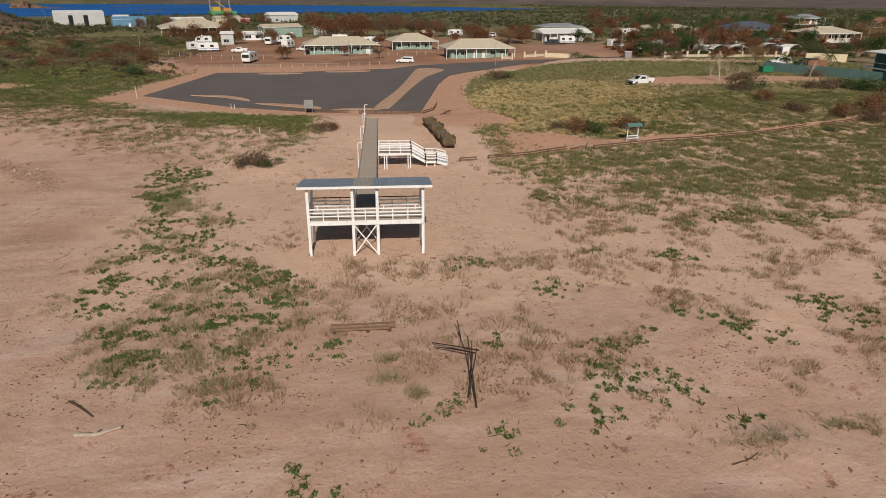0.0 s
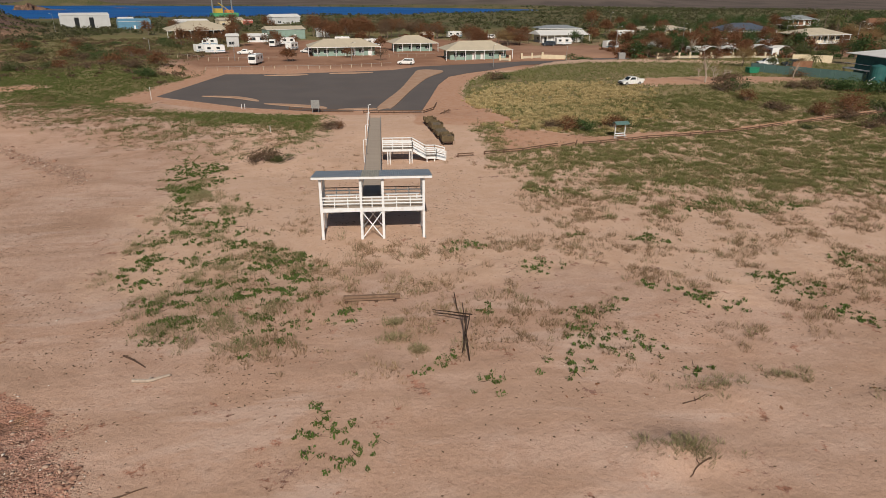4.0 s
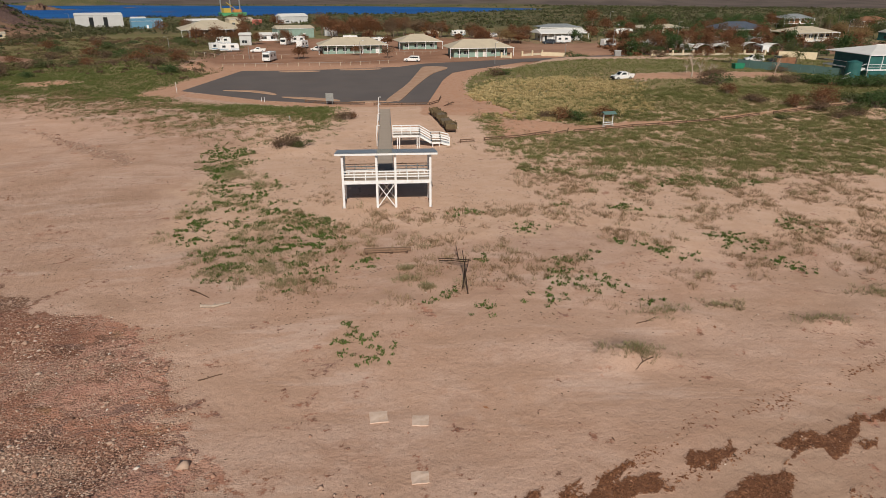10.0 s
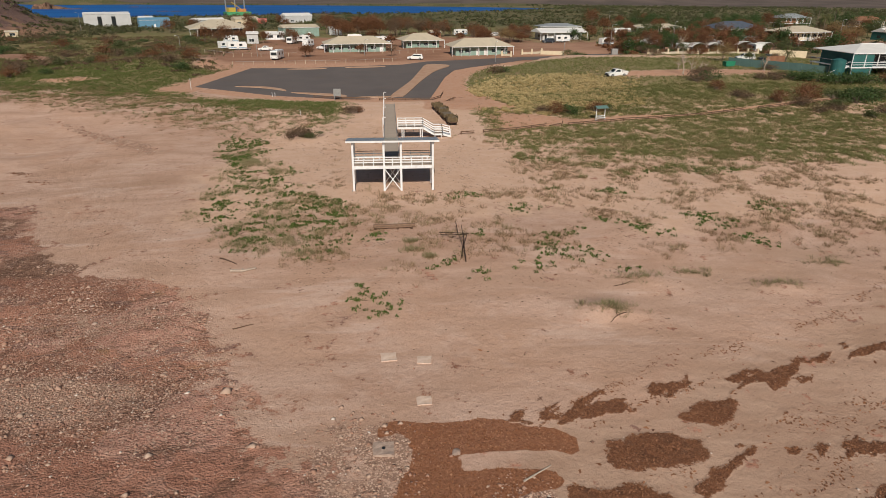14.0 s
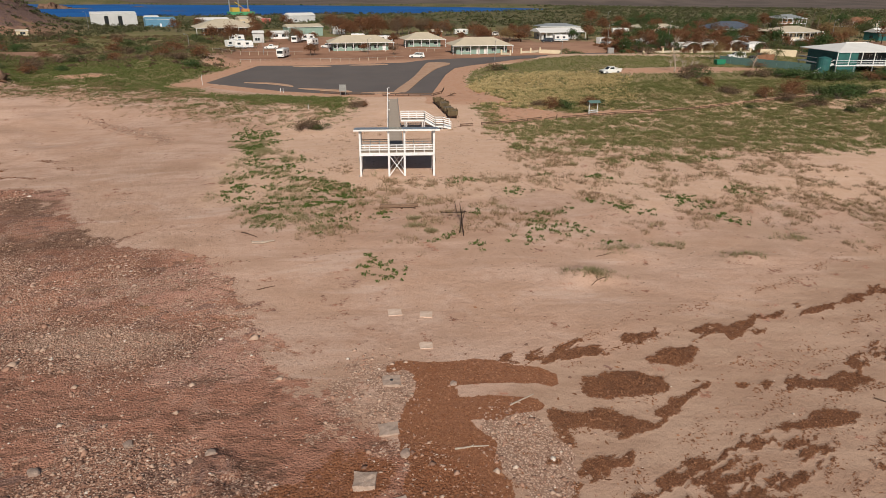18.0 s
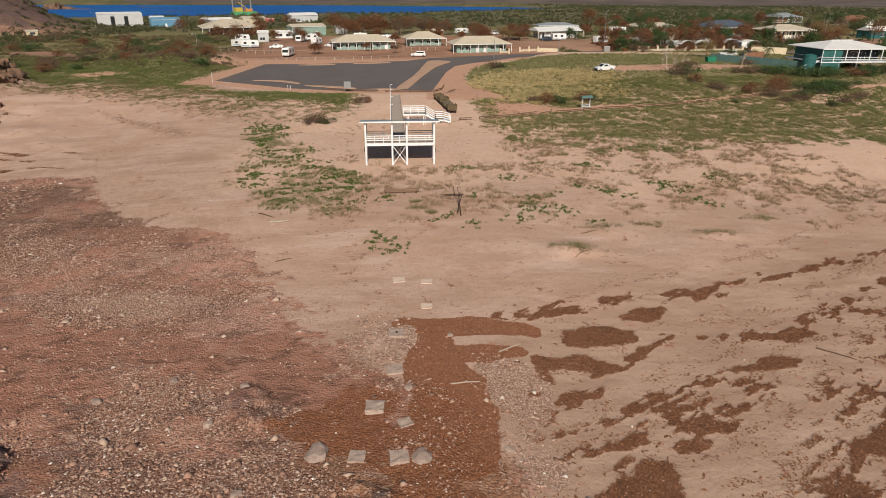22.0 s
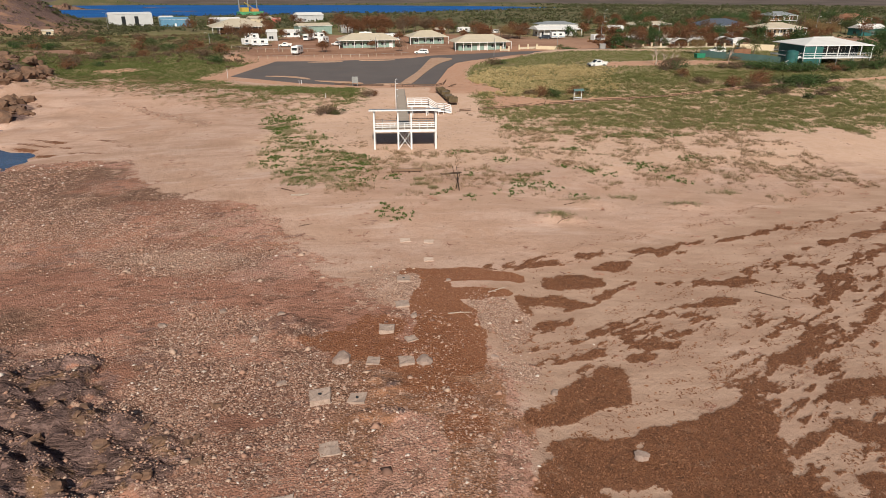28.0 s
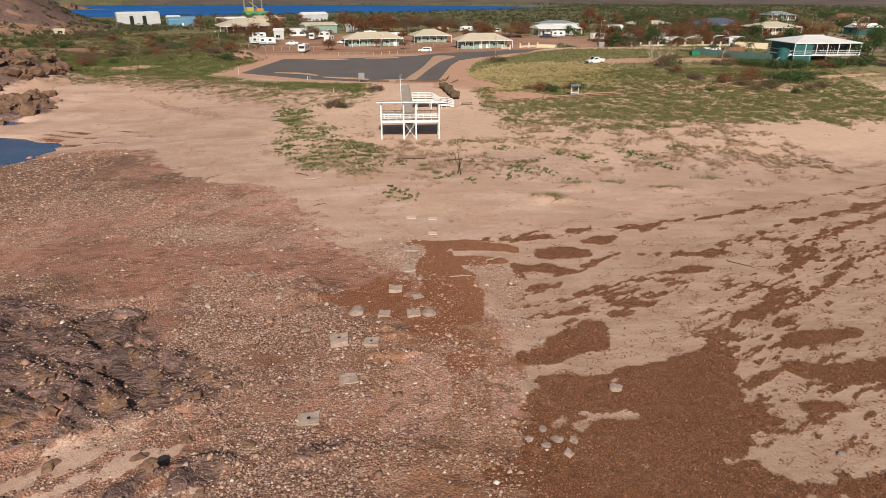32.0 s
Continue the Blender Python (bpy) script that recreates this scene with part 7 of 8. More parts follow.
# shrubs of the dunes
for kind, x, y, s in (("rshrub", 30.5, 43.6, 1.3), ("gshrub", 33.0, 43.8, 1.15), ("bshrub", 28.2, 44.6, 1.0), ("rshrub", 38.0, 43.2, 1.25), ("oshrub", 40.2, 43.8, 1.0),
                      ("rshrub", 67.5, 57.0, 1.25), ("bshrub", 69.7, 51.7, 1.17), ("bshrub", 28.4, 100.2, 1.5), ("gshrub", 30.6, 100.6, 1.0), ("bshrub", -14.2, 29.0, 1.35), ("bshrub", -15.6, 28.4, 0.9), ("oshrub", -12.2, 28.8, 0.9),
                      ("bshrub", -7.4, 46.6, 1.1), ("rshrub", -6.0, 47.4, 0.7), ("gshrub", 60, 133, 1.6), ("rshrub", 98, 128, 1.7), ("rshrub", 95, 128.5, 1.2), ("bshrub", 66, 63, 1.6),
                      ("gshrub", 69.5, 64, 1.4), ("bshrub", 71, 50.5, 1.08), ("rshrub", 76, 47.0, 1.35), ("bshrub", 79, 45.1, 1.35), ("rshrub", 82.5, 48.0, 1.44), ("oshrub", 86, 45.0, 1.53), ("bshrub", 84.5, 41.5, 1.26),
                      ("gshrub", 91, 46.5, 1.8), ("oshrub", 88, 49.0, 1.8), ("rshrub", 84, 51.5, 1.71), ("gshrub", 95, 49.5, 1.89), ("bshrub", 97, 42.5, 1.35), ("oshrub", 100, 50.5, 1.71), ("bshrub", 92, 39.5, 1.17), ("oshrub", 70, 40.5, 0.81), ("oshrub", 88, 36.5, 1.08),
                      ("bshrub", 80, 40.0, 1.08), ("bshrub", 84.6, 64.5, 1.4), ("bshrub", 81.5, 64.8, 1.2), ("gshrub", 88.8, 64.5, 1.5), ("gshrub", 91.6, 63.5, 1.6), ("gshrub", 94.4, 62.5, 1.6), ("gshrub", 97.2, 61.5, 1.6), ("gshrub", 100, 61, 1.6), ("gshrub", 103.5, 61.5, 1.5), ("rshrub", 108.5, 61, 1.6), ("gshrub", 112, 62, 1.5), ("olive", 117, 62, 0.5), ("gshrub", 121, 64, 1.6),
                      ("rshrub", -56, 120, 1.8), ("oshrub", -58, 128, 1.9), ("bshrub", -60, 112, 1.7), ("gshrub", -54, 104, 1.5), ("rshrub", -66, 118, 1.7), ("bshrub", -63, 138, 1.9), ("oshrub", -70, 130, 1.9), ("rshrub", -72, 146, 2.0),
                      ("bshrub", -92, 112, 1.9), ("bshrub", -98, 109, 1.8), ("oshrub", -88, 113, 1.6), ("rshrub", -80, 120, 1.5), ("bshrub", -104, 150, 1.9), ("rshrub", -96, 160, 2.0), ("bshrub", -88, 152, 1.8), ("oshrub", -110, 168, 2.0), ("rshrub", -120, 182, 2.2), ("bshrub", -84, 172, 2.0), ("oshrub", -100, 190, 2.2), ("rshrub", -76, 165, 1.8), ("oshrub", -132, 200, 2.2), ("bshrub", -116, 214, 2.4), ("bshrub", -144, 220, 2.3)):
    plant(kind, x, y, s)
r5 = random.Random(55)
for k in range(70):
    x, y = r5.uniform(-165, -52), r5.uniform(92, 240)
    if x > -52 - (y - 90) * 0.1 or (abs(x + 128) < 22 and abs(y - 140) < 14):
        continue
    plant(r5.choice(("rshrub", "bshrub", "oshrub", "oshrub", "gshrub")), x, y, r5.uniform(0.9, 2.1))
# trees of the town
plant("bare", 67.3, 72.6, 1.0, "leafless pale tree beside a brown thicket")
for x, y, s in ((69.8, 80.5, 0.6), (71.2, 77, 0.7), (72.4, 75, 0.55), (74.5, 77, 0.6), (70.5, 74.6, 0.5)):
    plant("bare", x, y, s)
for x, y, s in ((72.5, 74.5, 1.2), (74.8, 75.5, 1.3), (70.8, 74, 0.9), (78.7, 118, 1.7), (92.4, 80, 1.3)):
    plant("bshrub", x, y, s)
for kind, x, y, s in (("tan", 184, 184, 1.2), ("tan", 193, 188, 0.8), ("palm", 203, 224, 1.1), ("palm", 199, 219, 1.2), ("palm", 208, 230, 1.0), ("palm", 190, 226, 0.9), ("green", 139, 84, 0.95), ("olive", 143, 80, 0.9), ("green", 147, 90, 1.0), ("red", 172, 166, 0.8), ("olive", 165, 160, 0.8), ("green", 160, 172, 0.9),
                      ("gshrub", 117, 67, 1.3), ("oshrub", 121, 66.5, 1.4), ("bshrub", 124, 67, 1.4), ("gshrub", 126, 69, 1.5)):
    plant(kind, x, y, s)
plant("bare", 90.0, 78.0, 0.65, "small leafless pale tree by a fence")
for kind, x, y, s in (("red", -73.3, 202, 1.0), ("red", -63, 190, 1.05), ("brown", -66.5, 195, 1.0), ("red", -61, 232, 1.0), ("brown", 1.0, 150.5, 0.75), ("red", -9.8, 160.5, 0.6), ("red", -27.6, 149.5, 0.75), ("brown", -26, 150.6, 0.6),
                      ("brown", 93.2, 158, 0.95), ("bare", 101, 150.5, 1.15), ("tan", 104, 96, 0.35), ("tan", 92, 103, 0.6), ("olive", 97, 98, 0.6), ("green", 131, 124, 0.7), ("olive", 127, 122.5, 0.7), ("green", 137, 123, 0.9), ("olive", 116, 122, 0.5),
                      ("red", 115.3, 300, 1.3), ("green", 134, 288, 1.2), ("olive", 139, 285, 1.0), ("tan", 236, 190, 1.35), ("tan", 222, 186, 0.9), ("green", 128, 60, 1.0), ("green", 134, 56, 1.05), ("olive", 131, 66, 1.0), ("green", 140, 62, 1.2), ("olive", 122, 52, 0.7)):
    plant(kind, x, y, s)
def wood(n, x0, x1, y0, y1, names, lo, hi):
    for k in range(n):
        plant(r5.choice(names), r5.uniform(x0, x1), r5.uniform(y0, y1), r5.uniform(lo, hi))


wood(24, -34, 16, 236, 275, ("red", "red", "brown"), 0.9, 1.3)
wood(18, 34, 64, 190, 232, ("red", "red", "brown", "tan"), 0.7, 1.0)
wood(12, 14, 40, 230, 262, ("red", "brown", "olive"), 0.8, 1.1)
wood(22, 82, 126, 141, 150, ("red", "brown", "green", "olive", "bare"), 0.35, 0.65)
wood(32, 80, 150, 146, 176, ("red", "green", "brown", "olive", "red", "brown"), 0.45, 0.8)
wood(36, 78, 190, 176, 214, ("red", "green", "brown", "olive", "red"), 0.6, 1.0)
wood(26, 84, 260, 214, 262, ("red", "green", "olive", "brown", "red"), 0.8, 1.2)
wood(19, 130, 300, 262, 350, ("green", "olive", "red", "green"), 0.8, 1.3)
wood(26, 122, 230, 112, 172, ("green", "olive", "red", "brown"), 0.55, 0.95)
wood(14, -120, -56, 262, 340, ("red", "olive", "brown"), 0.7, 1.1)
wood(10, -70, -30, 196, 236, ("red", "brown"), 0.6, 0.9)
for x, y, s in ((244, 292, 1.2), (249, 284, 1.25), (262, 308, 1.0), (230, 304, 1.0), (258, 282, 1.0), (226, 272, 0.8), (238, 276, 0.9), (218, 298, 0.9), (272, 274, 1.0)):
    plant("palm", x, y, s)
for x, y, s in ((58.6, 139.6, 1.0), (61.6, 136.4, 0.9), (109.4, 101, 1.0), (122, 121, 1.0), (126, 119.6, 0.9), (101, 98, 0.8), (150, 140, 1.1), (96, 156, 1.0), (141, 138, 1.0)):
    plant("smallpalm", x, y, s)


# ---- what nobody could count: grass, vines, seaweed, stones ----
def scatter(n, x0, x1, y0, y1, density, seed):
    r = np.random.default_rng(seed)
    x, y = r.uniform(x0, x1, n), r.uniform(y0, y1, n)
    keep = r.random(n) < density(x, y)
    return x[keep], y[keep]


def blades(name, x, y, per, h, spread, width, material, label, seed, lean=0.7, category="grass", vary=None):
    """Tufts of upright blades, one triangle each."""
    r = np.random.default_rng(seed)
    n = len(x)
    size = r.uniform(0.6, 1.35, n)
    if vary is not None:
        size = size * vary
    k = np.repeat(np.arange(n), per)
    a = r.uniform(0, 2 * np.pi, n * per)
    d = np.sqrt(r.random(n * per)) * spread * size[k]
    bx, by = x[k] + np.cos(a) * d, y[k] + np.sin(a) * d
    bz = np.repeat(height(x, y), per) - 0.02
    hh = h * size[k] * r.uniform(0.5, 1.15, n * per)
    tip = a + r.normal(0, 0.7, n * per)
    out = hh * lean * r.uniform(0.2, 1.1, n * per)
    w = width * r.uniform(0.6, 1.4, n * per)
    px, py = -np.sin(tip) * w, np.cos(tip) * w
    v = np.stack([np.stack([bx - px, by - py, bz], 1), np.stack([bx + px, by + py, bz], 1), np.stack([bx + np.cos(tip) * out, by + np.sin(tip) * out, bz + hh], 1)], 1)
    ob = mesh_from(name, v.reshape(-1, 3), np.arange(3 * n * per).reshape(-1, 3), material)
    return tagged(ob, label, category, kind="stuff")


def litter(name, x, y, size, material, label, category, seed, lift=0.04, flat=0.25, long_=1.0, upto=0.0, broad=0.7):
    """Small leaves or scraps lying about, one quad each."""
    r = np.random.default_rng(seed)
    n = len(x)
    a = r.uniform(0, 2 * np.pi, n)
    s = size * r.uniform(0.5, 1.4, n)
    z = height(x, y) + lift + r.random(n) * upto
    ux, uy, uz = np.cos(a) * s * long_, np.sin(a) * s * long_, r.normal(0, flat, n) * s
    vx, vy, vz = -np.sin(a) * s * broad, np.cos(a) * s * broad, r.normal(0, flat, n) * s
    c = np.stack([x, y, z], 1)
    u, w = np.stack([ux, uy, uz], 1), np.stack([vx, vy, vz], 1)
    v = np.stack([c - u, c - w, c + u, c + w], 1).reshape(-1, 3)
    ob = mesh_from(name, v, np.arange(4 * n).reshape(-1, 4), material)
    return tagged(ob, label, category, kind="stuff")


def stones(name, x, y, size, label, seed, flat=0.55):
    """Loose stones, eight faces each, every one its own shape."""
    r = np.random.default_rng(seed)
    n = len(x)
    s = size * np.exp(r.normal(0, 0.45, n))
    z = height(x, y)
    base = np.array([(1, 0, 0), (0, 1, 0), (-1, 0, 0), (0, -1, 0), (0, 0, 1), (0, 0, -1)], float)
    a = r.uniform(0, 6.28, n)
    v = base[None] * r.uniform(0.6, 1.2, (n, 6, 1)) + r.normal(0, 0.14, (n, 6, 3))
    v[:, :, 2] *= flat
    co, si = np.cos(a)[:, None], np.sin(a)[:, None]
    vx, vy = v[:, :, 0] * co - v[:, :, 1] * si, v[:, :, 0] * si + v[:, :, 1] * co
    v = np.stack([vx, vy, v[:, :, 2]], -1) * s[:, None, None] + np.stack([x, y, z + 0.15 * s], 1)[:, None]
    t = np.array([(0, 1, 4), (1, 2, 4), (2, 3, 4), (3, 0, 4), (1, 0, 5), (2, 1, 5), (3, 2, 5), (0, 3, 5)])
    f = (np.arange(n)[:, None, None] * 6 + t[None]).reshape(-1, 3)
    ob = mesh_from(name, v.reshape(-1, 3), f, "pebble")
    return tagged(ob, label, "stones", kind="stuff")


def dry_ground(x, y):
    patch = fbm(x, y, 3.2, 201, 4)
    m = sstep(-24, -14, y + (patch - 0.5) * 14) * sstep(34, 14, y) * sstep(-13, -4, x + (patch - 0.5) * 8)
    bare = ell(x, y, 4, 12, 13, 15, 0.4) * sstep(-5, 0, y)
    return m * (1 - bare) * sstep(0.42, 0.62, patch) * (1 - dirt(x, y)) * (1 - 0.6 * sstep(6, 20, y))


def vine_spots(x, y):
    m = vine_bed(x, y) * sstep(0.46, 0.58, fbm(x * 0.7, y * 1.25, 1.1, 211, 4)) * 0.85 * sstep(0.26, 0.45, fbm(x, y, 6, 212))
    for cx, cy, r in ((-4.8, -15.4, 1.4), (-2.1, -15.0, 1.2), (-8.3, -19.7, 0.5), (3.3, -22.2, 0.5), (5.2, -21.3, 0.9), (8.3, -15.4, 0.9), (6.6, -23.8, 1.2), (14.8, -16.7, 1.2), (17.9, -15.3, 1.1), (17.1, -20.4, 1.6),
                      (14.6, -19.4, 1.5), (23.8, -13.4, 1.1), (25.9, -14.8, 1.3), (33.0, -12.3, 2.0), (26.0, -2.8, 1.4), (-3.2, -25.2, 0.5), (-1.3, -28.6, 1.5), (-2.4, -27.0, 1.3), (5.5, -28.5, 0.4), (12, -22.6, 1.2),
                      (27.4, -15.5, 1.1), (35.3, -17.3, 1.5), (41.6, -8.6, 1.7), (33.0, 6.1, 1.2), (36.2, 7.7, 1.6), (41, 5, 1.4), (44.3, 6, 1.3), (19, -0.8, 0.9), (8.3, -3.1, 1.4), (22.1, -12, 0.8), (14.4, -8, 1.3), (18.4, 13, 1.5), (20.5, -23.5, 1.0), (31.9, -10.8, 0.9)):
        m = np.maximum(m, 0.55 * ell(x, y, cx, cy, r * 1.25, r, 0.9) * sstep(0.38, 0.55, fbm(x, y, 0.9, 213)))
    m = np.maximum(m, 0.7 * ell(x, y, -22.6, 26.4, 3.6, 2.2, 0.5, -4) * sstep(0.3, 0.5, fbm(x, y, 1.6, 215)))
    return np.clip(m, 0, 1)


def clumps(x, y, per, spread, seed):
    """Each place turned into a small rosette of places."""
    r = np.random.default_rng(seed)
    k = np.repeat(np.arange(len(x)), per)
    size = r.uniform(0.5, 1.4, len(x))[k] * spread
    a, d = r.uniform(0, 6.2832, len(k)), np.sqrt(r.random(len(k))) * size
    return x[k] + np.cos(a) * d, y[k] + np.sin(a) * d


x, y = scatter(44000, -30, 48, -31, 34, vine_spots, 1)
x, y = clumps(x, y, 20, 0.24, 101)
litter("beach_vine", x, y, 0.055, "l_vine", "creeping green beach vine leaves on sand", "vine", 2, 0.03, 0.8, 1.0, 0.14)
x, y = scatter(30000, -30, 48, -31, 34, lambda a, b: np.clip(vine_spots(a, b) * 1.2 + 0.4 * vine_bed(a, b), 0, 1) * 0.35, 3)
litter("vine_runner", x, y, 0.40, "stick", "thin brown vine runners over the sand", "vine", 4, 0.02, 0.03, 1.0, 0, 0.04)

x, y = scatter(15000, -14, 62, -26, 34, lambda a, b: dry_ground(a, b) * 0.75, 5)
blades("dry_grass", x, y, 30, 0.36, 0.36, 0.016, "l_dry", "dry tan grass tufts on sand", 6, 1.0)
x, y = scatter(16000, -30, 60, -30, 34, lambda a, b: np.clip(dry_ground(a, b) * 0.12 + vine_bed(a + 1.0, b) * 0.8 * sstep(0.44, 0.58, fbm(a, b, 3, 221)), 0, 1), 7)
blades("grey_grass", x, y, 34, 0.42, 0.42, 0.014, "l_grey", "grey-green bushy tufts among the vines", 8, 0.9)
hx, hy_, hn = [], [], np.random.default_rng(77)
for cx, cy, r in ((16.0, -29.9, 1.3), (16.8, -30.4, 1.0), (21.0, -25.0, 1.6), (32.6, -26.2, 1.4), (40.0, -22.0, 1.3), (-8.4, -18.6, 1.0), (-13.6, -16.2, 1.4), (-9.8, -16.0, 1.2), (1.4, -18.4, 0.6), (3.0, -19.8, 0.6), (1.6, -16.4, 0.5), (26, -24, 1.2)):
    hx.append(cx + hn.normal(0, r * 0.7, 26))
    hy_.append(cy + hn.normal(0, r * 0.4, 26))
blades("grey_grass", np.concatenate(hx), np.concatenate(hy_), 24, 0.32, 0.30, 0.016, "l_grey", "sparse grey-green grass on small sand hummocks", 79, 1.1)


def right_meadow(x, y):
    return np.clip(dense(x, y), 0, 1) * (0.25 + 0.75 * sstep(0.38, 0.56, fbm(x, y, 1.9, 231, 4))) * (1 - dirt(x, y)) * (1 - paved(x, y))


x, y = scatter(30000, 12, 110, 2, 62, lambda a, b: right_meadow(a, b) * np.clip(1.25 - 0.004 * a, 0.3, 1), 9)
blades("dune_grass", x, y, 34, 0.36, 0.46, 0.022, "l_grass", "green dune grass beside the fenced path", 10, 0.9)
x, y = scatter(9000, 12, 90, 2, 52, lambda a, b: right_meadow(a, b) * 0.6 + 0.12 * (dense(a, b - 6) > 0.1), 109)
blades("straw_tufts", x, y, 18, 0.34, 0.32, 0.02, "l_dry", "dry tufts through the dune meadow", 110, 1.0)
x, y = scatter(24000, 16, 120, 52, 134, lambda a, b: np.clip(green(a, b), 0, 1) * 0.8, 11)
blades("dune_grass", x, y, 9, 0.42, 0.34, 0.035, "l_grass", "green grass on the dune behind the path", 12, 0.8)
x, y = scatter(5600, 16, 60, 40, 92, lambda a, b: green(a, b) * 1.5 * np.maximum(ell(a, b, 33, 68, 17, 18, 0.8), ell(a, b, 32, 54, 15, 12, 0.8)) * (0.3 + sstep(0.4, 0.6, fbm(a, b, 5, 247))), 13)
blades("straw_tufts", x, y, 60, 0.40, 0.36, 0.06, "l_straw", "straw-coloured grass tufts on the mound", 14, 1.0)


def left_meadow(x, y):
    return np.clip(green(x, y) * sstep(30, 40, y), 0, 1) * (0.6 + 0.4 * sstep(0.36, 0.52, fbm(x, y, 1.6, 245, 3)))


x, y = scatter(96000, -112, -4, 30, 128, lambda a, b: left_meadow(a, b) * sstep(120, 102, b + 0.25 * (a + 60)), 15)
blades("dune_grass", x, y, 11, 0.26, 0.32, 0.036, "l_lawn", "low green grass before the car park", 16, 0.9)
x, y = scatter(30000, -175, -44, 106, 240, lambda a, b: np.clip(green(a, b), 0, 1) * 0.8 * sstep(0.40, 0.54, fbm(a, b, 7, 243, 4)), 17)
blades("dune_grass", x, y, 9, 0.5, 0.55, 0.06, "l_heath", "green and brown dune cover", 18, 0.9)


def low_tufts(x, y):
    f = y - lawn_front(x)
    fade = sstep(-21, -6, f) * sstep(9, 2, f) * sstep(-6, -12, x)
    return np.clip(fade * 1.2, 0, 1) * sstep(0.44, 0.56, fbm(x, y, 1.7, 241, 4))


x, y = scatter(26000, -96, -4, 20, 96, low_tufts, 19)
blades("dune_grass", x, y, 22, 0.3, 0.42, 0.02, "l_lawn", "patchy green tufts on pale sand", 20, 1.0)
x, y = scatter(23000, -96, -4, 20, 96, lambda a, b: low_tufts(a + 3, b + 1), 119)
blades("straw_tufts", x, y, 22, 0.3, 0.4, 0.018, "l_dry", "pale straw tufts at the edge of the lawn", 120, 1.0)

# twigs and dead scraps all over the upper beach
x, y = scatter(36000, -48, 52, -40, 40, lambda a, b: 0.04 + 0.96 * sstep(0.46, 0.64, fbm(a, b, 3.2, 251, 5)) * (1 - red(a, b)) * sstep(-32, -18, b), 21)
litter("beach_scraps", x, y, 0.062, "l_brown", "scattered dry twigs and leaf scraps on sand", "litter", 22, 0.015, 0.1, 1.6)
x, y = scatter(12000, -48, 52, -64, 40, lambda a, b: 0.25 + 0.6 * sstep(0.45, 0.6, fbm(a, b, 6, 253)), 23)
stones("beach_shells", x, y, 0.045, "pale shells and pebbles on the sand", 24)

# seaweed
x, y = scatter(330000, 4, 48, -84, -32, lambda a, b: sstep(0.12, 0.75, weed(a, b)) * (0.45 + 0.55 * sstep(0.35, 0.55, fbm(a, b, 0.45, 259, 3))), 25)
litter("seaweed", x, y, 0.04, "l_weed", "brown seaweed heaped along the strand lines", "seaweed", 26, 0.02, 0.4, 1.4, 0.03)
x, y = scatter(9000, 4, 62, -84, -14, lambda a, b: np.clip(0.02 + 0.5 * sstep(0.02, 0.3, weed(a, b)) * (weed(a, b) < 0.5) + 0.25 * sstep(0.5, 0.6, fbm(a, b, 3, 261)) * (b < -40), 0, 1), 27)
litter("seaweed", x, y, 0.12, "l_weed", "stray brown seaweed scraps on damp sand", "seaweed", 28, 0.015, 0.15, 1.5)


def strand(x, y):
    """Where flecks of weed lie along the strand lines."""
    u = (-42 + 0.45 * np.maximum(x - 8, 0)) - y
    along = x * 0.91 + 0.41 * y
    m = 0
    for mid, wide in ((0.2, 0.5), (1.4, 0.4), (8.5, 0.9), (12.0, 1.0), (15.5, 0.8), (19.0, 1.2), (24.0, 1.6), (29.0, 1.8)):
        wob = mid + (vnoise(along, along * 0, 9, 71 + mid) - 0.5) * 2.6
        m = np.maximum(m, np.exp(-((u - wob) / wide) ** 2))
    m = np.maximum(m, 0.8 * np.maximum(ell(x, y, 34, -57, 9, 9, 1.0), ell(x, y, 24, -69, 9, 7, 1.0)))
    return m * sstep(0.48, 0.60, fbm(along * 0.5, u * 1.3, 0.9, 265, 4)) * sstep(2, 8, x)


x, y = scatter(250000, 2, 80, -84, -2, strand, 127)
litter("seaweed", x, y, 0.058, "l_weed", "broken flecks of weed along strand lines", "seaweed", 128, 0.015, 0.3, 1.6, 0.02)
x, y = scatter(60000, -16, 12, -62, -40, lambda a, b: sstep(0.4, 0.7, redweed(a, b)) * 0.8, 29)
litter("wrack", x, y, 0.045, "l_rust", "rust-brown wrack over red gravel", "seaweed", 30, 0.015, 0.4, 1.2, 0.03)
x, y = scatter(9000, -66, -38, -4, 26, lambda a, b: sstep(0.3, 0.6, weed(a, b)), 31)
litter("seaweed", x, y, 0.11, "l_weed", "thin seaweed lines in the cove", "seaweed", 32, 0.02, 0.3, 1.4)


# stones of the shelf
def shelf_stones(x, y):
    return np.clip(red(x, y) * (0.12 + 0.9 * sstep(0.42, 0.68, fbm(x, y, 5, 271, 4)) + 0.7 * gravel_bed(x, y)) * (1 - 0.75 * brick(x, y)) + pebbly(x, y) * 0.8, 0, 1)


x, y = scatter(150000, -46, 14, -88, -18, shelf_stones, 33)
stones("shingle", x, y, 0.058, "mixed red, grey and pale shingle", 34)
x, y = scatter(7000, -46, 10, -82, -24, lambda a, b: shelf_stones(a, b) * 0.8, 35)
stones("cobbles", x, y, 0.115, "rounded cobbles over the red gravel shelf", 36)
x, y = scatter(9000, -76, -44, -44, 6, lambda a, b: red(a, b) * 0.9, 37)
stones("cobbles", x, y, 0.11, "small dark cobbles on the far shelf beside the pool", 38)
x, y = scatter(9000, -66, -34, 20, 54, shell_line, 39)
stones("shell_bank", x, y, 0.10, "band of grey shells and stones on the cove beach", 40)


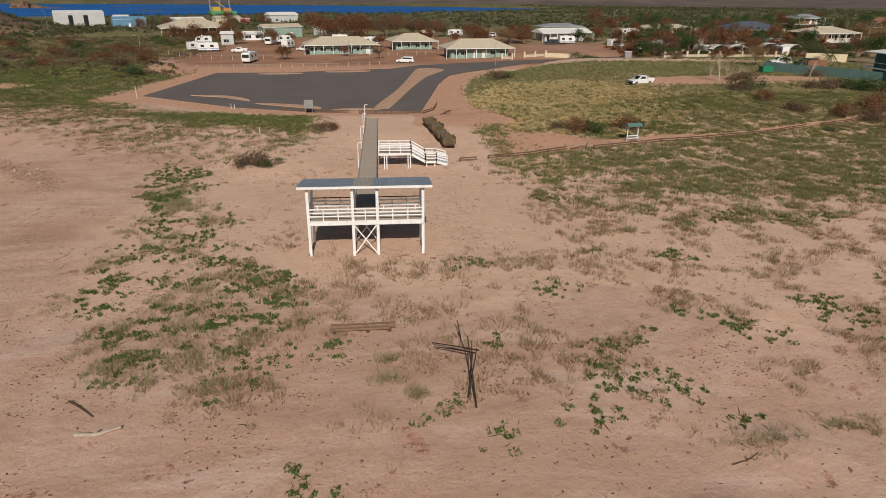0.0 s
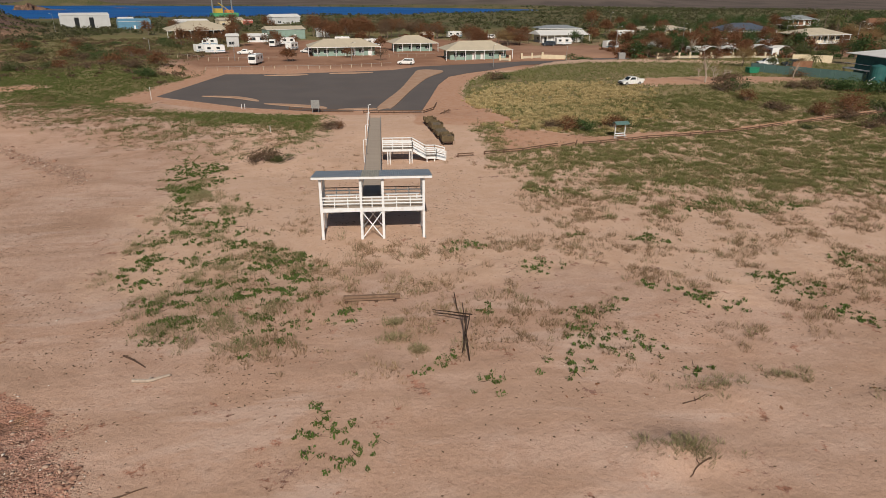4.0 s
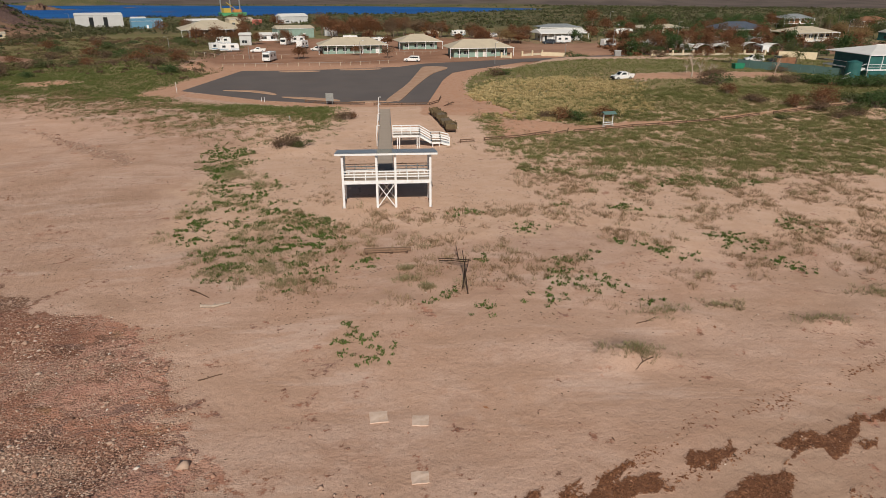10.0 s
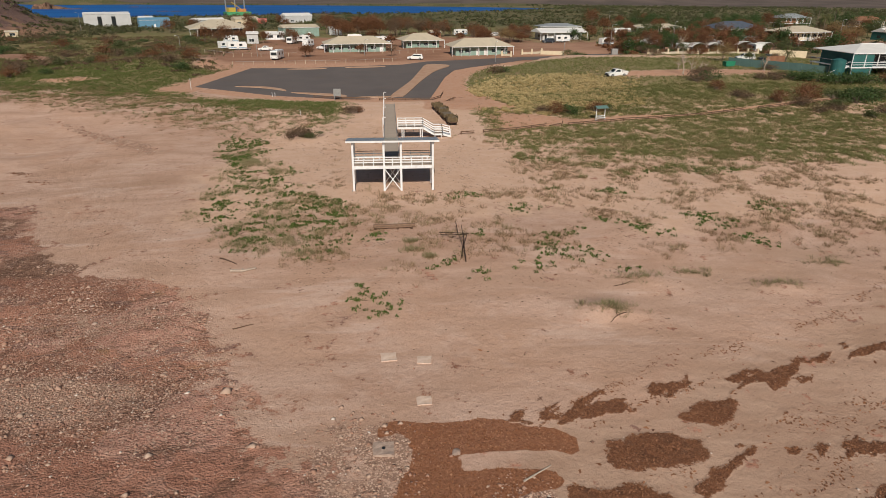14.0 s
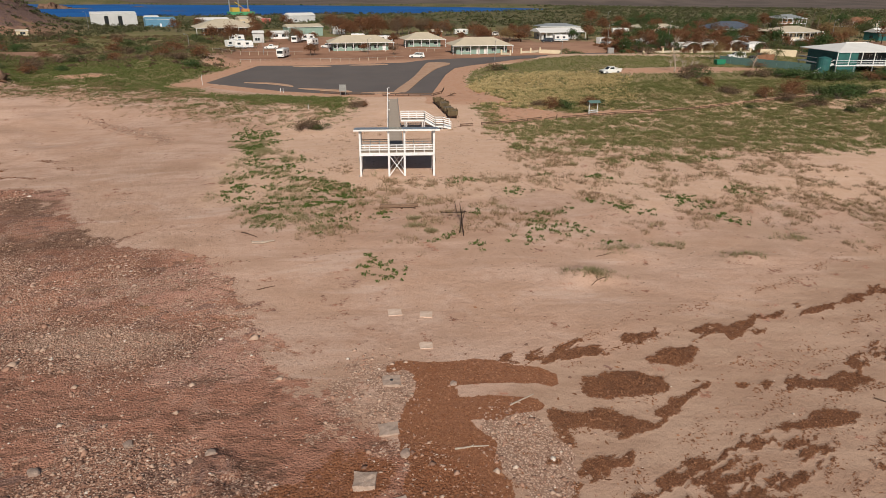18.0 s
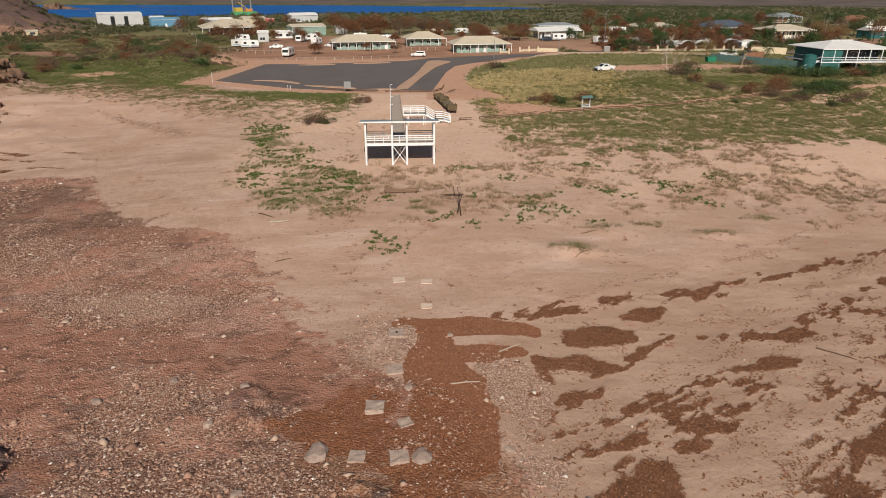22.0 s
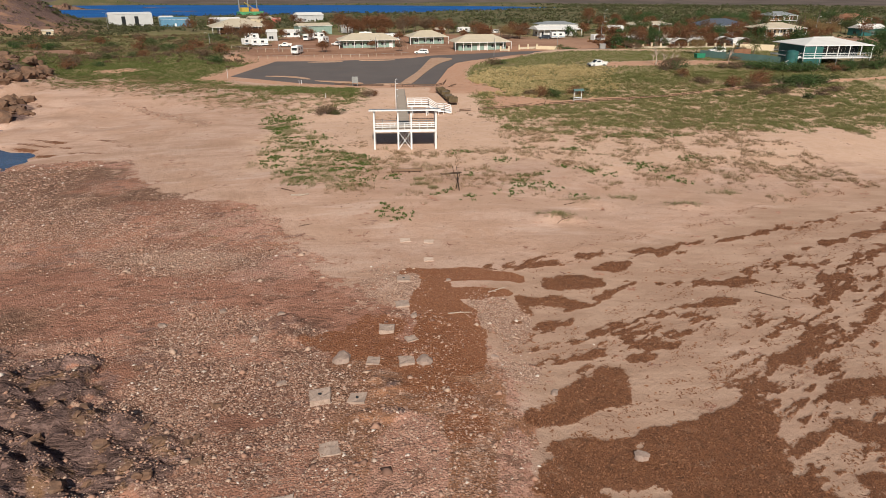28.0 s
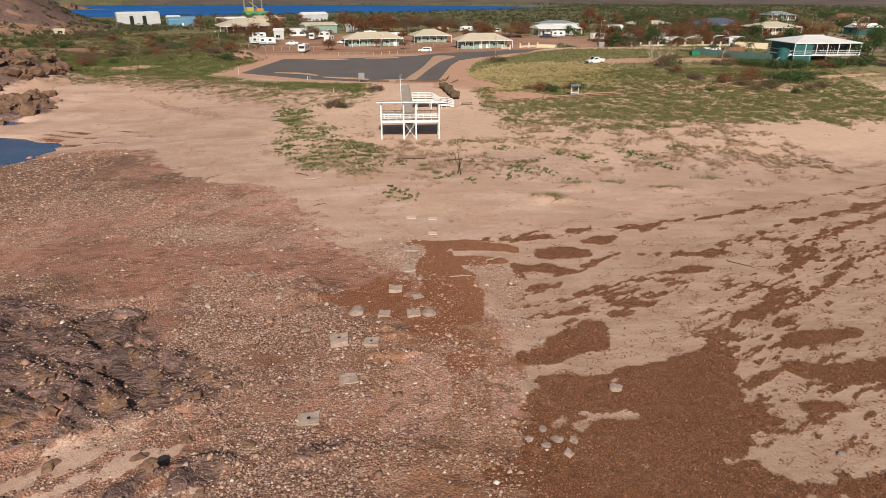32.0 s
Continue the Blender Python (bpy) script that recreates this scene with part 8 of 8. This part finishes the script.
# bush of the plain and mangroves
def bush_band(name, n, x0, x1, y0, y1, density, size, material, label, seed, per=16):
    r = np.random.default_rng(seed)
    x, y = scatter(n, x0, x1, y0, y1, density, seed)
    k = np.repeat(np.arange(len(x)), per)
    s = r.uniform(0.6, 1.5, len(x))[k] * size
    d = r.normal(size=(len(k), 3))
    d /= np.linalg.norm(d, axis=1)[:, None]
    d *= r.uniform(0.5, 1.0, (len(k), 1)) * s[:, None]
    p = np.stack([x[k] + d[:, 0], y[k] + d[:, 1], height(x, y)[k] + np.abs(d[:, 2]) * 0.8], 1)
    v, f = leaf_cloud(p, size * 0.34, 0.6, seed + 1)
    return tagged(mesh_from(name, v, f, material), label, "bushes", kind="stuff")


def plain(x, y):
    shore = np.minimum(y - near_shore(x), far_shore(x) - y)
    return (shore < -8) * (1 - flats(x, y)) * (0.35 + 0.65 * sstep(0.42, 0.6, fbm(x, y, 60, 281)))


bush_band("far_scrub", 9000, -220, 620, 300, 900, plain, 2.0, "l_plain", "olive scrub over the plain behind the town", 41)
bush_band("far_scrub", 1800, -220, 620, 290, 900, plain, 2.4, "l_olive", "dark bushes over the plain behind the town", 43)
bush_band("mangroves", 2600, -700, 260, 500, 1100, lambda a, b: (np.abs(np.minimum(b - near_shore(a), far_shore(a) - b) + 14) < 13) * 0.9, 1.7, "l_tree", "mangroves fringing the inlet", 45)
bush_band("far_scrub", 3200, -340, -140, 180, 420, lambda a, b: 0.6 * (1 - 0.45 * ell(a, b, -240, 300, 70, 75, 0.6)), 1.6, "l_plain", "scrub on the rocky hillside", 47)
bush_band("town_scrub", 1500, 78, 300, 146, 350, lambda a, b: 0.6 * sstep(0.45, 0.6, fbm(a, b, 18, 285)), 1.5, "l_olive", "low olive bushes between the town's trees", 49)
bush_band("dune_scrub", 2300, -175, -48, 100, 250, lambda a, b: sstep(0.46, 0.58, fbm(a, b, 13, 287, 4)) * (a < -47 - 0.12 * (b - 100)) * (1 - ell(a, b, -118, 141, 20, 10, 0.5, -20)), 0.9, "l_heath", "low olive scrub over the dunes", 51, 26)
bush_band("dune_scrub", 1900, -175, -48, 98, 250, lambda a, b: sstep(0.48, 0.6, fbm(a, b, 11, 289, 4)) * (a < -47 - 0.12 * (b - 100)) * (1 - ell(a, b, -118, 141, 20, 10, 0.5, -20)), 0.85, "l_brown", "low brown scrub over the dunes", 53, 26)
bush_band("town_thicket", 420, 78, 132, 140, 180, lambda a, b: 0.8 * sstep(0.42, 0.55, fbm(a, b, 7, 291)), 1.3, "l_red", "russet thickets between the houses", 55, 40)
bush_band("town_thicket", 420, 78, 150, 140, 190, lambda a, b: 0.8 * sstep(0.45, 0.58, fbm(a, b, 8, 293)), 1.4, "l_tree", "dark green thickets between the houses", 57, 40)


def grove(name, spots, leaf, h, rx, leaves, size, label, seed):
    """Far trees that nobody could count: clumped crowns on stems, all in one mesh for leaves and stems together."""
    r = np.random.default_rng(seed)
    vs_, fs_, base = [], [], 0
    for k, (x, y, sc) in enumerate(spots):
        z = hz(x, y)
        hh, rr = h * sc * r.uniform(0.8, 1.2), rx * sc
        pts, cl = crown_points(leaves, rr, hh * 0.42, hh * 0.70, 12, seed + k)
        v, f = leaf_cloud(pts + np.array([x, y, z]), size, 0.6, seed + k)
        vs_.append(v)
        fs_.append(f + base)
        base += len(v)
        w = 0.03 * hh
        for c in cl[:5]:
            top = np.array([x, y, z]) + c
            foot, mid = np.array([x, y, z - 0.3]), np.array([x, y, z + hh * 0.38])
            for p, q, a, b in ((foot, mid, w, w * 0.7), (mid, top, w * 0.5, w * 0.15)):
                for d in (np.array([1.0, 0, 0]), np.array([0, 1.0, 0])):
                    vs_.append(np.stack([p - d * a, p + d * a, q + d * b, q - d * b]))
                    fs_.append(np.arange(4)[None] + base)
                    base += 4
    return tagged(mesh_from(name, np.concatenate(vs_), np.concatenate(fs_), leaf), label, "trees", kind="stuff")


def spots(n, x0, x1, y0, y1, lo, hi):
    return [(r5.uniform(x0, x1), r5.uniform(y0, y1), r5.uniform(lo, hi)) for _ in range(n)]


grove("russet_grove", spots(26, 82, 152, 150, 206, 0.6, 1.0) + spots(10, 120, 260, 176, 250, 0.8, 1.1) + spots(10, -30, 60, 190, 232, 0.5, 0.8), "l_red", 6.4, 3.1, 700, 0.30, "russet trees between the houses of the town", 601)
grove("green_grove", spots(12, 82, 152, 150, 206, 0.6, 1.0) + spots(14, 124, 164, 58, 112, 0.7, 1.1) + spots(22, 180, 340, 190, 330, 0.9, 1.4), "l_tree", 6.4, 2.9, 700, 0.28, "dark green trees behind the beach house and town", 641)
grove("olive_grove", spots(10, 82, 152, 150, 206, 0.6, 1.0) + spots(14, 120, 260, 176, 250, 0.8, 1.15) + spots(14, 180, 340, 190, 330, 0.9, 1.4), "l_olive", 5.6, 2.8, 600, 0.28, "scrubby olive trees through the town", 681)
